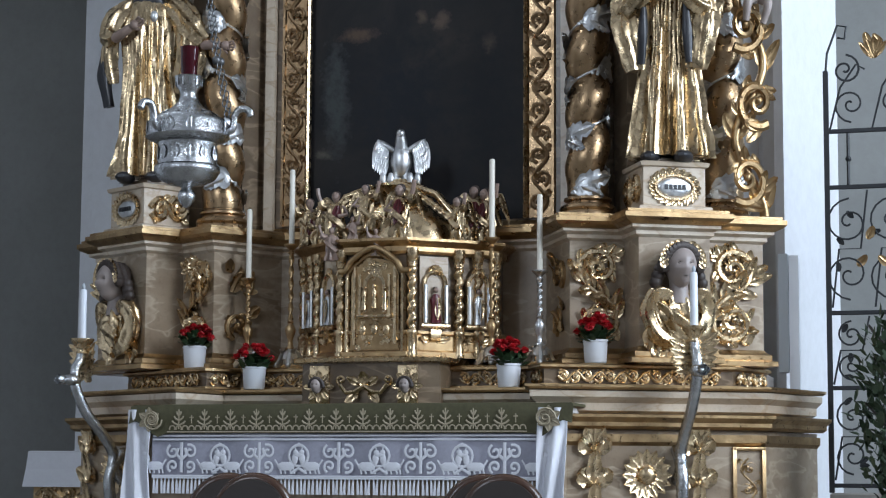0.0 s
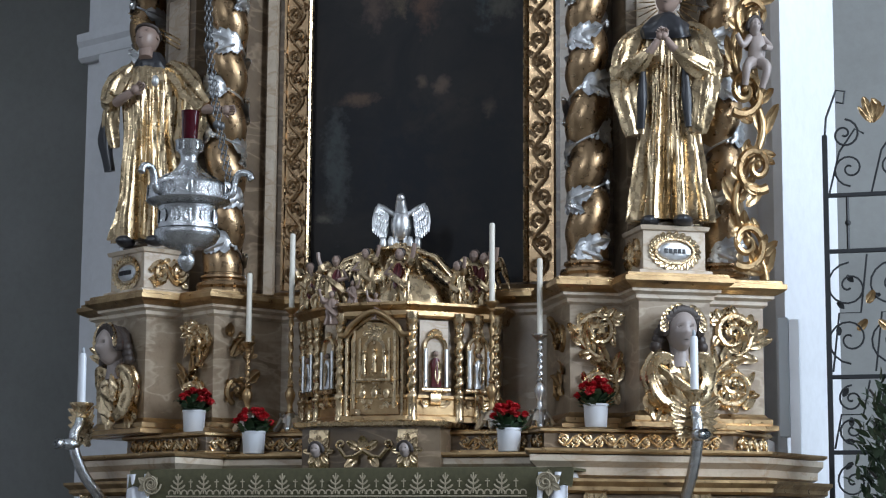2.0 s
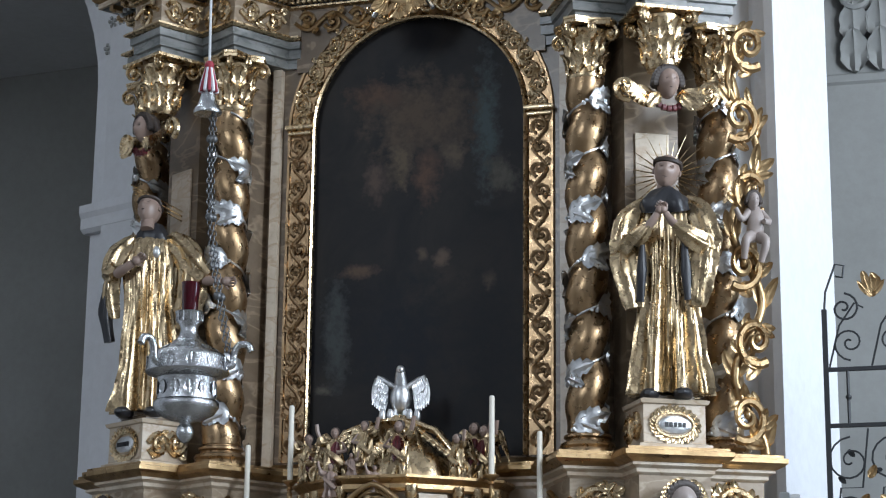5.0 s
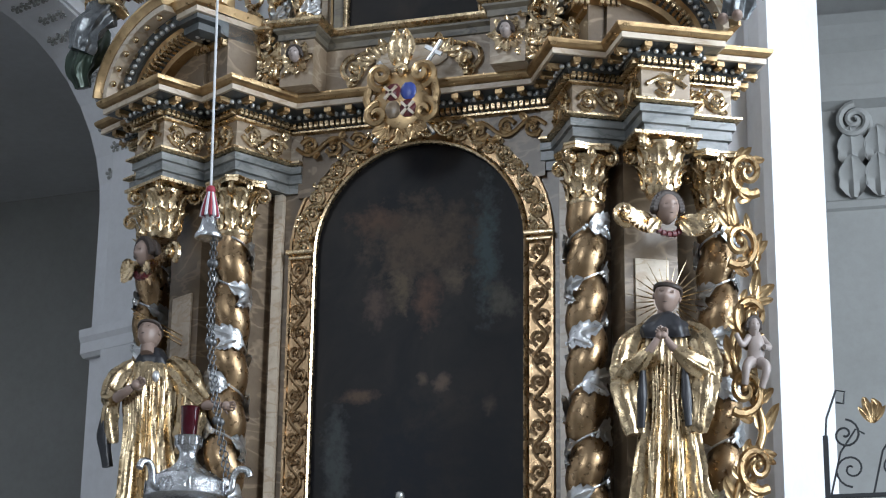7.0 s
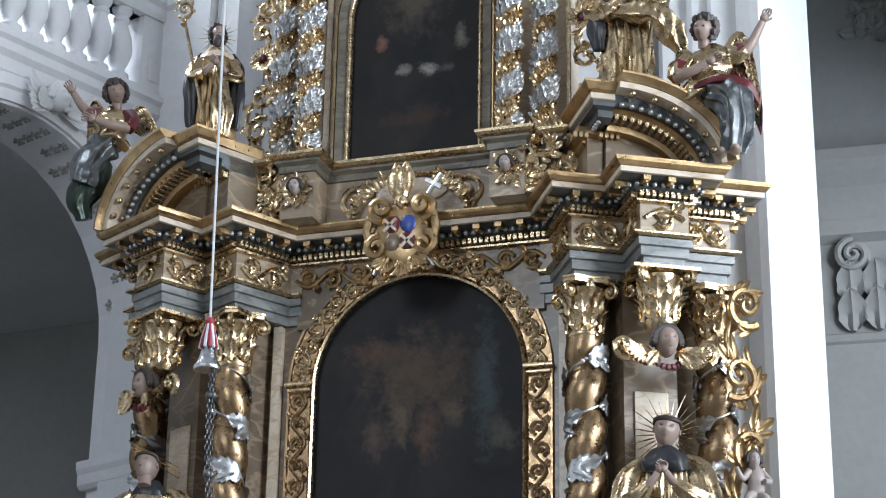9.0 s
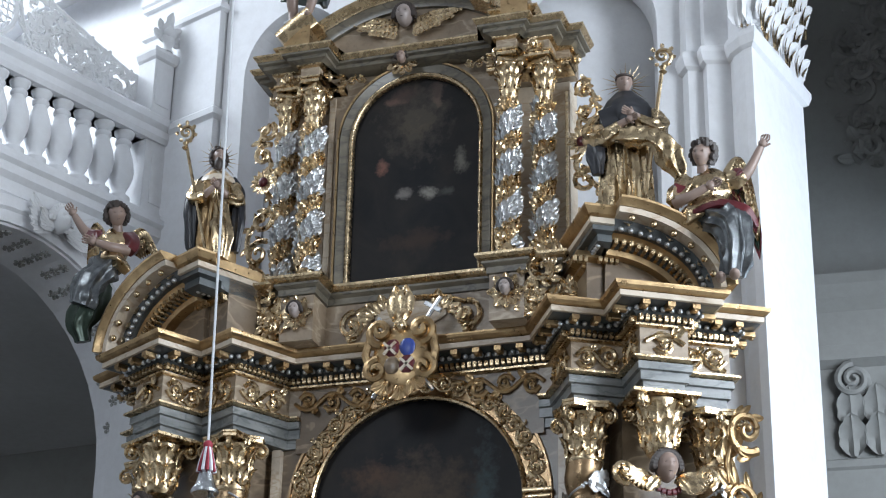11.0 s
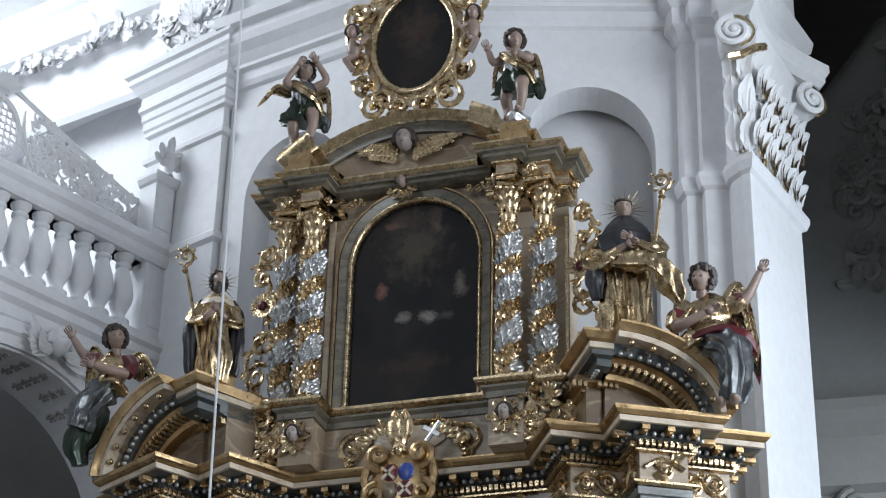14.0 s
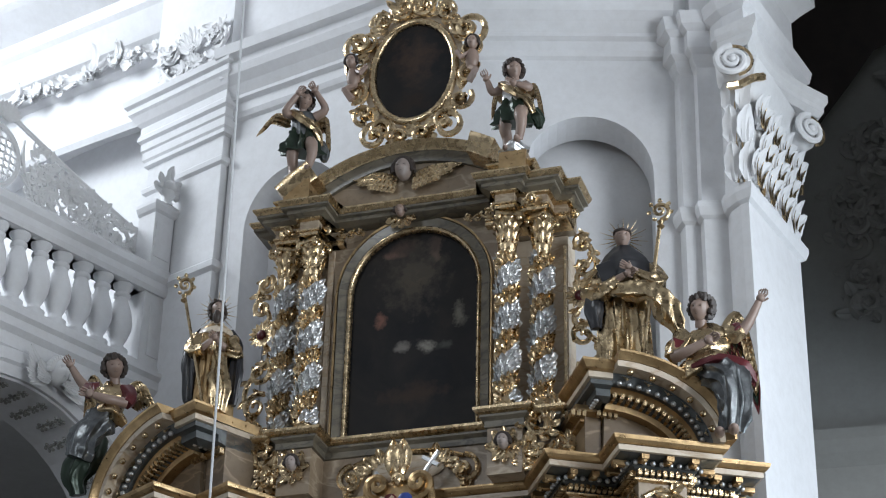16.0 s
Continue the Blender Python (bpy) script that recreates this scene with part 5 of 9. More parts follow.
BL2 = [(0.0, 7.50, 0.06, 0.05, (0.42, 0.36, 0.24)), (0.0, 7.50, 0.13, 0.13, (0.12, 0.09, 0.055)), (0.0, 7.52, 0.27, 0.3, (0.045, 0.038, 0.03)), (0.13, 7.68, 0.05, 0.09, (0.11, 0.08, 0.06)), (-0.16, 7.68, 0.09, 0.04, (0.09, 0.055, 0.045)), (-0.24, 7.2, 0.05, 0.07, (0.12, 0.06, 0.045)), (0.3, 7.18, 0.06, 0.10, (0.13, 0.12, 0.10)),
       (0.08, 6.99, 0.07, 0.055, (0.17, 0.16, 0.14)), (-0.08, 7.0, 0.07, 0.05, (0.12, 0.11, 0.10)), (0.2, 6.98, 0.08, 0.03, (0.05, 0.05, 0.045)), (0.12, 7.72, 0.06, 0.1, (0.05, 0.035, 0.03)), (-0.1, 7.72, 0.12, 0.06, (0.045, 0.03, 0.025)), (0.0, 6.65, 0.25, 0.1, (0.03, 0.02, 0.015))]
bm = B()
vs = [bm.verts.new((x, -0.105, z)) for x, z in picture_loop(0.46, 6.38, 7.39)]
bm.faces.new(vs)
r = bmesh.ops.extrude_face_region(bm, geom=bm.faces[:])
bmesh.ops.translate(bm, vec=(0, 0.03, 0), verts=[v for v in r["geom"] if isinstance(v, bmesh.types.BMVert)])
fr2 = thing("upper_painting", "dark arched oil painting with a glowing dove in a gilt frame", "painting", pose(AX, 0, 0))
part("canvas", bm, canvas("dark_upper_picture", 3, BL2), fr2, "darkened oil canvas")
bm = B()
frame_sweep(bm, 0.425, 6.375, 7.39, [(0, 0), (0.0, 0.02), (0.006, 0.034), (0.014, 0.042), (0.022, 0.044), (0.03, 0.038), (0.035, 0.026), (0.036, 0.0)], y=-0.12)
carve("inner_bead", bm, fr2)
bm = B()
frame_sweep(bm, 0.457, 6.375, 7.39, [(0, 0), (0.0, 0.03), (0.06, 0.045), (0.065, 0.0)], y=-0.12)
part("grey_band", bm, OLIVE, fr2, "grey-brown marbled band", True)
bm = B()
frame_sweep(bm, 0.524, 6.375, 7.39, [(0, 0), (0.0, 0.045), (0.012, 0.05), (0.016, 0.0)], y=-0.12)
carve("outer_bead", bm, fr2, DULL)


def vine_column(m, r, h, label):
    ob = thing("vine_column", label, "column", m, "upper columns")
    bm = B()
    lathe(bm, [(r * 1.35, 0), (r * 1.35, 0.03), (r * 1.1, 0.04), (r * 1.2, 0.055), (r, 0.07), (r, h - 0.02), (r * 1.1, h), (r * 1.1, h + 0.015)], 16)
    part("shaft", bm, GOLD, ob, "gilt shaft", True)
    bm = B()
    gm = B()
    rng = random.Random(5)
    n = 40
    for i in range(n):
        z = 0.075 + (h - 0.14) * i / n
        turn = 360 * (z / 0.30)
        for da in (-75, -40, -5, 30, 65):
            q = pose(0, 0, z, 0, 0, turn + da) @ pose(0, -r * 0.96, 0)
            leaf(bm, rng.uniform(0.065, 0.085), 0.05, q @ T(0, -0.004, 0, 0, 30 + rng.uniform(-30, 30), 0), 0.75, 3, 0, 5, 0.2)
        for da in (150, 190, 230):
            q = pose(0, 0, z, 0, 0, turn + da) @ pose(0, -r * 0.94, 0)
            leaf(gm, rng.uniform(0.06, 0.08), 0.055, q @ T(0, -0.002, 0, 0, -30 + rng.uniform(-30, 30), 0), 0.6, 3, 0, 5, 0.2)
    part("silver_vine", bm, SILVER, ob, "silvered vine leaves", True)
    part("gilt_vine", gm, GOLD, ob, "gilt vine leaves", True)
    bm = B()
    lathe(bm, [(r * 0.95, h + 0.015), (r, h + 0.12), (r * 1.4, h + 0.2)], 14)
    for row in (0, 1):
        for k in range(7):
            leaf(bm, 0.12, 0.075, pose(0, 0, h + 0.02 + 0.07 * row, 0, 0, 51.4 * k + 25 * row) @ T(0, -r * 0.95, 0), 0.85, 3, 0, 5)
    for k in range(4):
        ball(bm, (0, 0, 0), 0.026, pose(0, 0, h + 0.19, 0, 0, 45 + 90 * k) @ pose(0, -r * 1.75, 0))
    box(bm, -r * 1.5, r * 1.5, -r * 1.5, r * 1.5, h + 0.2, h + 0.235, bevel=0.006)
    carve("capital", bm, ob)
    return ob


for s in (-1, 1):
    vine_column(pose(AX + s * 0.665, -0.27, 6.372, 0, 0, 20 * s), 0.056, 1.15, "gilt column wound with silver vine leaves")
    vine_column(pose(AX + s * 0.873, -0.2, 6.372, 0, 0, 70 * s), 0.054, 1.15, "gilt column wound with silver vine leaves, set back")

TOP_R = [(0.60, -0.19), (0.60, -0.38), (0.73, -0.38), (0.73, -0.31), (0.93, -0.31), (0.93, -0.15), (1.02, -0.15), (1.02, 0.02)]
TOP = [(AX - x, y) for x, y in reversed(TOP_R)] + [(AX + 0.01 + x, y) for x, y in TOP_R]
UPPER_R = [(AX + 0.49, -0.19)] + TOP[len(TOP_R):]
UPPER_L = TOP[:len(TOP_R)] + [(AX - 0.49, -0.19)]
for half in (UPPER_L, UPPER_R):
    bm = B()
    mould(bm, half, [(0.0, 7.762), (0.0, 7.785), (0.012, 7.79), (0.012, 7.802)], back=0.2)
    part("architrave", bm, GOLD, up, "gilt architrave")
    bm = B()
    mould(bm, half, [(0.0, 7.866), (0.024, 7.872), (0.024, 7.884)], back=0.2)
    part("fillet", bm, GOLD, up)
    bm = B()
    slab(bm, [(x, y + 0.002) for x, y in half], 7.763, 7.90, [(half[-1][0], 0.1), (half[0][0], 0.1)])
    part("frieze", bm, TAN, up)
bm = B()
mould(bm, TOP, [(0.02, 7.884), (0.07, 7.896), (0.07, 7.920), (0.10, 7.924), (0.10, 7.940)], back=0.25)
part("soffit", bm, OLIVE, up, "grey marbled cornice underside")
bm = B()
mould(bm, TOP, [(0.10, 7.942), (0.11, 7.950), (0.125, 7.968), (0.125, 7.980), (0.1, 7.984)], back=0.35)
slab(bm, TOP, 7.940, 7.980, [(0.9, 0.4), (-0.9, 0.4)])
part("cornice", bm, GOLD, up, "gilt cornice")
for a, b in zip(TOP, TOP[1:]):
    d = Vector(b) - Vector(a)
    ln = d.length
    if ln < 0.16 or ln > 1.5:
        continue
    bm = B()
    q = pose((a[0] + b[0]) / 2, (a[1] + b[1]) / 2, 7.832, 0, 0, math.degrees(math.atan2(d.y, d.x)))
    if ln > 0.8:
        for sx in (-1, 1):
            rinceau(bm, 0.2, 0.06, q @ pose(sx * 0.44, -0.004, 0), False, 90 + sx, 3, 0.1)
    else:
        cherub(bm, q @ pose(0, -0.03, 0), 0.032, 0.07, 0, 0, 0)
    carve("gilt_frieze_ornament", bm, up)

# segmental pediment
ped2 = thing("segmental_pediment", "gilt and marbled segmental pediment with a winged head", "pediment", pose(AX - 0.02, 0, 0))


def arc_mould(bm, pts, prof, y0, y1):
    """Runs (outwards, forwards) along an arc given as xz points; y0 front, y1 back."""
    n = len(pts)
    rings = []
    for i, p in enumerate(pts):
        a, b = Vector(pts[max(0, i - 1)]), Vector(pts[min(n - 1, i + 1)])
        d = (b - a).normalized()
        nn = Vector((-d.y, d.x))
        rings.append([(p[0] + nn.x * o, y0 - f, p[1] + nn.y * o) for o, f in prof] + [(p[0] + nn.x * o, y1, p[1] + nn.y * o) for o, f in (prof[-1], prof[0])])
    quads(bm, rings)


R0 = 1.17
cz = 8.40 - R0
arc = lambda r, a0, a1, n=18: [(r * math.sin(radians(a0 + (a1 - a0) * i / n)), cz + r * math.cos(radians(a0 + (a1 - a0) * i / n))) for i in range(n + 1)]
bm = B()
pts = arc(R0 - 0.02, -38, 38)
quads(bm, [[(x, y, z) for x, z in [(-0.73, 7.975)] + pts + [(0.73, 7.975)]] for y in (-0.19, 0.1)])
part("tympanum", bm, TAN, ped2)
bm = B()
arc_mould(bm, arc(R0 - 0.09, -36, 36), [(0, 0), (0.0, 0.03), (0.05, 0.04), (0.065, 0.06), (0.065, 0.0)], -0.19, 0.1)
part("grey_band", bm, OLIVE, ped2, "grey marbled inner band", True)
bm = B()
arc_mould(bm, arc(R0, -39, 24), [(-0.02, 0.02), (-0.02, 0.06), (0.005, 0.07), (0.02, 0.10), (0.04, 0.11), (0.04, 0.0)], -0.19, 0.15)
for a0, a1, dr, dy in ((-45, -32, 0.02, 0.17), (24, 33, -0.02, 0.17)):
    arc_mould(bm, arc(R0 + dr, a0, a1, 8), [(-0.07, 0.0), (-0.07, 0.05), (-0.03, 0.06), (-0.01, 0.09), (0.03, 0.11), (0.05, 0.11), (0.05, 0.0)], -0.19 - dy, -0.1)
part("arched_cornice", bm, GOLD, ped2, "gilt arched cornice", True)
for x0, x1, h in ((-0.86, -0.60, 8.04), (0.62, 0.86, 8.09)):
    bm = B()
    box(bm, x0, x1, -0.36, -0.05, 7.98, h, bevel=0.01)
    mould(bm, [(x0, -0.1), (x0, -0.36), (x1, -0.36), (x1, -0.1)], [(0.0, h - 0.05), (0.02, h - 0.04), (0.045, h - 0.012), (0.045, h), (0.0, h + 0.003)], back=0.1)
    part("end_block", bm, GOLD, ped2, "gilt block at the pediment end")
bm = B()
cherub(bm, pose(-0.045, -0.25, 8.245), 0.078, 0.0, 1, 0, 2)
for sx in (-1, 1):
    for row, (n, ln) in enumerate(((9, 0.13), (8, 0.10), (6, 0.07))):
        for i in range(n):
            leaf(bm, ln, 0.05, T(-0.045 + sx * (0.07 + 0.026 * i), -0.205 - 0.012 * row, 8.20 - 0.03 * row + 0.03 * math.sin(i * 0.35) + 0.02 * (2 - row), 0, sx * (165 - 9 * i), 0), 0.35, 2, 2, 5)
part("winged_head", bm, [PALE, HAIR, GOLD], ped2, "pale head with spread gilt wings", True)
bm = B()
cherub(bm, pose(-0.05, -0.27, 7.92), 0.045, 0.0, 1, 0, 2)
for k in range(12):
    leaf(bm, 0.09, 0.055, pose(-0.05, -0.235, 7.91) @ T(0, 0, 0, 0, 30 * k, 0) @ pose(0, 0, 0.04), 0.4, 2, 2, 5)
part("head_cartouche", bm, [SKIN, HAIR, GOLD], ped2, "small head in a gilt cartouche", True)

# crowning oval
crown = thing("crowning_oval", "oval dark painting in a gilt scrolled frame", "painting", pose(-0.055, -0.18, 9.06))
bm = B()
vs = [bm.verts.new((0.30 * math.cos(2 * math.pi * i / 40), -0.01, 0.41 * math.sin(2 * math.pi * i / 40))) for i in range(40)]
bm.faces.new(vs)
r = bmesh.ops.extrude_face_region(bm, geom=bm.faces[:])
bmesh.ops.translate(bm, vec=(0, 0.03, 0), verts=[v for v in r["geom"] if isinstance(v, bmesh.types.BMVert)])
part("canvas", bm, canvas("dark_oval_picture", 6, [(0.0, 0.1, 0.2, 0.25, (0.035, 0.022, 0.016)), (0.0, -0.25, 0.15, 0.1, (0.02, 0.014, 0.011))]), crown)
bm = B()
pp = [(0.30 * math.cos(2 * math.pi * i / 40), 0.41 * math.sin(2 * math.pi * i / 40)) for i in range(41)]
tube(bm, [(x, -0.02, z) for x, z in pp], 0.028, 8)
carve("inner_frame", bm, crown)
bm = B()
ring = []
for f, y in ((1.02, 0.0), (1.02, -0.015), (1.22, -0.01), (1.22, 0.03)):
    ring.append([(x * f, y, z * f) for x, z in pp[:-1]])
quads(bm, ring, caps=False)
part("back_board", bm, CREAM, crown, "pale board behind the scrolls", True)
bm = B()
rng = random.Random(3)
for i in range(16):
    a = 2 * math.pi * i / 16 + 0.2
    f = 1.28
    x, z = 0.31 * math.cos(a) * f * 1.05, 0.42 * math.sin(a) * f
    sg = 1 if math.cos(a) > 0 else -1
    tube(bm, spiral(x, z, 0.09, 1.3, a + 1.2, sg if i % 2 else -sg, 18, 0.15, -0.03), lambda s: 0.021 - 0.01 * s, 6)
    for k in range(4):
        aa = a + rng.uniform(-1.3, 1.3)
        leaf(bm, rng.uniform(0.11, 0.18), 0.085, T(x - 0.05 * math.cos(a), -0.02, z - 0.05 * math.sin(a), 0, 90 - math.degrees(aa), 0), 0.6, 3, 0, 6)
    leaf(bm, 0.16, 0.085, T(x * 0.86, -0.03, z * 0.86, 0, 90 - math.degrees(a) + sg * 75, 0), 0.4, 3)
for sg in (-1, 1):
    tube(bm, spiral(sg * 0.26, -0.50, 0.11, 1.3, 1.5, -sg, 18, 0.15, -0.03), 0.022, 6)
    tube(bm, spiral(sg * 0.4, 0.27, 0.13, 1.4, -1.0, sg, 22, 0.15, -0.03), 0.024, 6)
for k in range(7):
    leaf(bm, 0.28, 0.1, T(0, -0.02, 0.44, 0, -54 + 18 * k, 0), 0.6, 3, 0, 7)
carve("scrolled_frame", bm, crown)
bm = B()
for sg in (-1, 1):
    cherub(bm, pose(sg * 0.44, -0.08, 0.12), 0.05, 0.0, 1, 0, 2)
    ball(bm, (sg * 0.43, -0.05, 0.0), (0.05, 0.05, 0.09), ID, 0)
    tube(bm, [(sg * 0.42, -0.06, 0.05), (sg * 0.36, -0.1, 0.0), (sg * 0.33, -0.08, 0.06)], 0.02, 6)
    tube(bm, [(sg * 0.42, -0.05, -0.06), (sg * 0.47, -0.1, -0.12), (sg * 0.42, -0.08, -0.2)], 0.026, 6)
part("frame_putti", bm, [SKIN, HAIR, GOLD], crown, "small carved putti in the frame", True)

# attic ornaments
for s in (-1, 1):
    bm = B()
    q = pose(AX + s * 0.68, -0.355, 6.12)
    for a in (0, 35, -35, 180, 145, -145, 90, -90):
        leaf(bm, 0.13, 0.08, q @ T(0, -0.004, 0, 0, a, 0), 0.4, 3, 2, 6)
    cherub(bm, q @ pose(0, -0.035, 0.02), 0.05, 0.0, 1, 0, 2)
    part("head_relief", bm, [PALE, HAIR, GOLD], up, "pale head on gilt leaves", True)
bm = B()
q = pose(AX, -0.145, 6.11)
for s in (-1, 1):
    tube(bm, spiral(s * 0.37, -0.02, 0.1, 1.4, 1.6, -s, 22, 0.12), 0.018, 6, q)
    tube(bm, [(s * 0.36, 0, 0.07), (s * 0.2, -0.01, 0.12), (0, -0.01, 0.13)], 0.016, 6, q)
    for k in range(7):
        leaf(bm, 0.12, 0.075, q @ T(s * (0.16 + 0.04 * k), -0.01, 0.06 - 0.02 * k, 0, s * (20 + 30 * k), 0), 0.6, 3, 0, 5)
carve("gilt_attic_scroll", bm, up)
bm = B()
ball(bm, (0, 0, 0), (0.24, 0.03, 0.09), q @ pose(0, 0, 0.02), seg=20)
part("white_shield", bm, CREAM, up, "pale oval shield", True)

# coat of arms on the cornice
arms = thing("coat_of_arms", "gilt cartouche with a quartered red and blue shield under a mitre", "cartouche", pose(0.0, -0.34, 5.76))
bm = B()
ball(bm, (0, 0.0, 0), (0.19, 0.05, 0.22), seg=24, rows=12)
for s in (-1, 1):
    tube(bm, spiral(s * 0.13, 0.17, 0.085, 1.4, -1.5, s, 22, 0.12, -0.03), 0.026, 6)
    tube(bm, spiral(s * 0.15, -0.08, 0.08, 1.3, 1.5, -s, 22, 0.12, -0.03), 0.024, 6)
    tube(bm, [(s * 0.2, -0.02, 0.13), (s * 0.225, -0.03, 0.03), (s * 0.2, -0.02, -0.05)], 0.026, 6)
    for k in range(4):
        leaf(bm, 0.12, 0.08, T(s * 0.08, -0.03, -0.15, 0, s * (120 + 20 * k), 0), 0.6, 3)
for k in range(5):
    leaf(bm, 0.13, 0.08, T(0, -0.02, -0.17, 0, 120 + 30 * k, 0), 0.5, 3)
carve("scroll_cartouche", bm, arms, DULL)
for x0, z0, mt in ((-0.05, 0.055, REDP), (0.05, 0.055, BLUEP), (-0.05, -0.055, BROWN), (0.05, -0.055, REDP)):
    bm = B()
    ball(bm, (x0 * 0.95, -0.045, z0), (0.052, 0.016, 0.06), seg=12)
    part("shield_quarter", bm, mt, arms, "enamelled shield quarter", True)
for x0, z0 in ((-0.06, 0.05), (0.05, -0.06)):
    bm = B()
    for a in (45, -45):
        box(bm, -0.008, 0.008, -0.07, -0.055, -0.055, 0.055, pose(x0, 0, z0, 0, a, 0))
    part("saltire", bm, CREAM, arms, "white saltire")
bm = B()
for s in (-1, 1):
    leaf(bm, 0.25, 0.13, T(s * 0.02, -0.04, 0.22, 0, s * 3, 0), 0.1, 1, 0, 9)
cherub(bm, pose(0, -0.04, 0.2), 0.04, 0.0, 0, 0, 0)
carve("mitre", bm, arms)
bm = B()
tube(bm, [(-0.16, 0.0, 0.28), (0.2, 0.0, -0.22)], 0.014, 6)
tube(bm, [(0.24, 0.0, 0.38), (-0.18, 0.0, -0.24)], 0.014, 6)
box(bm, -0.06, 0.06, -0.01, 0.01, -0.012, 0.012, pose(0.19, 0, 0.32, 0, 32, 0))
part("crossed_staff_and_sword", bm, SILVER, arms, "silvered staff and sword", True)

# broken pediments over the statue bays
for s in (1, -1):
    bp = thing("broken_pediment", "gilt and cream quarter-arc broken pediment with dentils", "pediment", pose(0, 0, 0), "broken pediments")
    # local frame: x along the wing away from the axis, y back
    q = pose(*W(1.195, 1.19, s), 5.946, 0, 0, 30 * s) @ Matrix.Diagonal((s, 1, 1, 1))
    arcp = [(-0.30 + 0.64 * math.sin(radians(a)), 0.02 + 0.46 * math.cos(radians(a))) for a in [88 * i / 14 for i in range(15)]][::-1]
    arcp = arcp[::-1]
    bm = B()
    quads(bm, [[(x, y, z) for x, z in [(-0.30, 0.0)] + [(x * 0.92 - 0.01, z * 0.86) for x, z in arcp]] for y in (0.17, 0.45)], M=q)
    box(bm, -0.40 if s > 0 else -0.50, -0.302, 0.2, 0.45, 0.0, 0.40, q)
    part("core", bm, BROWN, bp, "brown marbled core")
    bm = B()
    n = len(arcp)

    def runner(prof, y0, y1, bm):
        rings = []
        for i, p in enumerate(arcp):
            a, b = Vector(arcp[max(0, i - 1)]), Vector(arcp[min(n - 1, i + 1)])
            d = (b - a).normalized()
            nn = Vector((-d.y, d.x))
            rings.append([(p[0] + nn.x * o, y0 - f, p[1] + nn.y * o) for o, f in prof] + [(p[0] + nn.x * o, y1, p[1] + nn.y * o) for o, f in (prof[-1], prof[0])])
        quads(bm, rings, M=q)

    runner([(-0.035, 0.06), (-0.035, 0.155), (0.0, 0.16), (0.0, 0.0)], 0.0, 0.35, bm)
    part("cream_band", bm, CREAM, bp, "cream marbled band", True)
    bm = B()
    runner([(0.002, 0.06), (0.002, 0.165), (0.02, 0.175), (0.04, 0.20), (0.055, 0.20), (0.055, 0.0)], 0.0, 0.35, bm)
    part("gilt_cornice", bm, DULL, bp, "gilt arched cornice", True)
    bm = B()
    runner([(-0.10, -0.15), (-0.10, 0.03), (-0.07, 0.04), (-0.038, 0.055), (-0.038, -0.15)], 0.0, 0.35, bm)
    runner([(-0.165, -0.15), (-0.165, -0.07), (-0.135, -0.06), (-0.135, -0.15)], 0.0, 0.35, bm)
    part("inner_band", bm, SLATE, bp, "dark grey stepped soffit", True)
    bm = B()
    runner([(-0.135, -0.15), (-0.135, -0.03), (-0.115, -0.02), (-0.102, 0.0), (-0.102, -0.15)], 0.0, 0.35, bm)
    runner([(-0.20, -0.15), (-0.20, -0.10), (-0.167, -0.09), (-0.167, -0.15)], 0.0, 0.35, bm)
    part("gilt_step", bm, DULL, bp, "gilt stepped arc", True)
    on_arc = lambda a, d, y: q @ pose(-0.30 + (0.64 - d) * math.sin(a), y, 0.02 + (0.46 - d) * math.cos(a), 0, math.degrees(math.atan2(0.46 * math.sin(a), 0.64 * math.cos(a))), 0)
    bm = B()
    box(bm, -0.011, 0.011, -0.03, 0.06, -0.018, 0.018, ID, 0, 0.003)
    pieces("dentil", bm, GOLD, [on_arc(radians(3 + 5.6 * i), 0.152, 0.03) for i in range(15)], bp)
    bm = B()
    ball(bm, (0, 0, 0), 0.017, seg=8, rows=6)
    pieces("bead", bm, SILVER, [on_arc(radians(4 + 6.4 * i), 0.10, -0.055) for i in range(13)], bp, True)
    bm = B()
    leaf(bm, 0.09, 0.06, T(0, -0.01, -0.02, -60, 0, 0), 0.8, 3, 0, 5)
    leaf(bm, 0.07, 0.05, T(0, 0.05, -0.02, -80, 0, 0), 0.6, 3, 0, 5)
    ball(bm, (0, -0.06, 0.0), (0.022, 0.02, 0.02))
    pieces("modillion", bm, GOLD, [on_arc(radians(8 + 13.5 * i), 0.055, -0.07) for i in range(6)], bp, True)
    # the cornice breaks back at its high end
    back = [(-0.33, 0.45), (-0.33, 0.06), (-0.302, 0.06)] if s > 0 else [(-0.50, 0.2), (-0.40, 0.2), (-0.40, 0.06), (-0.302, 0.06)]
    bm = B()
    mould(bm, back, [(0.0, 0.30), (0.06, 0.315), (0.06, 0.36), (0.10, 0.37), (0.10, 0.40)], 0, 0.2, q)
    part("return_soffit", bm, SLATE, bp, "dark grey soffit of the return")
    bm = B()
    mould(bm, back, [(0.105, 0.402), (0.12, 0.405), (0.12, 0.44)], 0, 0.25, q)
    part("return_band", bm, CREAM, bp, "cream band of the return")
    bm = B()
    mould(bm, back, [(0.122, 0.442), (0.14, 0.455), (0.165, 0.49), (0.165, 0.505), (0.0, 0.51)], 0, 0.25, q)
    part("return_cornice", bm, DULL, bp, "gilt cornice of the return")
    bm = B()
    box(bm, -0.011, 0.011, -0.02, 0.02, -0.02, 0.02, ID, 0, 0.003)
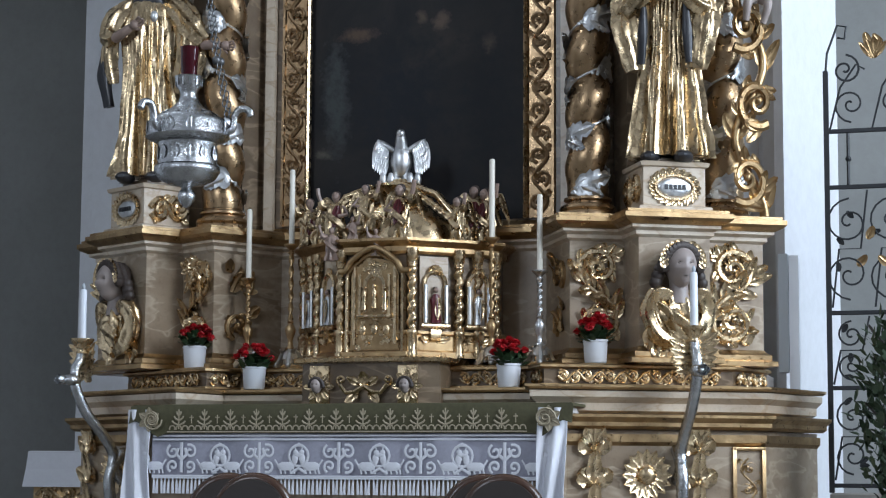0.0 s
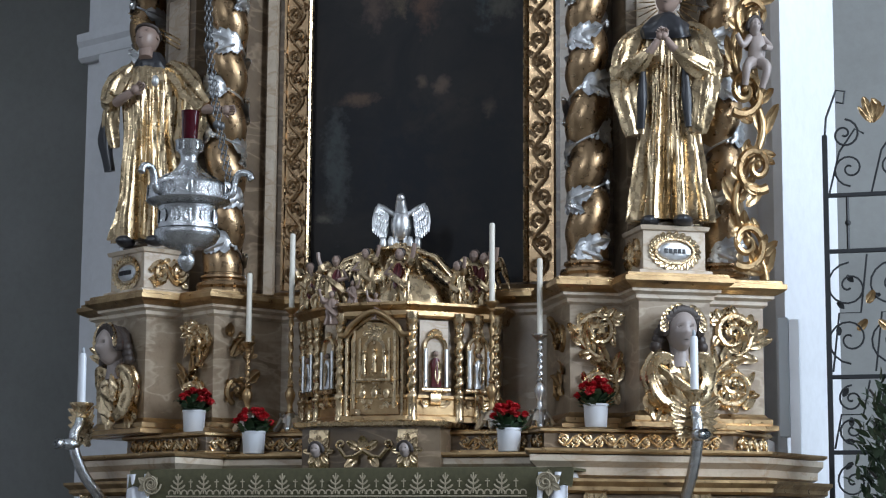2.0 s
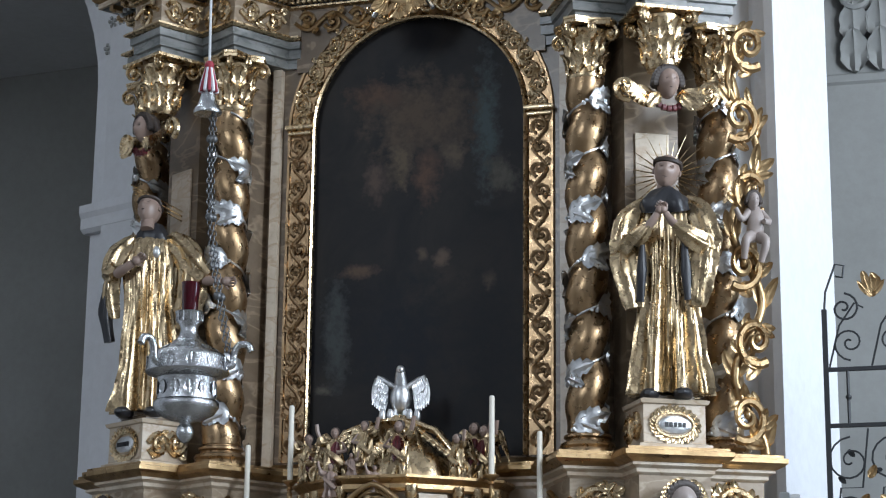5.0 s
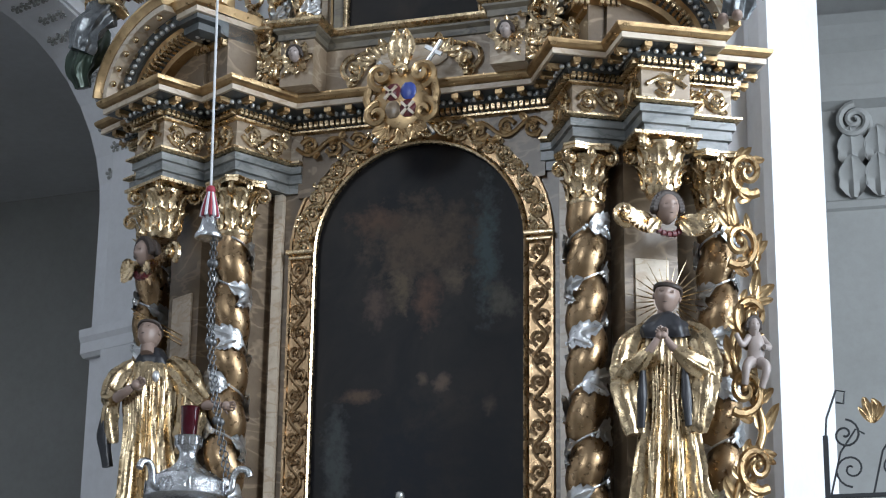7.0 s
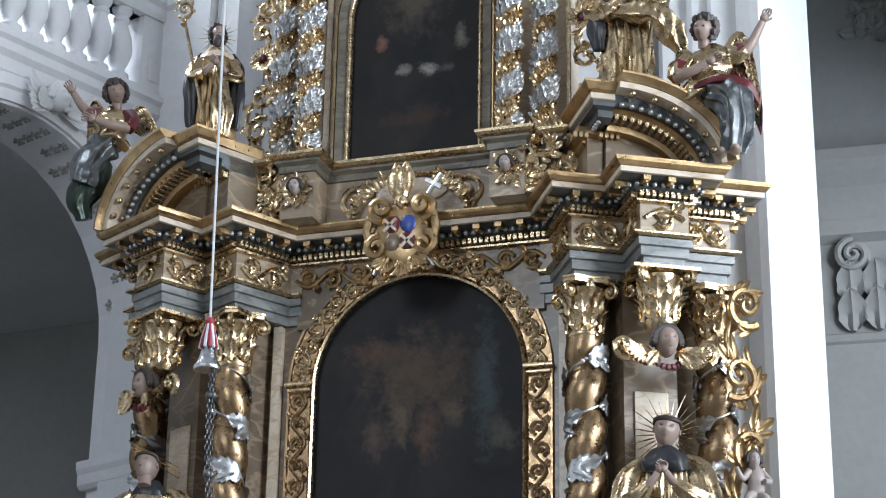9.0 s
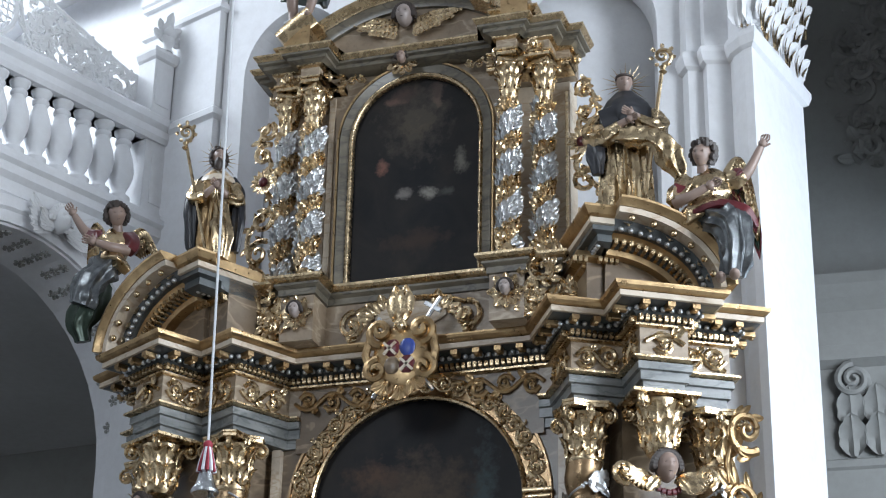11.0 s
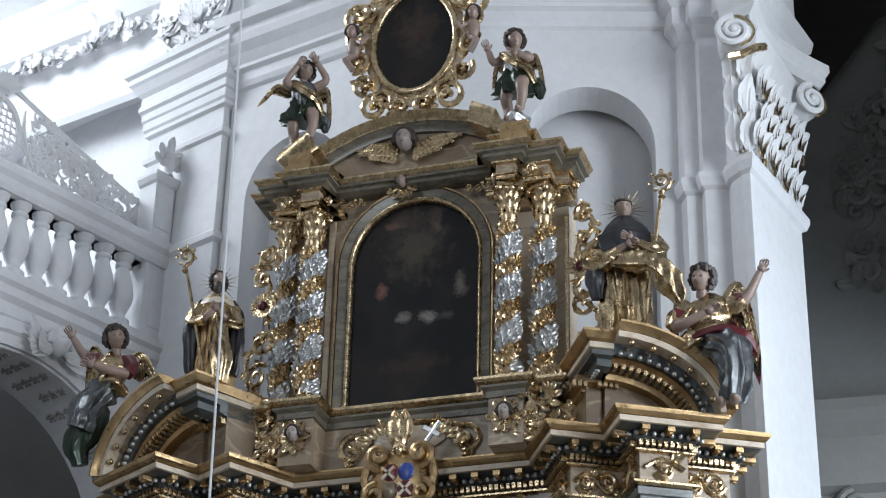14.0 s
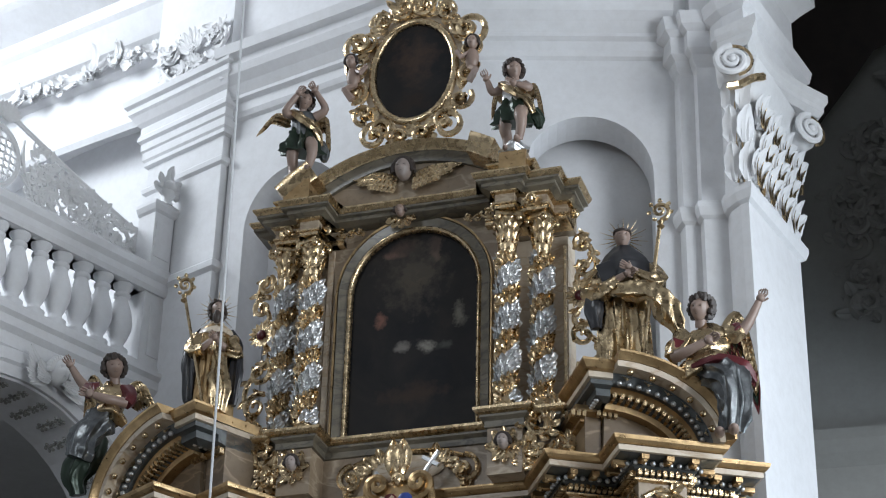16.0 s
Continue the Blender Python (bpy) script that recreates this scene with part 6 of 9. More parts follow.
    pieces("return_dentil", bm, GOLD, [q @ pose(-0.48 + 0.034 * i, 0.185, 0.27) for i in range(3)] + [q @ pose(-0.33 + 0.034 * i, 0.16, 0.27) for i in range(4)], bp)
    bm = B()
    ball(bm, (0, 0, 0), 0.017, seg=8, rows=6)
    pieces("return_bead", bm, SILVER, [q @ pose(-0.37, 0.06 + 0.04 * i, 0.31) for i in range(4)], bp, True)
    # lower return on the inner side
    bm = B()
    mould(bm, [W(0.80, 0.55, s), W(0.80, 0.95, s), W(0.97, 0.95, s)] if s > 0 else [W(0.97, 0.95, s), W(0.80, 0.95, s), W(0.80, 0.55, s)], [(0, 5.95), (0, 6.16), (0.03, 6.18), (0.03, 6.2), (0.07, 6.23), (0.07, 6.27), (0.0, 6.28)], back=0.12)
    part("inner_return", bm, DULL, bp, "gilt inner return")
    # carved bracket beside the attic
    sc = thing("scroll_bracket", "gilt openwork acanthus bracket beside the attic", "ornament", pose(AX + s * 0.98, -0.26, 6.2, 0, 0, 12 * s), "attic brackets")
    bm = B()
    rng = random.Random(13)
    for cx, cz_, r_, w_ in ((-0.08, 0.06, 0.13, 1), (0.14, -0.06, 0.1, -1), (-0.14, -0.13, 0.085, -1)):
        sp_ = spiral(s * cx, cz_, r_, 1.5, 0.4, w_ * s, 26, 0.1, -0.03)
        tube(bm, sp_, lambda t: 0.02 - 0.009 * t, 6)
        sprout(bm, sp_[:-5], ID, 0.12, 0.065, rng, 2, 42, 0.45)
    sw = [tuple(p) for p in smooth_line([(s * -0.2, 0, -0.22), (s * -0.02, -0.02, -0.12), (s * 0.16, -0.02, -0.02), (s * 0.32, 0, -0.2)], 6)]
    tube(bm, sw, lambda t: 0.022 - 0.012 * t, 6)
    sprout(bm, sw, ID, 0.12, 0.06, rng, 2, 38, 0.2)
    carve("acanthus", bm, sc, GOLD)
    # tall openwork wing beside the upper columns
    ow = thing("openwork_wing", "gilt openwork scroll wing with a red rosette beside the upper columns", "ornament", pose(AX + s * 1.08, -0.02, 7.03, 0, 0, 10 * s), "openwork wings")
    bm = B()
    stem = [tuple(p) for p in smooth_line([(s * 0.0, 0, 0.66), (s * 0.08, 0, 0.52), (s * -0.02, 0, 0.36), (s * 0.02, 0, 0.2), (s * -0.04, 0, 0.04), (s * 0.12, 0, -0.14), (s * 0.1, 0, -0.34), (s * -0.03, 0, -0.5), (s * 0.08, 0, -0.68)], 6)]
    tube(bm, stem, 0.019, 7)
    sprout(bm, stem, ID, 0.085, 0.04, rng, 4, 36, 0.0)
    for x, z, r, w in ((0.02, 0.6, 0.07, 1), (0.03, 0.43, 0.085, -1), (0.02, -0.06, 0.09, 1), (0.03, -0.3, 0.1, -1), (0.04, -0.55, 0.1, 1)):
        sp_ = spiral(s * x, z, r, 1.4, 1.0, w * s, 22, 0.12, 0.0)
        tube(bm, sp_, lambda t: 0.02 - 0.008 * t, 6)
        sprout(bm, sp_[:14], ID, 0.06, 0.03, rng, 5, 30, 0.3)
    tube(bm, [(s * -0.1, 0.02, 0.6), (s * -0.1, 0.02, 0.0), (s * -0.1, 0.02, -0.62)], 0.012, 5)
    carve("scrollwork", bm, ow, GOLD)
    bm = B()
    for k in range(14):
        leaf(bm, 0.075, 0.034, T(0, -0.045, 0.2, 0, 25.7 * k, 0) @ pose(0, 0, 0.025), 0.3, 1, 1, 4)
    ball(bm, (0, -0.05, 0.2), (0.036, 0.022, 0.036), ID, 0)
    part("rosette", bm, [REDP, GOLD], ow, "red rosette with gilt petals", True)
    # large openwork wing beside the main columns
    if s < 0:
        continue
    bw = thing("side_openwork", "tall gilt openwork acanthus wing at the altar side", "ornament", pose(1.985, -0.08, 2.85, 0, 0, 25) @ Matrix.Diagonal((0.82, 1, 1, 1)))
    bm = B()
    rng = random.Random(17)
    stem = [(0.10 * math.cos(2 * math.pi * z / 0.86), 0, z) for z in [2.35 * k / 60 for k in range(61)]]
    tube(bm, stem, lambda t: 0.034 - 0.01 * t, 8)
    sprout(bm, stem, ID, 0.20, 0.085, rng, 5, 24, 0.1)
    for k in range(6):
        z = 0.2 + 0.43 * k
        sg = 1 if k % 2 else -1
        sp_ = spiral(sg * 0.035, z, 0.14, 1.7, -math.pi / 2 + sg * 0.6, -sg, 34, 0.08, -0.03)
        tube(bm, sp_, lambda t: 0.03 - 0.014 * t, 7)
        sprout(bm, sp_[:16], ID, 0.15, 0.07, rng, 4, 20, 0.3)
        ball(bm, sp_[-1], 0.026, ID, 0, 8, 6)
    carve("acanthus", bm, bw, DULL)
    bm = B()
    cherub(bm, pose(s * 0.03, -0.08, 1.42), 0.055, 0.0, 1, 0, 0)
    cloth(bm, ID, [(0.04, -0.05, 1.38), (0.05, -0.07, 1.31), (0.04, -0.06, 1.22)], [0.045, 0.06, 0.055], 0, 3, 0.03, 0.05, 2, 0.8, 24)
    tube(bm, smooth_line([(0.06, -0.07, 1.22), (0.09, -0.14, 1.17), (0.06, -0.12, 1.06)]), lambda t: 0.04 - 0.018 * t, 8)
    tube(bm, smooth_line([(0.02, -0.07, 1.22), (-0.04, -0.12, 1.18), (-0.05, -0.1, 1.08)]), lambda t: 0.04 - 0.018 * t, 8)
    tube(bm, smooth_line([(0.0, -0.07, 1.36), (-0.06, -0.1, 1.31), (-0.1, -0.1, 1.37)]), lambda t: 0.024 - 0.008 * t, 8)
    tube(bm, smooth_line([(0.09, -0.06, 1.36), (0.13, -0.1, 1.3), (0.08, -0.14, 1.29)]), lambda t: 0.024 - 0.008 * t, 8)
    part("putto", bm, [PALE, HAIR], bw, "small carved putto", True)


# ---------------------------------------------------------------- carved figures (each one plain mesh)
FIG = [ROBEG, SKIN, HAIR, BLACK, DULL, REDP, STEEL, SILVER, GREENP, CREAM]


def robe(bm, M, z0, z1, shape, folds, seed, mi=0, amp=0.12, seg=72, rows=26, lean=(0, 0)):
    """A hanging garment: shape gives half width and half depth at 0..1 from hem to neck."""
    rng = random.Random(seed)
    ph = [rng.uniform(0, 6.3) for _ in range(5)]
    rings = []
    for i in range(rows + 1):
        s = i / rows
        a, b = shape(s)
        k = amp * (1 - 0.75 * s) * min(1, (1 - s) * 6)
        ring = []
        for j in range(seg):
            t = 2 * math.pi * j / seg
            f = 1 - 2.2 * abs(math.sin(folds * t / 2 + ph[0] + 0.9 * math.sin(2.2 * s + ph[1] + t))) ** 0.8
            f = 0.7 * f + 0.4 * math.sin(folds * 1.31 * t + ph[2] - 2.0 * s)
            w = Vector((3.4 * math.cos(t) + seed, 2.6 * math.sin(t), 1.3 * s + 0.37 * seed))
            f += 0.9 * (0.45 - abs(2.2 * noise.noise(w))) + 0.35 * noise.noise(w * 3.1)
            r = 1 + k * f
            ring.append((a * r * math.cos(t) + lean[0] * s, b * r * math.sin(t) + lean[1] * s, z0 + (z1 - z0) * s))
        rings.append(ring)
    quads(bm, rings, mi, M=M)


def lerp_shape(rows):
    def f(s):
        for (s0, a0, b0), (s1, a1, b1) in zip(rows, rows[1:]):
            if s <= s1:
                t = (s - s0) / (s1 - s0)
                t = t * t * (3 - 2 * t)
                return a0 + (a1 - a0) * t, b0 + (b1 - b0) * t
        return rows[-1][1:]
    return f


def sleeve(bm, M, pts, r0, r1, mi=0, hand=1, drop=0.0, mh=0.05):
    """An arm in a widening sleeve; drop hangs a fold of cloth from the wrist."""
    tube(bm, pts, lambda s: r0 + (r1 - r0) * s, 10, M, mi)
    a, b = Vector(pts[-2]), Vector(pts[-1])
    d = (b - a).normalized()
    tube(bm, [b - d * 0.01, b + d * mh * 0.9], r0 * 0.55, 7, M, hand)
    ball(bm, b + d * mh * 1.5, (mh * 0.55, mh * 0.5, mh * 0.75), M, hand, 7, 5)
    for k in (-1, 0, 1):
        tube(bm, [b + d * mh * 1.6 + Vector((k * mh * 0.25, 0, 0)), b + d * mh * 2.6 + Vector((k * mh * 0.3, 0, mh * 0.3))], mh * 0.13, 5, M, hand)
    if drop:
        rings = []
        for i in range(8):
            s = i / 7
            w = r1 * (1.0 - 0.35 * s)
            rings.append([(b.x + w * math.cos(t) * (1 + 0.15 * math.sin(5 * t)), b.y + 0.6 * w * math.sin(t), b.z - drop * s) for t in [2 * math.pi * j / 14 for j in range(14)]])
        quads(bm, rings, mi, M=M)


def drape(bm, M, pts, r0, r1, folds, mi=0, amp=0.16, flat=0.8, seg=60, seed=1):
    """A pleated sleeve or hanging cloth along pts."""
    rng = random.Random(seed)
    ph = rng.uniform(0, 6)
    pts = [Vector(p) for p in pts]
    fine = []
    for i in range(len(pts) - 1):
        for j in range(5):
            fine.append(pts[i].lerp(pts[i + 1], j / 5))
    fine.append(pts[-1])
    n = len(fine)
    rings = []
    for i, p in enumerate(fine):
        s = i / (n - 1)
        r = r0 + (r1 - r0) * math.sin(s * math.pi / 2)
        k = amp * min(1, s * 3 + 0.2)
        ring = []
        for j in range(seg):
            t = 2 * math.pi * j / seg
            q = r * (1 + k * (1 - 2 * abs(math.sin(folds * t / 2 + ph + 0.8 * s))))
            ring.append((p.x + q * math.cos(t), p.y + flat * q * math.sin(t), p.z))
        rings.append(ring)
    quads(bm, rings, mi, M=M)


def head(bm, M, c, r, tilt=(0, 0, 0), bald=False, hood=None, hair=2):
    Q = M @ pose(*c, *tilt)
    face(bm, Q, r, 1, hair)
    for sx in (-1, 1):
        ball(bm, (sx * r * 0.76, 0, -r * 0.05), (r * 0.1, r * 0.18, r * 0.22), Q, 1, 6, 4)
    if bald:
        tube(bm, [(r * 0.74 * math.cos(6.2832 * i / 20), r * 0.84 * math.sin(6.2832 * i / 20), r * (0.5 if math.sin(6.2832 * i / 20) < -0.2 else 0.32)) for i in range(21)], r * 0.15, 7, Q, hair)
    else:
        # loose curls over crown, temples and nape
        rng = random.Random(int(c[0] * 1000) + 7)
        for i in range(90):
            z = 1 - 1.75 * i / 89
            a = 2.4 * i
            x, y = math.sqrt(1 - z * z) * math.cos(a), math.sqrt(1 - z * z) * math.sin(a)
            if y < -0.25 and z < 0.55:
                continue
            k = rng.uniform(0.2, 0.34)
            ball(bm, (x * r * 0.98, y * r * 0.98 + 0.08 * r, z * r * 1.0 + 0.08 * r), (r * k, r * k, r * k * 1.1), Q, hair, 6, 4)
    tube(bm, [(0, r * 0.1, -r * 0.7), (0, r * 0.2, -r * 1.5)], r * 0.45, 9, Q, 1)


def halo(bm, M, c, r, n=24, mi=0):
    for i in range(n):
        a = 360 * i / n
        ln = r * (1.0 if i % 2 == 0 else 0.78)
        tube(bm, [(0, 0, r * 0.3), (0, 0, ln)], lambda s: 0.0042 * (1.2 - s), 4, M @ pose(*c) @ pose(0, 0, 0, 0, a, 0), mi)


def crozier(bm, M, foot, topp, r=0.012):
    f, t = Vector(foot), Vector(topp)
    tube(bm, [f, t], r, 7, M, 0)
    lathe(bm, [(0.012, -0.06), (0.026, -0.045), (0.014, -0.03), (0.024, -0.01), (0.012, 0.0)], 10, M @ pose(*t), 0)
    q = M @ pose(*(t + Vector((0, 0, 0.065))))
    tube(bm, spiral(0, 0, 0.062, 1.7, -1.57, 1, 30, 0.1), lambda u: 0.015 - 0.006 * u, 7, q, 0)
    for k in range(7):
        leaf(bm, 0.035, 0.03, q @ T(0, -0.002, 0, 0, -150 + 50 * k, 0) @ pose(0, 0, 0.055), 0.7, 2, 0, 4)


def arm(bm, M, pts, r0, r1, mi=1):
    """A bare forearm with an open hand."""
    fine = smooth_line(pts, 4)
    tube(bm, fine, lambda u: r0 + (r1 - r0) * u, 10, M, mi)
    b = fine[-1]
    d = (b - fine[-2]).normalized()
    side = d.cross(Vector((0, 1, 0))).normalized()
    ball(bm, b + d * r1 * 1.1, r1 * 1.25, M, mi, 8, 6)
    for k in range(4):
        e = b + d * r1 * 1.9 + side * r1 * (k - 1.5) * 0.55
        tube(bm, [e, e + d * r1 * 1.1 + side * r1 * (k - 1.5) * 0.2, e + d * r1 * (2.2 - 0.25 * abs(k - 1.4)) + Vector((0, -r1 * 0.8, -r1 * 0.2 * k))], lambda u: r1 * (0.34 - 0.1 * u), 6, M, mi)
    tube(bm, [b + d * r1 * 0.7 - side * r1, b + d * r1 * 1.9 - side * r1 * 1.9], r1 * 0.3, 6, M, mi)


def wing(bm, M, root, top, tip, size, mis=(0, 8, 5)):
    """One wing: a curved shoulder from root over top, with three rows of feathers towards tip."""
    edge = smooth_line([root, top, (Vector(top) * 0.4 + Vector(tip) * 0.6)], 7)
    n = len(edge)
    tube(bm, edge, lambda u: size * (0.075 - 0.04 * u), 8, M, 0)
    way = (Vector(tip) - Vector(top))
    base = math.degrees(math.atan2(way.x, way.z))
    for row, (ln, wd, dy) in enumerate(((0.62, 0.13, 0.0), (0.42, 0.125, -0.012), (0.22, 0.12, -0.024))):
        for i in range(0, n):
            u = i / (n - 1)
            e = edge[i]
            leaf(bm, size * ln * (0.75 + 0.45 * u), size * wd, M @ T(e.x, e.y + dy, e.z, 0, base + (0.5 - u) * (16 if way.x < 0 else -16), 0), 0.12, 1, mis[(i + row) % len(mis)] if row < 2 else 0, 6)


def wings(bm, M, c, size, spread, mi=0, tilt=0.0):
    """A pair of half-folded wings."""
    for sx in (-1, 1):
        wing(bm, M, (c[0] + sx * 0.1 * size, c[1], c[2] + 0.1 * size), (c[0] + sx * 0.5 * size, c[1] + 0.02, c[2] + 0.5 * size), (c[0] + sx * 0.95 * size, c[1] + 0.02, c[2] - 0.5 * size), size, (0, mi, 0))


# saint with folded hands (right bay)
bm = B()
ROB = lerp_shape([(0, 0.215, 0.16), (0.25, 0.185, 0.15), (0.6, 0.145, 0.135), (0.82, 0.16, 0.13), (0.93, 0.145, 0.11), (1, 0.075, 0.075)])
robe(bm, ID, 0.03, 1.16, ROB, 20, 3, 0, 0.19, 220, 30)
for sx in (-1, 1):
    ball(bm, (sx * 0.09, -0.12, 0.02), (0.055, 0.1, 0.035), ID, 3)
    cloth(bm, ID, [(sx * 0.10, -0.01, 1.12), (sx * 0.185, -0.03, 1.04), (sx * 0.225, -0.06, 0.90), (sx * 0.225, -0.09, 0.80)], [0.05, 0.075, 0.085, 0.08], 0, 7, 0.13, 0.14, 4 + sx, 0.85, 72)
    cloth(bm, ID, [(sx * 0.22, -0.09, 0.84), (sx * 0.15, -0.17, 0.88), (sx * 0.07, -0.205, 0.95)], [0.075, 0.06, 0.034], 0, 6, 0.13, 0.14, 8 + sx, 0.85, 60)
    cloth(bm, ID, [(sx * 0.215, -0.09, 0.86), (sx * 0.205, -0.12, 0.74), (sx * 0.185, -0.13, 0.62), (sx * 0.165, -0.13, 0.50)], [0.08, 0.085, 0.075, 0.05], 0, 7, 0.16, 0.16, 14 + sx, 0.62, 72)
    cloth(bm, ID, [(sx * 0.115, -0.17, 0.86), (sx * 0.12, -0.175, 0.7), (sx * 0.13, -0.16, 0.53)], [0.014, 0.03, 0.022], 3, 3, 0.1, 0.1, 18 + sx, 0.8, 20)
    arm(bm, ID, [(sx * 0.08, -0.205, 0.94), (sx * 0.05, -0.215, 0.97), (sx * 0.022, -0.22, 1.01)], 0.026, 0.019)
cloth(bm, ID, [(0, -0.01, 1.08), (0, -0.02, 1.11), (0, -0.015, 1.145), (0, 0, 1.165)], [0.165, 0.155, 0.12, 0.07], 3, 5, 0.06, 0.14, 22, 0.8, 60)
head(bm, ID, (0.01, -0.04, 1.295), 0.096, (-2, 10, 4), bald=True)
halo(bm, ID, (0, 0.06, 1.30), 0.26, 28)
ob = part("saint_statue", bm, FIG, smooth=True)
ob.matrix_basis = wing_pose(1.215, 1.06, 3.125, 1, 0, 0, -26)
tagged(ob, "gilded monk statue with folded hands and black cowl on a pedestal", "statue")
# saint with outstretched arm (left bay)
bm = B()
robe(bm, ID, 0.03, 1.14, lerp_shape([(0, 0.225, 0.15), (0.3, 0.185, 0.14), (0.6, 0.155, 0.13), (0.82, 0.165, 0.125), (0.93, 0.14, 0.105), (1, 0.07, 0.07)]), 20, 8, 0, 0.19, 220, 30, (-0.02, 0))
for sx in (-1, 1):
    ball(bm, (sx * 0.09 - 0.03, -0.1, 0.02), (0.055, 0.1, 0.035), ID, 3)
cloth(bm, ID, [(0.09, -0.01, 1.10), (0.18, -0.03, 1.02), (0.26, -0.07, 0.90), (0.35, -0.11, 0.81)], [0.05, 0.08, 0.085, 0.055], 0, 8, 0.15, 0.14, 3, 0.8, 80)
cloth(bm, ID, [(0.27, -0.07, 0.90), (0.26, -0.07, 0.76), (0.23, -0.06, 0.62), (0.2, -0.05, 0.52)], [0.08, 0.09, 0.075, 0.04], 0, 7, 0.16, 0.16, 6, 0.6, 72)
arm(bm, ID, [(0.34, -0.11, 0.81), (0.41, -0.13, 0.80), (0.46, -0.14, 0.795)], 0.032, 0.024)
cloth(bm, ID, [(-0.11, -0.01, 1.09), (-0.2, -0.04, 1.0), (-0.245, -0.08, 0.89), (-0.2, -0.12, 0.85)], [0.05, 0.068, 0.07, 0.05], 0, 6, 0.14, 0.14, 5, 0.85, 64)
arm(bm, ID, [(-0.2, -0.12, 0.86), (-0.13, -0.165, 0.885), (-0.085, -0.175, 0.91)], 0.032, 0.024)
cloth(bm, ID, [(-0.235, -0.06, 0.9), (-0.25, -0.05, 0.76), (-0.235, -0.03, 0.6)], [0.045, 0.055, 0.04], 0, 5, 0.15, 0.16, 7, 0.7, 48)
cloth(bm, ID, [(-0.265, -0.04, 0.82), (-0.285, -0.03, 0.66), (-0.255, -0.02, 0.46)], [0.03, 0.042, 0.03], 3, 4, 0.12, 0.12, 9, 0.8, 30)
cloth(bm, ID, [(-0.02, -0.01, 1.08), (-0.02, -0.02, 1.12), (-0.02, -0.02, 1.18)], [0.115, 0.10, 0.06], 3, 5, 0.05, 0.12, 24, 0.78, 60)
head(bm, ID, (-0.035, -0.05, 1.265), 0.092, (-26, -6, -12), bald=True)
for k in range(3):
    tube(bm, [(-0.18 + 0.012 * k, 0.02, 1.45 - 0.03 * k), (0.15, 0.02, 1.27 - 0.03 * k)], 0.005, 4, ID, 0)
ball(bm, (0.05, -0.15, 0.98), (0.024, 0.018, 0.036), ID, 7)
ob = part("saint_statue", bm, FIG, smooth=True)
ob.matrix_basis = wing_pose(1.19, 1.06, 3.145, -1, 0, 0, 40)
tagged(ob, "gilded monk statue looking up with one arm stretched out", "statue")
# statue pedestals
for s in (1, -1):
    sp = thing("statue_pedestal", "cream pedestal with a silver name plate in a gilt wreath", "pedestal", wing_pose(1.19, 1.04, 2.848, s), "statue pedestals")
    bm = B()
    box(bm, -0.175, 0.175, -0.17, 0.15, 0.0, 0.24, bevel=0.004)
    part("block", bm, CREAM, sp)
    bm = B()
    mould(bm, [(-0.175, 0.15), (-0.175, -0.17), (0.175, -0.17), (0.175, 0.15)], [(0, 0.235), (0.015, 0.24), (0.022, 0.26), (0.0, 0.268)], back=0.15)
    mould(bm, [(-0.175, 0.15), (-0.175, -0.17), (0.175, -0.17), (0.175, 0.15)], [(0.03, 0.0), (0.03, 0.018), (0.0, 0.028)], back=0.1)
    box(bm, -0.17, 0.17, -0.165, 0.15, 0.236, 0.266)
    part("moulding", bm, CREAM, sp)
    bm = B()
    box(bm, -0.13, 0.13, -0.12, 0.12, 0.266, 0.30, bevel=0.01)
    part("plinth", bm, BROWN, sp, "brown plinth under the statue")
    bm = B()
    ball(bm, (0, -0.175, 0.125), (0.095, 0.012, 0.05), seg=20)
    part("plate", bm, SILVER, sp, "silvered name plate", True)
    bm = B()
    for i in range(5):
        box(bm, -0.06 + 0.025 * i, -0.042 + 0.025 * i, -0.191, -0.186, 0.112, 0.138)
    part("plate_lettering", bm, BLACK, sp, "dark writing too small to read")
    bm = B()
    for i in range(22):
        a = 2 * math.pi * i / 22
        leaf(bm, 0.055, 0.035, T(0.11 * math.cos(a), -0.172, 0.125 + 0.07 * math.sin(a), 0, 90 - math.degrees(a) + 50, 0), 0.5, 2, 0, 4)
    tube(bm, [(0.108 * math.cos(2 * math.pi * i / 24), -0.175, 0.125 + 0.066 * math.sin(2 * math.pi * i / 24)) for i in range(25)], 0.009, 5)
    carve("wreath", bm, sp)
    bm = B()
    rinceau(bm, 0.26, 0.17, pose(s * -0.176, -0.0, 0.125, 0, 0, -90 * s), False, 80, 2, 0.1)
    carve("side_scroll", bm, sp)

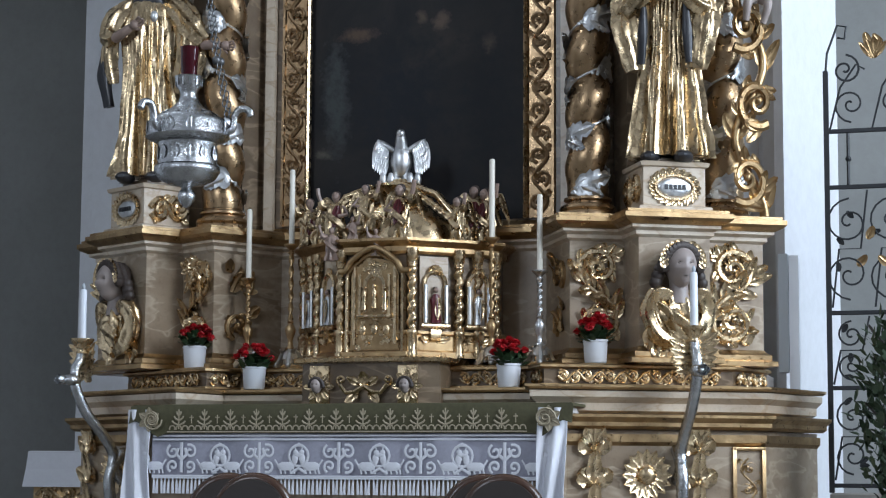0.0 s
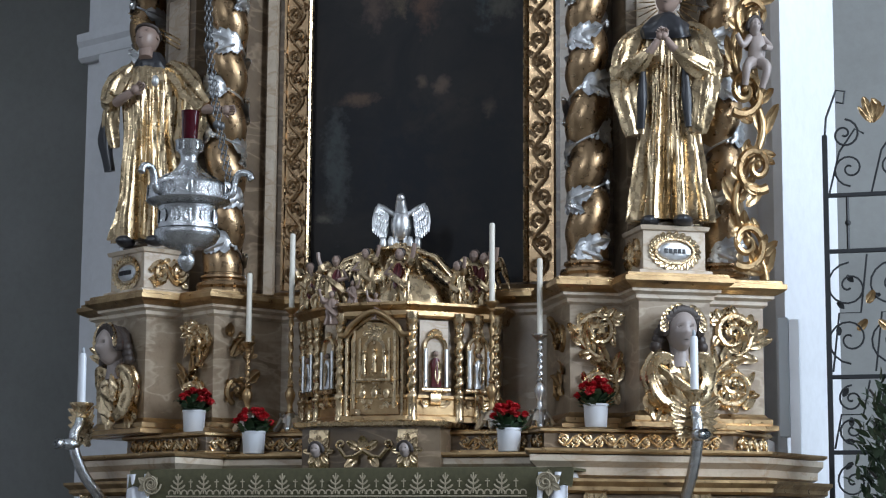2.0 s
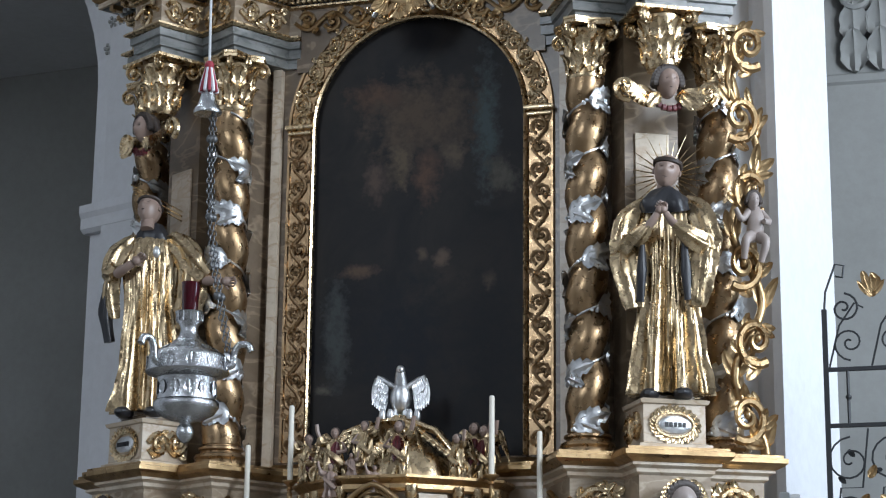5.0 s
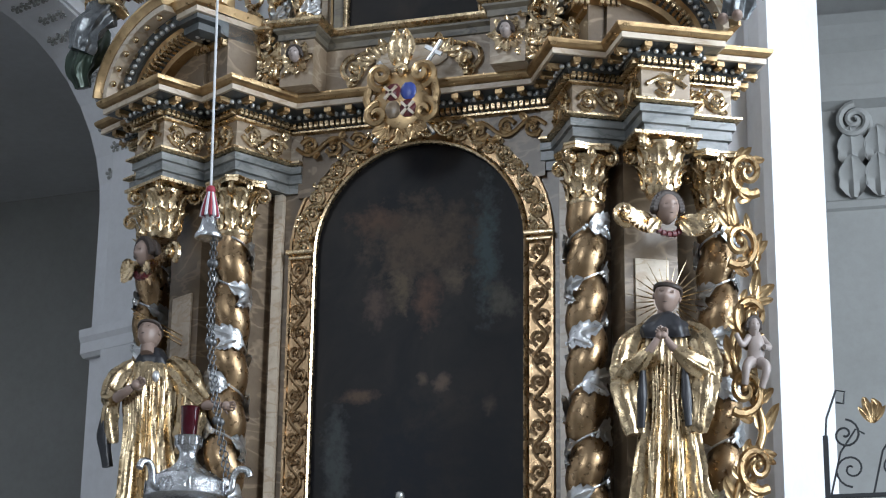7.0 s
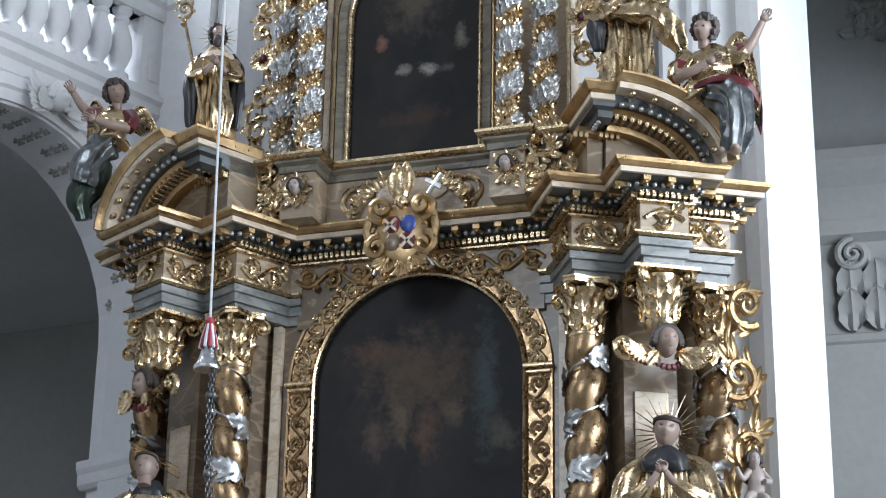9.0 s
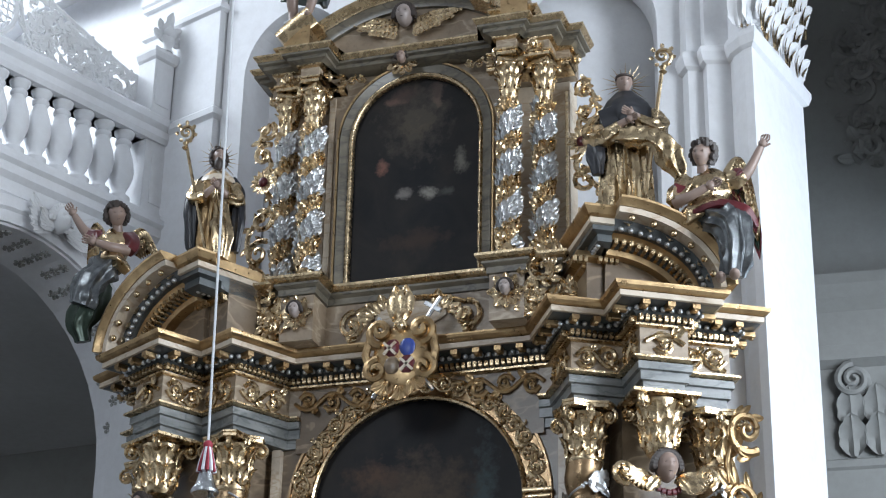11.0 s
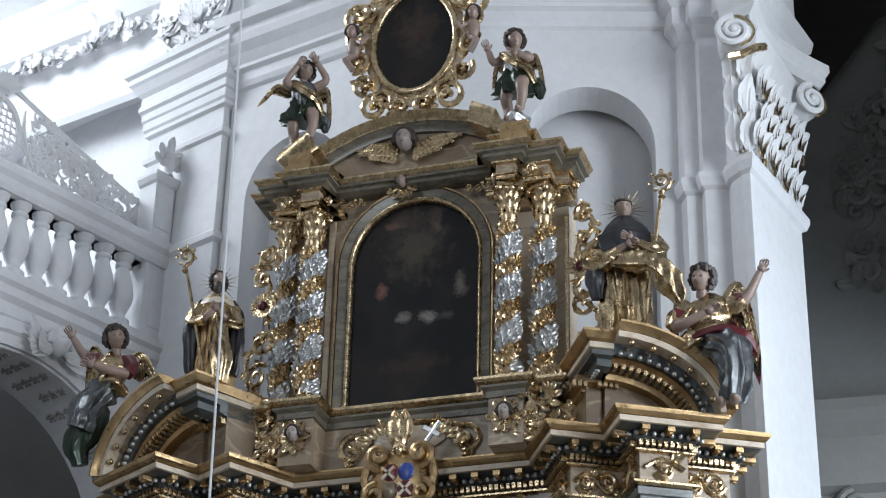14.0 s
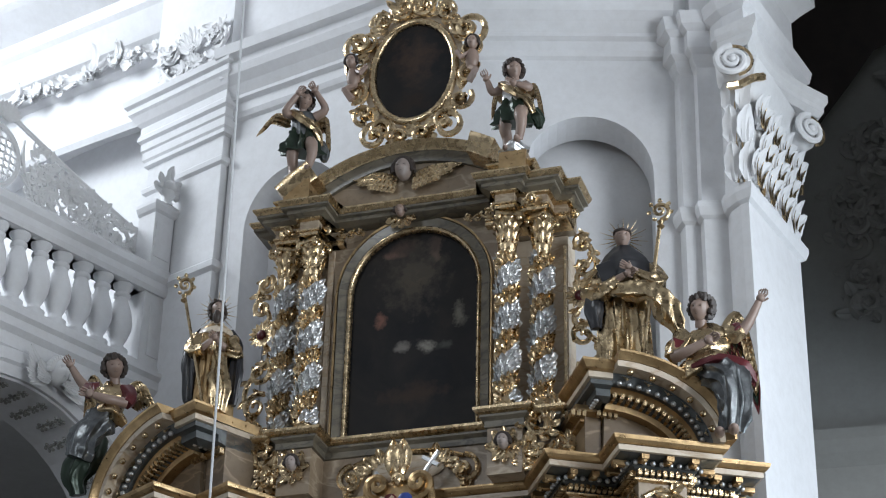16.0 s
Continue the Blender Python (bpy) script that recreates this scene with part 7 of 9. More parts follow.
# bishops of the upper storey
for s in (1, -1):
    bm = B()
    robe(bm, ID, 0.0, 0.82, lerp_shape([(0, 0.15, 0.11), (0.3, 0.155, 0.115), (0.6, 0.14, 0.11), (0.85, 0.15, 0.1), (0.95, 0.105, 0.08), (1, 0.05, 0.05)]), 13, 21 + s, 0 if s > 0 else 4, 0.2, 150, 40)
    halo(bm, ID, (0, 0.04, 0.93), 0.16, 22)
    if s > 0:
        cloth(bm, ID, [(0, 0, 0.60), (0, 0, 0.70), (0, 0, 0.78), (0, -0.01, 0.85)], [0.19, 0.18, 0.13, 0.06], 3, 7, 0.07, 0.1, 4, 0.72)
        cloth(bm, ID, [(-0.15, -0.02, 0.68), (-0.19, -0.05, 0.55), (-0.11, -0.12, 0.5), (-0.02, -0.15, 0.55)], [0.05, 0.075, 0.08, 0.05], 0, 6, 0.14, 0.25, 6)
        cloth(bm, ID, [(0.15, -0.02, 0.68), (0.21, -0.06, 0.58), (0.17, -0.13, 0.52), (0.09, -0.15, 0.58)], [0.05, 0.07, 0.07, 0.04], 0, 6, 0.14, 0.25, 7)
        # swirling end of the cope
        cloth(bm, ID, [(-0.10, -0.13, 0.50), (0.04, -0.16, 0.47), (0.18, -0.15, 0.44), (0.28, -0.1, 0.33), (0.34, -0.06, 0.18)], [0.04, 0.06, 0.07, 0.08, 0.03], 0, 5, 0.2, 0.35, 9, 0.7)
        cloth(bm, ID, [(-0.17, -0.06, 0.5), (-0.18, -0.09, 0.38), (-0.17, -0.08, 0.26)], [0.05, 0.06, 0.035], 3, 5, 0.15, 0.2, 11)
        box(bm, -0.04, 0.06, -0.17, -0.14, 0.57, 0.70, pose(0.1, 0, 0, 0, -18, 0), 3, 0.006)
        arm(bm, ID, [(0.14, -0.12, 0.56), (0.11, -0.16, 0.58), (0.07, -0.18, 0.6)], 0.026, 0.02)
        arm(bm, ID, [(-0.04, -0.15, 0.54), (-0.01, -0.17, 0.55), (0.03, -0.19, 0.56)], 0.026, 0.02)
        head(bm, ID, (0, -0.03, 0.91), 0.066, (6, 0, 10), bald=True)
        crozier(bm, ID, (0.12, -0.12, 0.05), (0.25, -0.12, 0.96))
    else:
        cloth(bm, ID, [(0, 0, 0.72), (0, 0, 0.77), (0, -0.01, 0.83)], [0.15, 0.125, 0.055], 9, 5, 0.05, 0.08, 4, 0.75)
        robe(bm, ID, -0.02, 0.3, lerp_shape([(0, 0.1, 0.1), (1, 0.09, 0.1)]), 9, 44, 9, 0.2, 60, 12)
        for sx in (-1, 1):
            cloth(bm, ID, [(sx * 0.10, 0.0, 0.76), (sx * 0.165, -0.03, 0.64), (sx * 0.175, -0.05, 0.46), (sx * 0.16, -0.03, 0.24)], [0.04, 0.05, 0.055, 0.035], 3, 6, 0.16, 0.22, 5 + sx, 0.9)
            cloth(bm, ID, [(sx * 0.13, -0.05, 0.70), (sx * 0.17, -0.09, 0.58), (sx * 0.08, -0.14, 0.57)], [0.045, 0.05, 0.04], 0, 5, 0.12, 0.22, 8 + sx)
            arm(bm, ID, [(sx * 0.1, -0.12, 0.58), (sx * 0.06, -0.16, 0.60), (sx * 0.02, -0.17, 0.63)], 0.026, 0.02)
        cloth(bm, ID, [(0.02, -0.08, 0.72), (0.05, -0.12, 0.5), (0.07, -0.12, 0.28), (0.05, -0.1, 0.1)], [0.05, 0.07, 0.08, 0.04], 0, 5, 0.2, 0.3, 13, 0.6)
        head(bm, ID, (0, -0.03, 0.91), 0.066, (-22, 0, 10))
        ball(bm, (0.0, -0.075, 0.845), (0.035, 0.03, 0.05), ID, 2, 8, 6)
        crozier(bm, ID, (0.0, -0.16, 0.0), (-0.26, -0.1, 0.98))
    ob = part("bishop_statue", bm, FIG, smooth=True)
    ob.matrix_basis = pose(1.40, -0.28, 6.56, 0, 0, 6) if s > 0 else pose(-1.33, -0.3, 6.40, 0, 0, 24) @ Matrix.Diagonal((0.86, 1, 1, 1))
    tagged(ob, "gilded bishop statue with crozier and black cape" if s > 0 else "gilded bishop statue gazing up with a tilted crozier", "statue")
    bm = B()
    box(bm, -0.16, 0.16, -0.14, 0.2, 5.9, 6.56 if s > 0 else 6.40, bevel=0.01)
    ob = part("statue_plinth", bm, BROWN)
    ob.matrix_basis = pose(1.40, -0.2, 0, 0, 0, 30) if s > 0 else pose(-1.33, -0.22, 0, 0, 0, -30)
    tagged(ob, "brown marbled plinth behind the broken pediment", "plinth")

# seated angels on the broken pediments
bm = B()
cloth(bm, ID, [(-0.155, 0, 0.42), (-0.15, 0, 0.5), (-0.13, 0, 0.62), (-0.115, 0, 0.70), (-0.12, -0.01, 0.76)], [0.10, 0.095, 0.135, 0.11, 0.04], 0, 6, 0.06, 0.14, 2, 0.7)
cloth(bm, ID, [(-0.15, 0.02, 0.48), (-0.10, -0.06, 0.43), (0.0, -0.15, 0.34), (0.03, -0.17, 0.19), (0.0, -0.13, 0.01)], [0.08, 0.10, 0.10, 0.085, 0.07], 6, 9, 0.13, 0.34, 3, 0.8, 110)
cloth(bm, ID, [(-0.17, 0.02, 0.46), (-0.08, -0.08, 0.37), (-0.02, -0.1, 0.2), (-0.03, -0.06, 0.04)], [0.07, 0.075, 0.06, 0.05], 6, 7, 0.13, 0.34, 5, 0.8, 72)
cloth(bm, ID, [(-0.15, -0.07, 0.47), (-0.25, -0.06, 0.43), (-0.34, 0.0, 0.41)], [0.05, 0.06, 0.02], 0, 5, 0.15, 0.35, 6)
cloth(bm, ID, [(-0.22, -0.1, 0.44), (-0.06, -0.16, 0.46), (0.08, -0.17, 0.40), (0.14, -0.12, 0.32)], [0.015, 0.03, 0.03, 0.015], 5, 4, 0.15, 0.3, 8)
cloth(bm, ID, [(-0.2, -0.1, 0.48), (-0.08, -0.13, 0.49), (0.04, -0.1, 0.44)], [0.02, 0.04, 0.02], 0, 4, 0.15, 0.3, 18)
cloth(bm, ID, [(-0.23, -0.02, 0.68), (-0.30, -0.04, 0.60), (-0.32, -0.06, 0.52)], [0.055, 0.06, 0.05], 0, 5, 0.12, 0.25, 9)
cloth(bm, ID, [(-0.29, -0.03, 0.62), (-0.32, -0.06, 0.53)], [0.06, 0.045], 5, 5, 0.12, 0.25, 19)
arm(bm, ID, [(-0.32, -0.06, 0.53), (-0.25, -0.12, 0.53), (-0.14, -0.16, 0.57)], 0.04, 0.024)
cloth(bm, ID, [(-0.02, 0, 0.69), (0.04, 0, 0.69), (0.09, -0.01, 0.71)], [0.06, 0.055, 0.04], 0, 5, 0.12, 0.25, 10)
cloth(bm, ID, [(0.04, 0, 0.70), (0.085, -0.01, 0.715)], [0.052, 0.045], 5, 5, 0.12, 0.25, 20)
arm(bm, ID, [(0.06, 0, 0.69), (0.12, -0.02, 0.75), (0.19, -0.04, 0.88)], 0.04, 0.022)
head(bm, ID, (-0.155, -0.05, 0.845), 0.076, (12, 10, -24))
wing(bm, ID, (-0.05, 0.08, 0.70), (0.06, 0.09, 0.86), (0.17, 0.09, 0.36), 0.5)
wing(bm, ID, (-0.2, 0.08, 0.70), (-0.3, 0.12, 0.78), (-0.34, 0.12, 0.5), 0.28)
for k in range(2):
    ball(bm, (0.0 - 0.08 * k, -0.19 + 0.04 * k, 0.0), (0.032, 0.065, 0.026), ID, 1)
ob = part("seated_angel", bm, FIG, smooth=True)
ob.matrix_basis = pose(2.05, -0.42, 5.965, 0, 0, 10)
tagged(ob, "seated angel with gold bodice, crumpled silver skirt and green feathered wing", "statue", "angels on the pediments")
bm = B()
cloth(bm, ID, [(0.14, 0, 0.30), (0.15, 0, 0.38), (0.15, 0, 0.48), (0.16, 0, 0.54), (0.16, -0.01, 0.6)], [0.09, 0.09, 0.125, 0.10, 0.04], 0, 6, 0.06, 0.14, 12, 0.7)
cloth(bm, ID, [(0.15, 0.0, 0.36), (0.12, -0.07, 0.29), (0.04, -0.12, 0.14), (0.0, -0.1, 0.0)], [0.085, 0.105, 0.105, 0.09], 6, 8, 0.13, 0.34, 13, 0.8, 96)
cloth(bm, ID, [(0.10, 0.0, 0.2), (0.05, -0.05, 0.05), (0.0, -0.05, -0.1), (0.02, -0.03, -0.22)], [0.08, 0.10, 0.085, 0.05], 8, 6, 0.13, 0.22, 14, 0.8, 72)
cloth(bm, ID, [(0.08, -0.1, 0.34), (0.18, -0.12, 0.34), (0.27, -0.06, 0.28)], [0.03, 0.05, 0.03], 0, 4, 0.15, 0.3, 15)
cloth(bm, ID, [(0.07, 0, 0.54), (0.02, -0.02, 0.53), (-0.02, -0.03, 0.55)], [0.055, 0.055, 0.04], 5, 5, 0.12, 0.2, 16)
arm(bm, ID, [(0.0, -0.02, 0.54), (-0.05, -0.04, 0.58), (-0.11, -0.06, 0.66)], 0.038, 0.022)
cloth(bm, ID, [(0.24, 0, 0.55), (0.28, -0.04, 0.48), (0.26, -0.08, 0.41)], [0.055, 0.06, 0.045], 5, 5, 0.12, 0.2, 17)
arm(bm, ID, [(0.26, -0.08, 0.42), (0.15, -0.15, 0.41), (0.06, -0.16, 0.43)], 0.038, 0.024)
head(bm, ID, (0.165, -0.05, 0.685), 0.076, (10, -10, 8))
wing(bm, ID, (0.24, 0.06, 0.55), (0.33, 0.08, 0.64), (0.5, 0.08, 0.36), 0.36, (0, 0, 4))
wing(bm, ID, (0.1, 0.06, 0.55), (0.02, 0.08, 0.66), (0.0, 0.08, 0.3), 0.36, (0, 0, 4))
ob = part("seated_angel", bm, FIG, smooth=True)
ob.matrix_basis = pose(-2.20, -0.35, 6.30, 0, 0, 24)
tagged(ob, "seated angel with gold wings, red sleeves and silver-green skirt", "statue", "angels on the pediments")

# standing putti beside the crown
for s in (1, -1):
    bm = B()
    # standing leg, raised knee, feet
    tube(bm, smooth_line([(-0.045, 0, 0.32), (-0.06, -0.02, 0.2), (-0.05, 0.01, 0.12), (-0.05, 0.0, 0.04)]), lambda t: 0.05 - 0.024 * t, 10, ID, 1)
    tube(bm, smooth_line([(0.045, -0.01, 0.32), (0.06, -0.1, 0.235), (0.065, -0.1, 0.16), (0.04, -0.06, 0.07)]), lambda t: 0.052 - 0.025 * t, 10, ID, 1)
    for x, y, z in ((-0.05, -0.03, 0.03), (0.035, -0.09, 0.06)):
        ball(bm, (x, y, z), (0.022, 0.045, 0.018), ID, 1, 8, 6)
    # belly, chest, gathered skirt and sash
    cloth(bm, ID, [(0, 0, 0.22), (0, -0.01, 0.28), (0, -0.01, 0.35), (0, -0.01, 0.40)], [0.135, 0.115, 0.085, 0.07], 8, 9, 0.2, 0.3, 31 + s, 0.8, 84)
    cloth(bm, ID, [(0, 0, 0.35), (0, -0.01, 0.44), (0.0, 0.0, 0.52), (0, 0, 0.56)], [0.075, 0.085, 0.08, 0.035], 7 if s > 0 else 6, 6, 0.05, 0.12, 33 + s, 0.78, 48)
    cloth(bm, ID, [(-0.09, -0.05, 0.52), (0.0, -0.085, 0.44), (0.09, -0.06, 0.38), (0.13, 0.0, 0.3)], [0.022, 0.034, 0.03, 0.02], 0, 5, 0.2, 0.35, 36)
    cloth(bm, ID, [(0.12, 0.02, 0.34), (0.15, 0.03, 0.26), (0.16, 0.02, 0.19)], [0.03, 0.04, 0.02], 8 if s > 0 else 6, 5, 0.2, 0.35, 37)
    if s > 0:
        arm(bm, ID, [(0.075, -0.02, 0.51), (0.11, -0.08, 0.45), (0.04, -0.12, 0.46)], 0.034, 0.02)
        arm(bm, ID, [(-0.075, -0.01, 0.51), (-0.14, -0.04, 0.47), (-0.17, -0.07, 0.54)], 0.034, 0.02)
        head(bm, ID, (0.0, -0.03, 0.635), 0.066, (8, -8, 14))
        wing(bm, ID, (0.05, 0.05, 0.5), (0.12, 0.07, 0.56), (0.19, 0.07, 0.28), 0.22, (0, 0, 4))
        wing(bm, ID, (-0.05, 0.06, 0.5), (-0.12, 0.08, 0.58), (-0.17, 0.08, 0.4), 0.2, (0, 0, 4))
    else:
        arm(bm, ID, [(0.075, -0.02, 0.51), (0.14, -0.06, 0.56), (0.07, -0.1, 0.66)], 0.034, 0.02)
        arm(bm, ID, [(-0.075, -0.02, 0.51), (-0.13, -0.08, 0.5), (-0.06, -0.12, 0.61)], 0.034, 0.02)
        head(bm, ID, (0.0, -0.04, 0.62), 0.064, (14, 6, 10))
        wing(bm, ID, (-0.05, 0.05, 0.5), (-0.16, 0.06, 0.55), (-0.27, 0.06, 0.43), 0.2, (0, 0, 4))
        wing(bm, ID, (0.05, 0.05, 0.5), (0.15, 0.06, 0.56), (0.2, 0.06, 0.3), 0.24, (0, 0, 4))
    for k in range(3):
        cloth(bm, ID, [(-0.1 + 0.03 * k, 0.02 - 0.02 * k, 0.02), (0.0, -0.03 - 0.01 * k, 0.035), (0.1 - 0.02 * k, 0.0, 0.015)], [0.025, 0.04, 0.025], 7, 5, 0.15, 0.3, 41 + k, 0.7, 36)
    ob = part("putto_statue", bm, FIG, smooth=True)
    ob.matrix_basis = pose(0.72, -0.38, 8.155, 0, 0, 4) if s > 0 else pose(-0.775, -0.38, 8.18, 0, 0, 26)
    tagged(ob, "carved winged putto in silver and green standing on the pediment" if s > 0 else "carved winged putto with raised arms in brown and silver drapery", "statue", "putti on the pediment")
    bm = B()
    box(bm, -0.09, 0.09, -0.07, 0.12, 7.98, 8.16 if s > 0 else 8.185, bevel=0.012)
    ob = part("putto_plinth", bm, DULL)
    ob.matrix_basis = pose(0.72, -0.36, 0) if s > 0 else pose(-0.775, -0.35, 0)
    tagged(ob, "gilt plinth under the putto", "plinth")

# ---------------------------------------------------------------- tabernacle
tab = thing("tabernacle", "gilded domed tabernacle with twisted columns, niches and carved figures", "tabernacle", pose(0, 0, 2.066))
TAB_R = [(0.17, -0.63), (0.40, -0.43), (0.56, -0.26), (0.56, -0.06)]
TABL = [(-x, y) for x, y in reversed(TAB_R)] + TAB_R
bm = B()
slab(bm, TABL, 0.0, 0.60, [])
part("body", bm, BROWN, tab, "brown marbled body")
bm = B()
mould(bm, TABL, [(0.05, 0.0), (0.05, 0.03), (0.03, 0.04), (0.03, 0.12), (0.04, 0.13), (0.04, 0.145), (0.0, 0.15)], back=0.05)
part("foot_moulding", bm, DULL, tab)
bm = B()
mould(bm, TABL, [(0.03, 0.57), (0.04, 0.585), (0.04, 0.61), (0.06, 0.625), (0.075, 0.64), (0.075, 0.655), (0.0, 0.66)], back=0.1)
slab(bm, TABL, 0.6, 0.655, [])
part("cornice", bm, DULL, tab)


def twist(bm, M, r, h, turns):
    rings = []
    for i in range(41):
        s = i / 40
        ph = 2 * math.pi * turns * s
        rings.append([(r * math.cos(a) * (1 + 0.25 * math.cos(a - ph)), r * math.sin(a) * (1 + 0.25 * math.cos(a - ph)), h * s) for a in [2 * math.pi * k / 10 for k in range(10)]])
    quads(bm, rings, M=M)


for x, y in [(-0.58, -0.27), (-0.50, -0.36), (-0.42, -0.455), (-0.21, -0.645), (0.21, -0.645), (0.42, -0.455), (0.50, -0.36), (0.58, -0.27)]:
    bm = B()
    twist(bm, pose(x, y, 0.15), 0.025, 0.34, 5)
    lathe(bm, [(0.032, 0.0), (0.034, 0.02), (0.028, 0.03), (0.03, 0.12), (0.036, 0.13), (0.036, 0.145), (0.024, 0.155)], 10, pose(x, y, 0))
    lathe(bm, [(0.02, 0.49), (0.026, 0.5), (0.022, 0.51), (0.032, 0.55), (0.036, 0.56), (0.036, 0.6)], 10, pose(x, y, 0))
    for k in range(6):
        leaf(bm, 0.05, 0.03, pose(x, y, 0.505, 0, 0, 60 * k) @ T(0, -0.02, 0), 0.8, 2, 0, 4)
    carve("twisted_colonnette", bm, tab)
# door with relief
dr = part("door", (lambda b: (quads(b, [[(x, y, z) for x, z in picture_loop(0.14, 0.05, 0.44, 14, 0.75)] for y in (-0.665, -0.62)]), b)[1])(B()), DULL, tab, "gilt relief door")
bm = B()
rng = random.Random(23)
frame_sweep(bm, 0.145, 0.03, 0.44, [(0, 0), (0.0, 0.03), (0.012, 0.045), (0.025, 0.04), (0.028, 0.0)], 0.75, 16, -0.635)
for x in (-0.085, 0.085):
    tube(bm, [(x, -0.672, 0.23), (x, -0.672, 0.46)], 0.009, 6)
    tube(bm, [(x * 1.4, -0.672, 0.07), (x * 1.4, -0.672, 0.5)], 0.01, 6)
frame_sweep(bm, 0.045, 0.25, 0.4, [(0, 0), (0.0, 0.012), (0.02, 0.012), (0.02, 0.0)], 1.0, 10, -0.662)
box(bm, -0.1, 0.1, -0.69, -0.66, 0.215, 0.235, bevel=0.004)
carve("door_frame", bm, dr)
bm = B()
tube(bm, smooth_line([(-0.205, -0.68, 0.475), (-0.165, -0.69, 0.48), (-0.125, -0.69, 0.535), (0, -0.69, 0.605), (0.125, -0.69, 0.535), (0.165, -0.69, 0.48), (0.205, -0.68, 0.475)]), 0.016, 8)
tube(bm, smooth_line([(-0.16, -0.67, 0.46), (-0.11, -0.675, 0.515), (0, -0.675, 0.58), (0.11, -0.675, 0.515), (0.16, -0.67, 0.46)]), 0.01, 6)
carve("door_arch", bm, tab, DULL)
bm = B()
for k in range(36):
    x, z = rng.uniform(-0.11, 0.11), rng.uniform(0.06, 0.21) if k < 22 else rng.uniform(0.46, 0.53)
    leaf(bm, rng.uniform(0.03, 0.06), 0.03, T(x * (1 if k < 22 else 0.6), -0.664, z, 0, rng.uniform(0, 360), 0), 0.6, 2, 0, 4)
for x, z in ((-0.06, 0.32), (0.06, 0.32), (0, 0.33)):
    lathe(bm, [(0.018, -0.06), (0.012, 0.0), (0.016, 0.03), (0.006, 0.05)], 8, pose(x, -0.675, z))
    ball(bm, (x, -0.68, z + 0.06), 0.012, seg=6, rows=5)
for x in (-0.07, 0.0, 0.07):
    ball(bm, (x, -0.672, 0.15), (0.022, 0.014, 0.03), seg=8, rows=5)
carve("door_relief", bm, dr)


def niche(mx, red):
    nb = B()
    frame_sweep(nb, 0.052, 0.19, 0.41, [(0, 0), (0.0, 0.02), (0.01, 0.028), (0.02, 0.02), (0.02, 0.0)], 1.0, 12, 0.0)
    box(nb, -0.085, 0.085, -0.035, 0.0, 0.16, 0.185, bevel=0.004)
    box(nb, -0.03, 0.03, -0.03, 0.0, 0.09, 0.16, bevel=0.008)
    for k in range(7):
        leaf(nb, 0.05, 0.03, T(0, -0.006, 0.47, 0, -75 + 25 * k, 0), 0.5, 2, 0, 4)
    for k in (-1, 1):
        leaf(nb, 0.07, 0.04, T(0.03 * k, -0.01, 0.09, 0, k * 70, 0), 0.5, 2, 0, 4)
    nb.transform(mx)
    nc = carve("niche_frame", nb, tab)
    nb = B()
    quads(nb, [[(x, -0.003, z) for x, z in picture_loop(0.052, 0.19, 0.41, 10)], [(x, 0.0, z) for x, z in picture_loop(0.052, 0.19, 0.41, 10)]])
    nb.transform(mx)
    part("niche_ground", nb, CREAM, nc, "pale niche ground")
    for x in (-0.062, 0.062):
        nb = B()
        tube(nb, [(x, -0.026, 0.19), (x, -0.026, 0.4)], 0.011, 7)
        nb.transform(mx)
        part("silver_colonnette", nb, SILVER, nc, "silvered colonnette", True)
    nb = B()
    robe(nb, ID, 0.19, 0.35, lerp_shape([(0, 0.03, 0.018), (0.5, 0.026, 0.018), (0.85, 0.03, 0.016), (1, 0.012, 0.012)]), 7, 3, 5 if red else 7, 0.14, 28, 10)
    leaf(nb, 0.13, 0.04, T(0.012, -0.014, 0.33, 0, 184, 0), 0.1, 1, 0, 5)
    ball(nb, (0, -0.004, 0.372), 0.016, ID, 1, 8, 6)
    ball(nb, (0, 0.004, 0.376), 0.017, ID, 2, 8, 6)
    nb.transform(mx @ pose(0, -0.022, 0))
    part("statuette", nb, FIG, nc, "small painted statuette", True)


for s in (1, -1):
    niche(pose(s * 0.305, -0.545, 0, 0, 0, 41 * s), s > 0)
    niche(pose(s * 0.495, -0.36, 0, 0, 0, 47 * s), False)
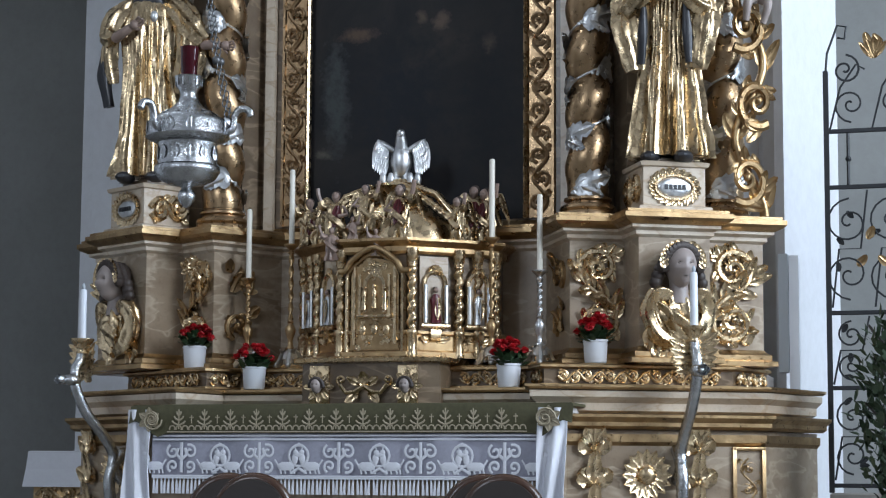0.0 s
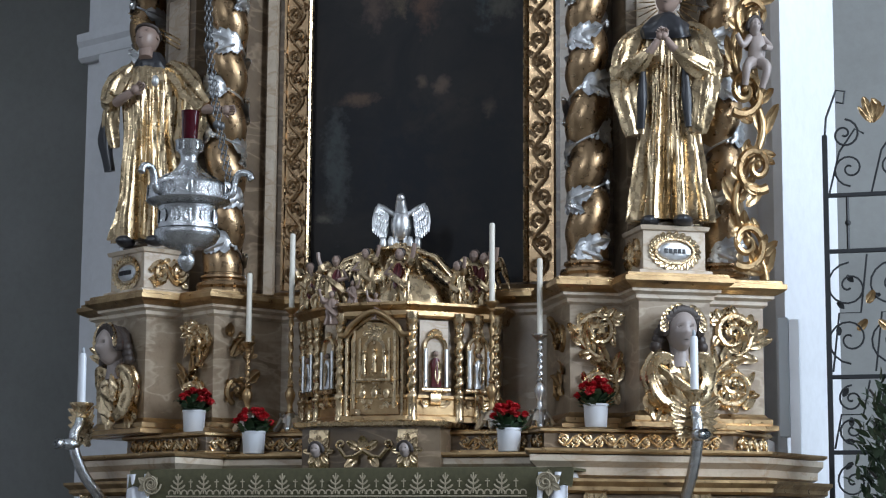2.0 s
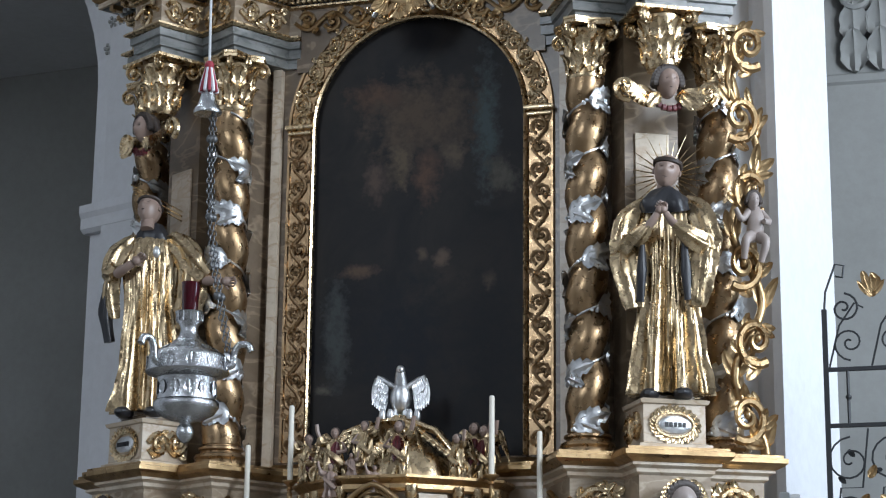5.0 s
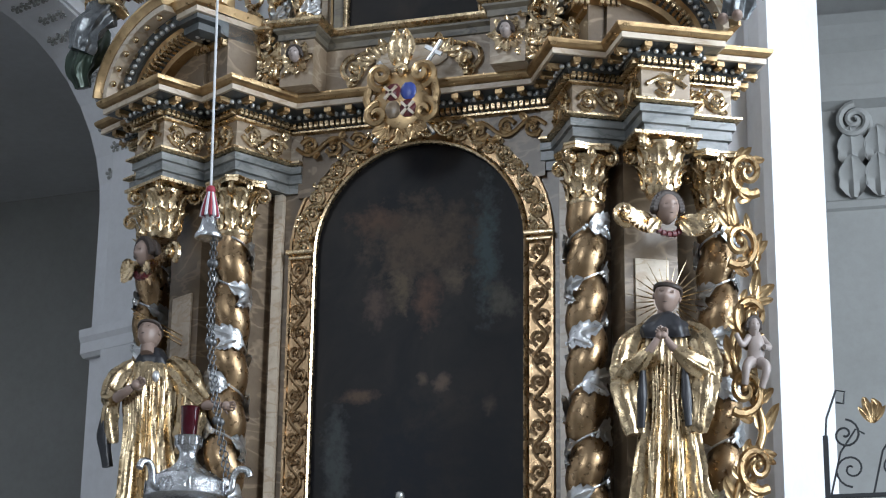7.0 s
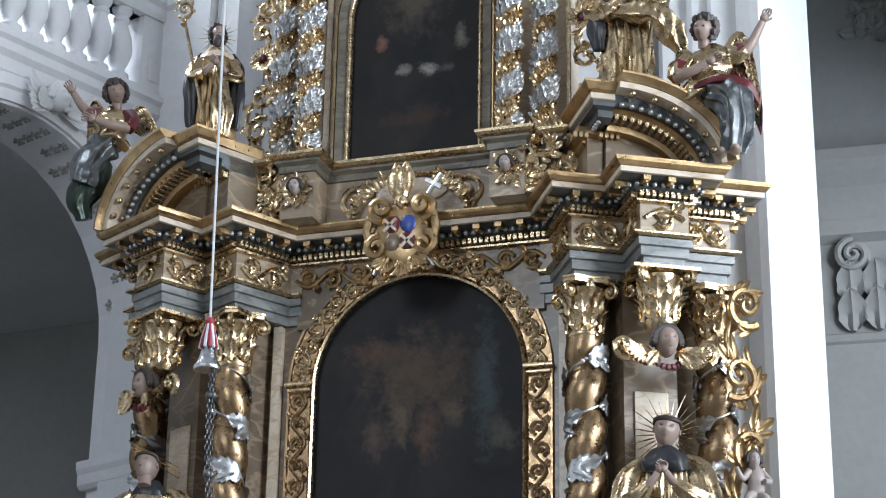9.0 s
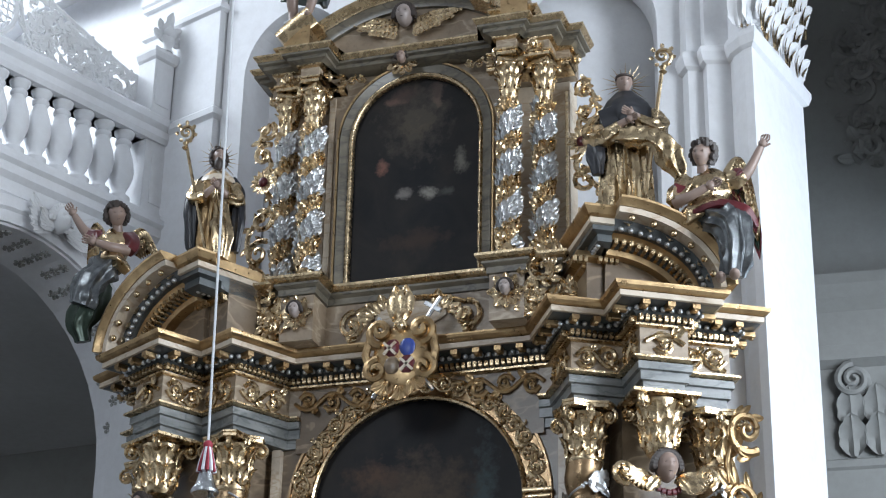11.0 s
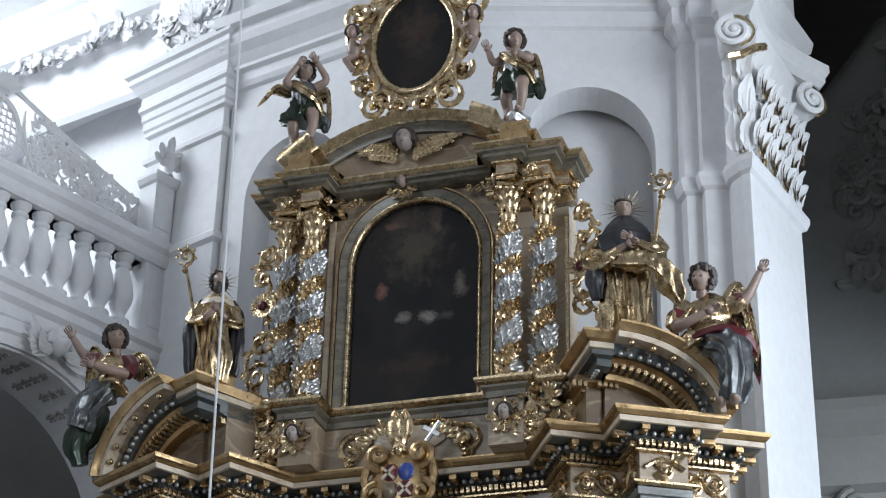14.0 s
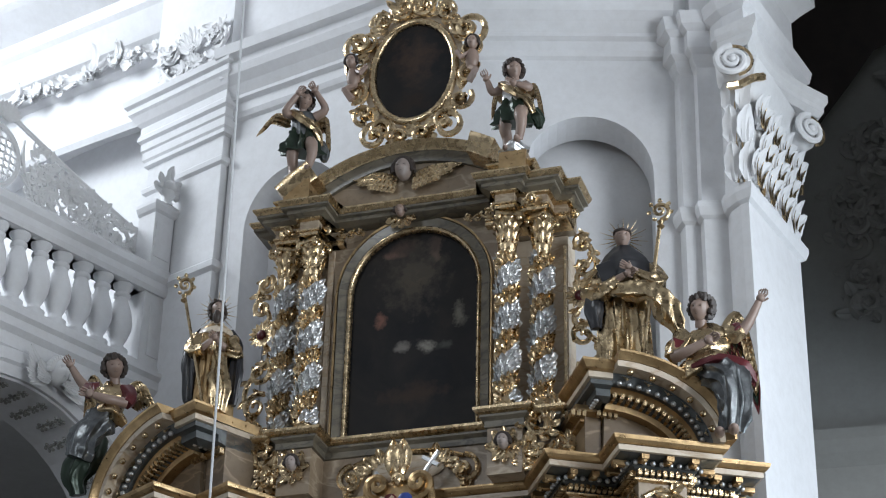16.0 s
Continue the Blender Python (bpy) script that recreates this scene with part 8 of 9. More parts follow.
# marbled inlays on the facets
bm = B()
for s in (1, -1):
    box(bm, -0.085, 0.085, -0.006, 0.0, 0.05, 0.56, pose(s * 0.298, -0.537, 0, 0, 0, 41 * s))
part("marbled_facet", bm, CREAM, tab, "cream marbled facet")
bm = B()
lathe(bm, [(0.36, 0.655), (0.35, 0.70), (0.31, 0.78), (0.24, 0.86), (0.15, 0.92), (0.12, 0.94), (0.13, 0.96)], 30, pose(0, -0.27, 0) @ Matrix.Diagonal((1, 0.75, 1, 1)), 0, 10, 0.035)
carve("dome", bm, tab, GOLD)
bm = B()
for s in (1, -1):
    for dx in (0.0, 0.035):
        tube(bm, [(s * 0.42, -0.42 + dx, 0.66), (s * 0.38, -0.42 + dx, 0.8), (s * 0.27, -0.42 + dx, 0.93), (s * 0.12, -0.4 + dx, 0.985)], 0.022, 8)
    tube(bm, spiral(s * 0.11, 0.94, 0.045, 1.4, 1.5, -s, 18, 0.15, -0.43), 0.012, 6)
    tube(bm, spiral(s * 0.43, 0.71, 0.05, 1.4, -1.5, s, 18, 0.15, -0.43), 0.012, 6)
    for k in range(8):
        leaf(bm, 0.07, 0.04, T(s * (0.4 - 0.035 * k), -0.44, 0.76 + 0.027 * k, 0, s * -50, 0), 0.5, 2, 0, 4)
for k in range(16):
    a = 2 * math.pi * k / 16
    leaf(bm, 0.09, 0.06, T(0.12 * math.cos(a), -0.27 + 0.11 * math.sin(a), 0.985, -60, 0, math.degrees(a) + 90), 0.5, 3, 0, 5)
lathe(bm, [(0.11, 0.93), (0.13, 0.97), (0.15, 0.995), (0.14, 1.01)], 24, pose(0, -0.27, 0))
carve("crown_bracket", bm, tab)
for x, y, z, hh, rot in ((-0.53, -0.32, 0.66, 0.30, 20), (-0.40, -0.44, 0.66, 0.24, 30), (-0.28, -0.55, 0.66, 0.30, 10), (-0.16, -0.60, 0.66, 0.14, 0), (-0.10, -0.56, 0.72, 0.27, 0), (0.12, -0.6, 0.66, 0.32, -10),
                         (0.0, -0.66, 0.56, 0.16, 25), (-0.26, -0.66, 0.54, 0.2, 5), (0.40, -0.42, 0.66, 0.26, -30), (0.53, -0.32, 0.66, 0.32, -20), (0.46, -0.3, 0.66, 0.34, 0)):
    bm = B()
    k = hh / 0.3
    Q = Matrix.Scale(k, 4)
    robe(bm, Q, 0.0, 0.22, lerp_shape([(0, 0.066, 0.05), (0.4, 0.052, 0.042), (0.85, 0.052, 0.036), (1, 0.018, 0.018)]), 6, int(100 * abs(x)), 0 if hh > 0.2 else 1, 0.3, 44, 14)
    face(bm, Q @ pose(0, -0.01, 0.252), 0.03, 1, 2)
    ball(bm, (0, 0.008, 0.264), (0.028, 0.026, 0.027), Q, 2, 9, 7)
    sg = 1 if rot <= 0 else -1
    cloth(bm, Q, [(sg * 0.035, 0, 0.2), (sg * 0.07, -0.015, 0.2), (sg * 0.085, -0.02, 0.23)], [0.02, 0.022, 0.016], 0 if hh > 0.2 else 1, 4, 0.15, 0.2, 3, 0.85, 20)
    tube(bm, [(sg * 0.08, -0.02, 0.22), (sg * 0.095, -0.03, 0.26), (sg * 0.1, -0.03, 0.3)], 0.012, 6, Q, 1)
    cloth(bm, Q, [(-0.05, -0.03, 0.16), (0.0, -0.05, 0.12), (0.05, -0.04, 0.07)], [0.015, 0.026, 0.02], 0 if hh > 0.2 else 1, 4, 0.2, 0.3, 5, 0.8, 24)
    tube(bm, [(-sg * 0.04, 0, 0.2), (-sg * 0.07, -0.03, 0.15), (-sg * 0.02, -0.05, 0.14)], 0.012, 6, Q, 1)
    if hh > 0.22:
        wings(bm, Q, (0, 0.03, 0.19), 0.13, 50, 0)
        leaf(bm, 0.14, 0.05, Q @ T(0.02, -0.045, 0.2, 0, 190, 0), 0.1, 2, 5 if hh > 0.29 else 0, 5)
    bm.transform(pose(x, y, z, 0, 0, rot))
    part("carved_figure", bm, FIG, tab, "small painted and gilded figure", True)

# pelican-like bird on top
bm = B()
ball(bm, (0, 0, 0.14), (0.062, 0.055, 0.10), ID, 0, 14, 10)
tube(bm, [(0, 0.0, 0.2), (0, -0.02, 0.255), (0, -0.03, 0.285)], lambda s: 0.04 - 0.012 * s, 10)
ball(bm, (0, -0.035, 0.295), (0.026, 0.034, 0.028), ID, 0, 10, 7)
tube(bm, [(0, -0.06, 0.292), (0, -0.085, 0.272)], lambda s: 0.011 - 0.008 * s, 6)
for s in (-1, 1):
    for row, (n, ln) in enumerate(((6, 0.19), (5, 0.13), (4, 0.08))):
        for i in range(n):
            leaf(bm, ln * (1 - 0.03 * i), 0.034, T(s * (0.085 + 0.011 * i), 0.0 - 0.01 * row, 0.225 + 0.006 * i, 0, 180 - s * (3 + i), 0), 0.1, 1, 0, 5)
    tube(bm, [(s * 0.04, 0, 0.2), (s * 0.08, -0.01, 0.225), (s * 0.11, -0.005, 0.245), (s * 0.125, 0, 0.26), (s * 0.145, 0, 0.21)], 0.018, 8)
    tube(bm, [(s * 0.025, -0.01, 0.08), (s * 0.028, -0.015, 0.0)], 0.018, 7)
    for k in range(2):
        ball(bm, (s * (0.055 + 0.045 * k), -0.03, 0.03), (0.022, 0.024, 0.045), ID, 0, 8, 6)
for i in range(5):
    leaf(bm, 0.1, 0.035, T(-0.03 + 0.015 * i, 0.03, 0.08, 0, 180 - 16 + 8 * i, 0), 0.1, 1, 0, 4)
ob = part("bird_sculpture", bm, SILVER, smooth=True)
ob.matrix_basis = pose(0.01, -0.27, 3.075, 0, 0, 12)
tagged(ob, "silver bird sculpture with raised wings on the tabernacle", "sculpture")


# ---------------------------------------------------------------- candlesticks and flowers
def candlestick(x, y, h, candle, mat, label):
    ob = thing("candlestick", label, "candlestick", pose(x, y, 2.026, 0, 0, 15), "candlesticks on the predella")
    bm = B()
    for k in range(3):
        q = pose(0, 0, 0, 0, 0, 120 * k)
        tube(bm, [(0, -0.02, 0.09), (0, -0.05, 0.07), (0, -0.075, 0.03), (0, -0.1, 0.012)], lambda s: 0.024 - 0.006 * s, 7, q)
        ball(bm, (0, -0.1, 0.012), 0.016, q, seg=7, rows=5)
        leaf(bm, 0.1, 0.06, q @ T(0, -0.035, 0.02, 12, 0, 60), 0.3, 3, 0, 5)
    lathe(bm, [(0.05, 0.05), (0.04, 0.08), (0.025, 0.1)], 14)
    part("tripod_foot", bm, SILVER, ob, "silvered tripod foot", True)
    bm = B()
    lathe(bm, [(0.022, 0.095), (0.03, 0.11), (0.016, 0.125), (0.014, 0.16), (0.022, 0.18), (0.03, 0.205), (0.03, 0.225), (0.02, 0.245), (0.014, 0.255), (0.02, 0.265), (0.012, 0.275)], 16)
    rings = []
    n = 44
    z0, z1 = 0.275, h - 0.05
    for i in range(n + 1):
        s = i / n
        ph = 2 * math.pi * 5.5 * s
        rings.append([(0.0125 * math.cos(a) * (1 + 0.3 * math.cos(2 * a - ph)), 0.0125 * math.sin(a) * (1 + 0.3 * math.cos(2 * a - ph)), z0 + (z1 - z0) * s) for a in [2 * math.pi * k / 10 for k in range(10)]])
    quads(bm, rings)
    lathe(bm, [(0.013, h - 0.055), (0.02, h - 0.045), (0.012, h - 0.03), (0.03, h - 0.012), (0.043, h), (0.043, h + 0.006), (0.015, h + 0.008)], 16)
    part("stem", bm, mat, ob, "turned spiral stem with drip pan", True)
    bm = B()
    lathe(bm, [(0.0165, h + 0.008), (0.016, h + 0.01), (0.0155, h + candle - 0.012), (0.012, h + candle - 0.002), (0.004, h + candle)], 14)
    cn = part("candle", bm, WAX, ob, "ivory candle", True)
    bm = B()
    tube(bm, [(0, 0, h + candle - 0.004), (0.001, 0, h + candle + 0.012)], 0.0018, 5)
    part("wick", bm, WICK, cn)


candlestick(-0.60, -0.42, 0.705, 0.44, DULL, "tall gilt candlestick with an unlit ivory candle")
candlestick(0.60, -0.42, 0.705, 0.45, DULL, "tall gilt candlestick with an unlit ivory candle")
candlestick(-0.865, -0.42, 0.515, 0.41, DULL, "dull gilt candlestick with an unlit ivory candle")
candlestick(0.875, -0.42, 0.515, 0.43, SILVER, "silver candlestick with an unlit ivory candle")


def flower_pot(x, y, z, seed, label):
    ob = thing("flower_pot", label, "potted plant", pose(x, y, z), "flower pots on the altar")
    bm = B()
    lathe(bm, [(0.056, 0), (0.059, 0.004), (0.0655, 0.112), (0.069, 0.114), (0.069, 0.126), (0.062, 0.126), (0.06, 0.10), (0.0, 0.1)], 28)
    part("pot", bm, POT, ob, "white glazed pot", True)
    rng = random.Random(seed)
    bm = B()
    for i in range(80):
        a, r = rng.uniform(0, 360), rng.uniform(0.0, 0.1)
        leaf(bm, rng.uniform(0.045, 0.075), 0.04, pose(0, 0, rng.uniform(0.11, 0.17), 0, 0, a) @ T(0, -r * 0.75, 0, rng.uniform(10, 75), 0, rng.uniform(-40, 40)), 0.4, 2, 0, 4, 0.05)
    part("foliage", bm, LEAF, ob, "dark green leaves", True)
    for i in range(20):
        bm = B()
        a, r = rng.uniform(0, 2 * math.pi), math.sqrt(rng.uniform(0, 1)) * 0.105
        cx, cy, cz = r * math.cos(a), r * math.sin(a), 0.165 + 0.075 * (1 - (r / 0.11) ** 2) + rng.uniform(-0.02, 0.015)
        for k in range(13):
            b = rng.uniform(0, 360)
            leaf(bm, 0.034, 0.032, pose(cx, cy, cz, 0, 0, b) @ T(0, 0, 0, rng.uniform(-10, 80), 0, 0), 0.5, 1, 0, 3, 0.06)
        ball(bm, (cx, cy, cz + 0.004), 0.013, seg=6, rows=4)
        part("blossom", bm, PETAL, ob, smooth=True)


flower_pot(-0.735, -0.615, 1.897, 1, "white pot of red begonias on the predella step")
flower_pot(0.755, -0.615, 1.897, 2, "white pot of red begonias on the predella step")
flower_pot(-1.145, -0.53, 2.026, 3, "white pot of red begonias on the predella shelf")
flower_pot(1.215, -0.53, 2.026, 4, "white pot of red begonias with darker leaves on the shelf")


# ---------------------------------------------------------------- silver bracket candle arms
def candle_arm(u, s, zb):
    ob = thing("candle_arm", "S-shaped silver candle arm with gilt leaf wings on the altar base", "candle holder", wing_pose(u, 1.41, zb, s), "candle arms")
    bm = B()
    pts = [(0, 0.0, -0.95), (0, -0.02, -0.75), (0, 0.06, -0.62), (0, 0.13, -0.66), (0, 0.13, -0.74), (0, 0.06, -0.77), (0, 0.0, -0.70), (0, 0.0, -0.62), (0, -0.07, -0.52), (0, -0.18, -0.40), (0, -0.25, -0.27), (0, -0.26, -0.17), (0, -0.23, -0.11), (0, -0.22, -0.06)]
    fine = []
    for i in range(len(pts) - 1):
        p0, p1, p2, p3 = (Vector(pts[max(0, min(len(pts) - 1, i + k))]) for k in (-1, 0, 1, 2))
        for j in range(6):
            t = j / 6
            fine.append(0.5 * ((2 * p1) + (p2 - p0) * t + (2 * p0 - 5 * p1 + 4 * p2 - p3) * t * t + (3 * p1 - p0 - 3 * p2 + p3) * t ** 3))
    fine = [Vector((f.x, f.y - 0.08, f.z)) for f in fine]
    tube(bm, fine, lambda t: 0.034 - 0.006 * t, 10)
    ball(bm, (0, -0.36, -0.22), (0.045, 0.06, 0.035), ID, 0)
    for k in range(4):
        leaf(bm, 0.09, 0.05, T(0, -0.38, -0.22, 60, 90 * k, 0), 0.4, 2, 0, 5)
    part("arm", bm, CHROME, ob, "polished silver arm", True)
    bm = B()
    for sx in (-1, 1):
        for k in range(6):
            leaf(bm, 0.17 - 0.012 * k, 0.05, T(0, -0.28, -0.10 - 0.02 * k, 0, sx * (58 + 9 * k), 0), 0.3, 2, 0, 6)
    lathe(bm, [(0.02, -0.08), (0.032, -0.07), (0.024, -0.055), (0.03, -0.04), (0.05, -0.015), (0.066, 0.0), (0.066, 0.01), (0.02, 0.012)], 18, pose(0, -0.30, 0))
    for k in range(10):
        leaf(bm, 0.05, 0.03, pose(0, -0.30, -0.045, 0, 0, 36 * k) @ T(0, -0.03, 0, 30, 0, 0), 0.3, 2, 0, 4)
    carve("leaf_wings_and_bowl", bm, ob)
    bm = B()
    lathe(bm, [(0.021, 0.012), (0.02, 0.27), (0.016, 0.285), (0.005, 0.288)], 16, pose(0, -0.30, 0))
    cn = part("candle", bm, POT, ob, "white candle", True)
    bm = B()
    lathe(bm, [(0.0085, 0.287), (0.011, 0.30), (0.006, 0.318), (0.002, 0.32)], 8, pose(0, -0.30, 0))
    part("burner_tip", bm, TUBE, cn, smooth=True)


candle_arm(1.12, 1, 2.175)
candle_arm(0.84, -1, 2.155)


# ---------------------------------------------------------------- altar table with cloths
mensa = thing("altar_table", "tan marbled altar table block", "altar")
bm = B()
box(bm, -1.14, 1.16, -1.15, -0.65, DECK, 1.735, bevel=0.006)
part("block", bm, TAN, mensa)
cloth = thing("altar_cloth", "white altar cloth with a filet lace border and fringe", "altar cloth")
YF = -1.172
bm = B()
box(bm, -1.19, 1.21, YF - 0.0, -0.65, 1.742, 1.772, bevel=0.004)
part("top_cloth", bm, LINEN, cloth, "white linen top")
bm = B()
rings = []
n = 70
for k in range(n + 1):
    x = -1.08 + 2.16 * k / n
    w = 0.008 * math.sin(k * 0.55) + 0.005 * math.sin(k * 0.21)
    rings.append([(x, YF - 0.004 + w * 0.15, 1.76), (x, YF - 0.008 + w, 1.60), (x, YF - 0.008 + w, 1.40), (x, YF - 0.003 + w, 1.40), (x, YF - 0.002, 1.76)])
quads(bm, rings)
part("veil_ground", bm, VEIL, cloth, "grey-lilac net ground of the lace", True)
bm = B()
yl = YF - 0.02


def lace_bar(pts, w=0.006):
    tube(bm, [(x, yl, z) for x, z in pts], w, 4, flat=0.4)


ringp = lambda cx, cz, r, a0=0, a1=2 * math.pi, n=14: [(cx + r * math.cos(a0 + (a1 - a0) * i / n), cz + r * math.sin(a0 + (a1 - a0) * i / n)) for i in range(n + 1)]
for z in (1.605, 1.625, 1.412, 1.402):
    lace_bar([(-1.07, z), (1.07, z)], 0.005)
for k in range(5):
    cx = -0.90 + 0.45 * k
    # tree with scrolls
    lace_bar([(cx, 1.43), (cx, 1.59)], 0.009)
    for sx in (-1, 1):
        lace_bar([(q[0], q[2]) for q in spiral(cx + sx * 0.05, 1.54, 0.04, 1.2, 2.0, -sx, 14, 0.2)], 0.007)
        lace_bar([(q[0], q[2]) for q in spiral(cx + sx * 0.05, 1.465, 0.035, 1.2, -2.0, sx, 14, 0.2)], 0.007)
        lace_bar([(cx, 1.5), (cx + sx * 0.03, 1.525), (cx + sx * 0.02, 1.56)], 0.009)
    for sx in (-1, 1):
        # lamb-like animal
        ax = cx + sx * 0.155
        ball(bm, (ax, yl, 1.465), (0.05, 0.004, 0.026), seg=12, rows=6)
        ball(bm, (ax + sx * 0.048, yl, 1.50), (0.017, 0.004, 0.03), seg=8, rows=6)
        ball(bm, (ax + sx * 0.062, yl, 1.525), (0.022, 0.004, 0.014), seg=8, rows=6)
        for dx in (-0.035, -0.01, 0.02, 0.04):
            lace_bar([(ax + dx, 1.455), (ax + dx + 0.008, 1.425)], 0.005)
        lace_bar([(ax - sx * 0.045, 1.47), (ax - sx * 0.065, 1.50)], 0.005)
        lace_bar([(ax + sx * 0.06, 1.53), (ax + sx * 0.045, 1.575), (ax + sx * 0.075, 1.585)], 0.004)
    if k < 4:
        rx = cx + 0.225
        lace_bar(ringp(rx, 1.52, 0.055), 0.007)
        for a in range(4):
            ball(bm, (rx + 0.024 * math.cos(a * 1.57 + 0.78), yl, 1.52 + 0.024 * math.sin(a * 1.57 + 0.78)), (0.016, 0.004, 0.016), seg=8, rows=5)
        lace_bar([(rx - 0.04, 1.43), (rx, 1.455), (rx + 0.04, 1.43)], 0.008)
part("lace_border", bm, LINEN, cloth, "white worked lace animals and scrolls", True)
bm = B()
for k in range(96):
    x = -1.065 + 2.13 * k / 95
    j = random.Random(k).uniform(-0.006, 0.006)
    tube(bm, [(x, YF - 0.010, 1.40), (x + j * 0.5, YF - 0.013, 1.37), (x + j, YF - 0.012, 1.318)], lambda s: 0.0035 + 0.006 * s, 5)
tagged(part("fringe", bm, LINEN, cloth, "white knotted fringe", True), kind="stuff")
for s in (-1, 1):
    bm = B()
    rings = []
    for i in range(15):
        z = 1.765 - 0.62 * i / 14
        fl = 0.03 + 0.06 * i / 14
        row = []
        for j in range(17):
            t = j / 16
            row.append((s * (1.075 + 0.15 * t + 0.02 * fl * 10 * math.sin(t * 9 + i * 0.25) * 0.2), YF - 0.012 - fl * (0.5 + 0.5 * math.sin(t * 11 + 0.3 * i)), z))
        rings.append(row + [(p[0], p[1] + 0.008, p[2]) for p in reversed(row)])
    quads(bm, rings)
    part("side_fall", bm, LINEN, cloth, "white linen fold at the corner", True)

runner_cloth = thing("brocade_cover", "olive embroidered brocade cover with scalloped ends on the altar table", "altar cover")
bm = B()
rings = []
for k in range(61):
    x = -1.20 + 2.46 * k / 60
    e = max(0, abs(x - 0.03) - 1.02) / 0.21
    dz = 0.03 * math.sin(e * math.pi * 2) if e > 0 else 0
    rings.append([(x, YF - 0.022, 1.792 - 0.02 * e), (x, YF - 0.028, 1.785), (x, YF - 0.030 - 0.02 * e, 1.70), (x, YF - 0.032 - 0.03 * e, 1.637 + 0.05 * e - dz), (x, YF - 0.024 - 0.03 * e, 1.637 + 0.05 * e - dz), (x, YF - 0.018, 1.776)])
quads(bm, rings)
box(bm, -1.19, 1.25, YF - 0.02, -0.65, 1.776, 1.790)
part("cover", bm, BROCADE, runner_cloth, "", True)
bm = B()
ye = YF - 0.036
em = lambda pts, w=0.004: tube(bm, [(x, ye, z) for x, z in pts], w, 4, flat=0.5)
em([(-0.98, 1.645), (1.02, 1.645)])
k = 0
x = -0.95
while x < 1.0:
    em(ringp(x, 1.662, 0.016, -0.4, math.pi + 0.4, 8))
    if k % 4 == 1:
        em([(x, 1.66), (x, 1.765)], 0.004)
        for z, w in ((1.70, 0.04), (1.725, 0.028), (1.75, 0.014)):
            for sx in (-1, 1):
                em([(x, z - 0.02), (x + sx * w * 0.7, z - 0.008), (x + sx * w, z + 0.004)], 0.005)
    if k % 4 == 3:
        em([(x, 1.69), (x, 1.735)], 0.003)
        em([(x - 0.012, 1.722), (x + 0.012, 1.722)], 0.003)
    x += 0.0375
    k += 1
for s in (-1, 1):
    cx = 0.03 + s * 1.09
    for r, a in ((0.06, 0.0), (0.042, 1.5)):
        tube(bm, [(p[0], ye - 0.025, p[2]) for p in spiral(cx, 1.71, r, 1.6, a, s, 22, 0.15)], 0.005, 4)
    for j in range(6):
        leaf(bm, 0.07, 0.04, T(cx + s * 0.02, ye - 0.012, 1.71, 0, 60 * j, 0), 0.2, 3, 0, 4)
part("embroidery", bm, EMBROID, runner_cloth, "ecru embroidered palmettes and crosses", True)

# ---------------------------------------------------------------- sanctuary lamp on its cord
LX, LY = -0.28, -2.5
IRONC = paint("tarnished_silver", (0.16, 0.163, 0.167), 0.45, 0.3, 30, 0.8)
lamp = thing("sanctuary_lamp", "hanging silver sanctuary lamp with a ruby glass", "lamp", pose(LX, LY, 0))
bm = B()
lathe(bm, [(0.006, 2.66), (0.02, 2.67), (0.036, 2.69), (0.042, 2.715), (0.034, 2.74), (0.024, 2.75), (0.03, 2.76), (0.08, 2.77), (0.13, 2.795), (0.152, 2.83), (0.152, 2.85), (0.14, 2.862)], 60, ID, 0, 30, 0.02)
lathe(bm, [(0.14, 2.86), (0.138, 2.875), (0.132, 2.93), (0.14, 2.965), (0.19, 2.985), (0.2, 2.995), (0.195, 3.003), (0.19, 3.06), (0.182, 3.075), (0.13, 3.105), (0.08, 3.135), (0.05, 3.165), (0.04, 3.195), (0.042, 3.215), (0.058, 3.24), (0.064, 3.275), (0.07, 3.285), (0.06, 3.29), (0.04, 3.28)], 40)
body = part("bowl", bm, CHROME, lamp, "embossed silver bowl", True)
bm = B()
for k in range(12):
    q = pose(0, 0, 0, 0, 0, 30 * k)
    leaf(bm, 0.07, 0.05, q @ T(0, -0.189, 3.0), 0.1, 2, 0, 5)
    leaf(bm, 0.07, 0.05, q @ T(0, -0.134, 2.88), 0.1, 2, 0, 5)
    leaf(bm, 0.05, 0.04, q @ T(0, -0.15, 3.09, -58, 0, 0), 0.1, 2, 0, 4)
    box(bm, -0.004, 0.004, -0.066, -0.056, 3.24, 3.28, q)
part("embossing", bm, CHROME, body, "", True)
for k in range(3):
    bm = B()
    q = pose(0, 0, 0, 0, 0, 100 + 120 * k)
    tube(bm, smooth_line([(0, -0.185, 3.02), (0, -0.215, 3.03), (0, -0.225, 3.09), (0, -0.25, 3.125), (0, -0.29, 3.12), (0, -0.305, 3.09)]), 0.018, 8, q)
    part("handle", bm, CHROME, lamp, "scrolled silver handle", True)
bm = B()
lathe(bm, [(0.036, 3.28), (0.038, 3.30), (0.043, 3.42), (0.045, 3.43), (0.041, 3.43), (0.036, 3.31), (0.0, 3.30)], 22)
part("glass", bm, RUBY, lamp, "ruby red glass", True)
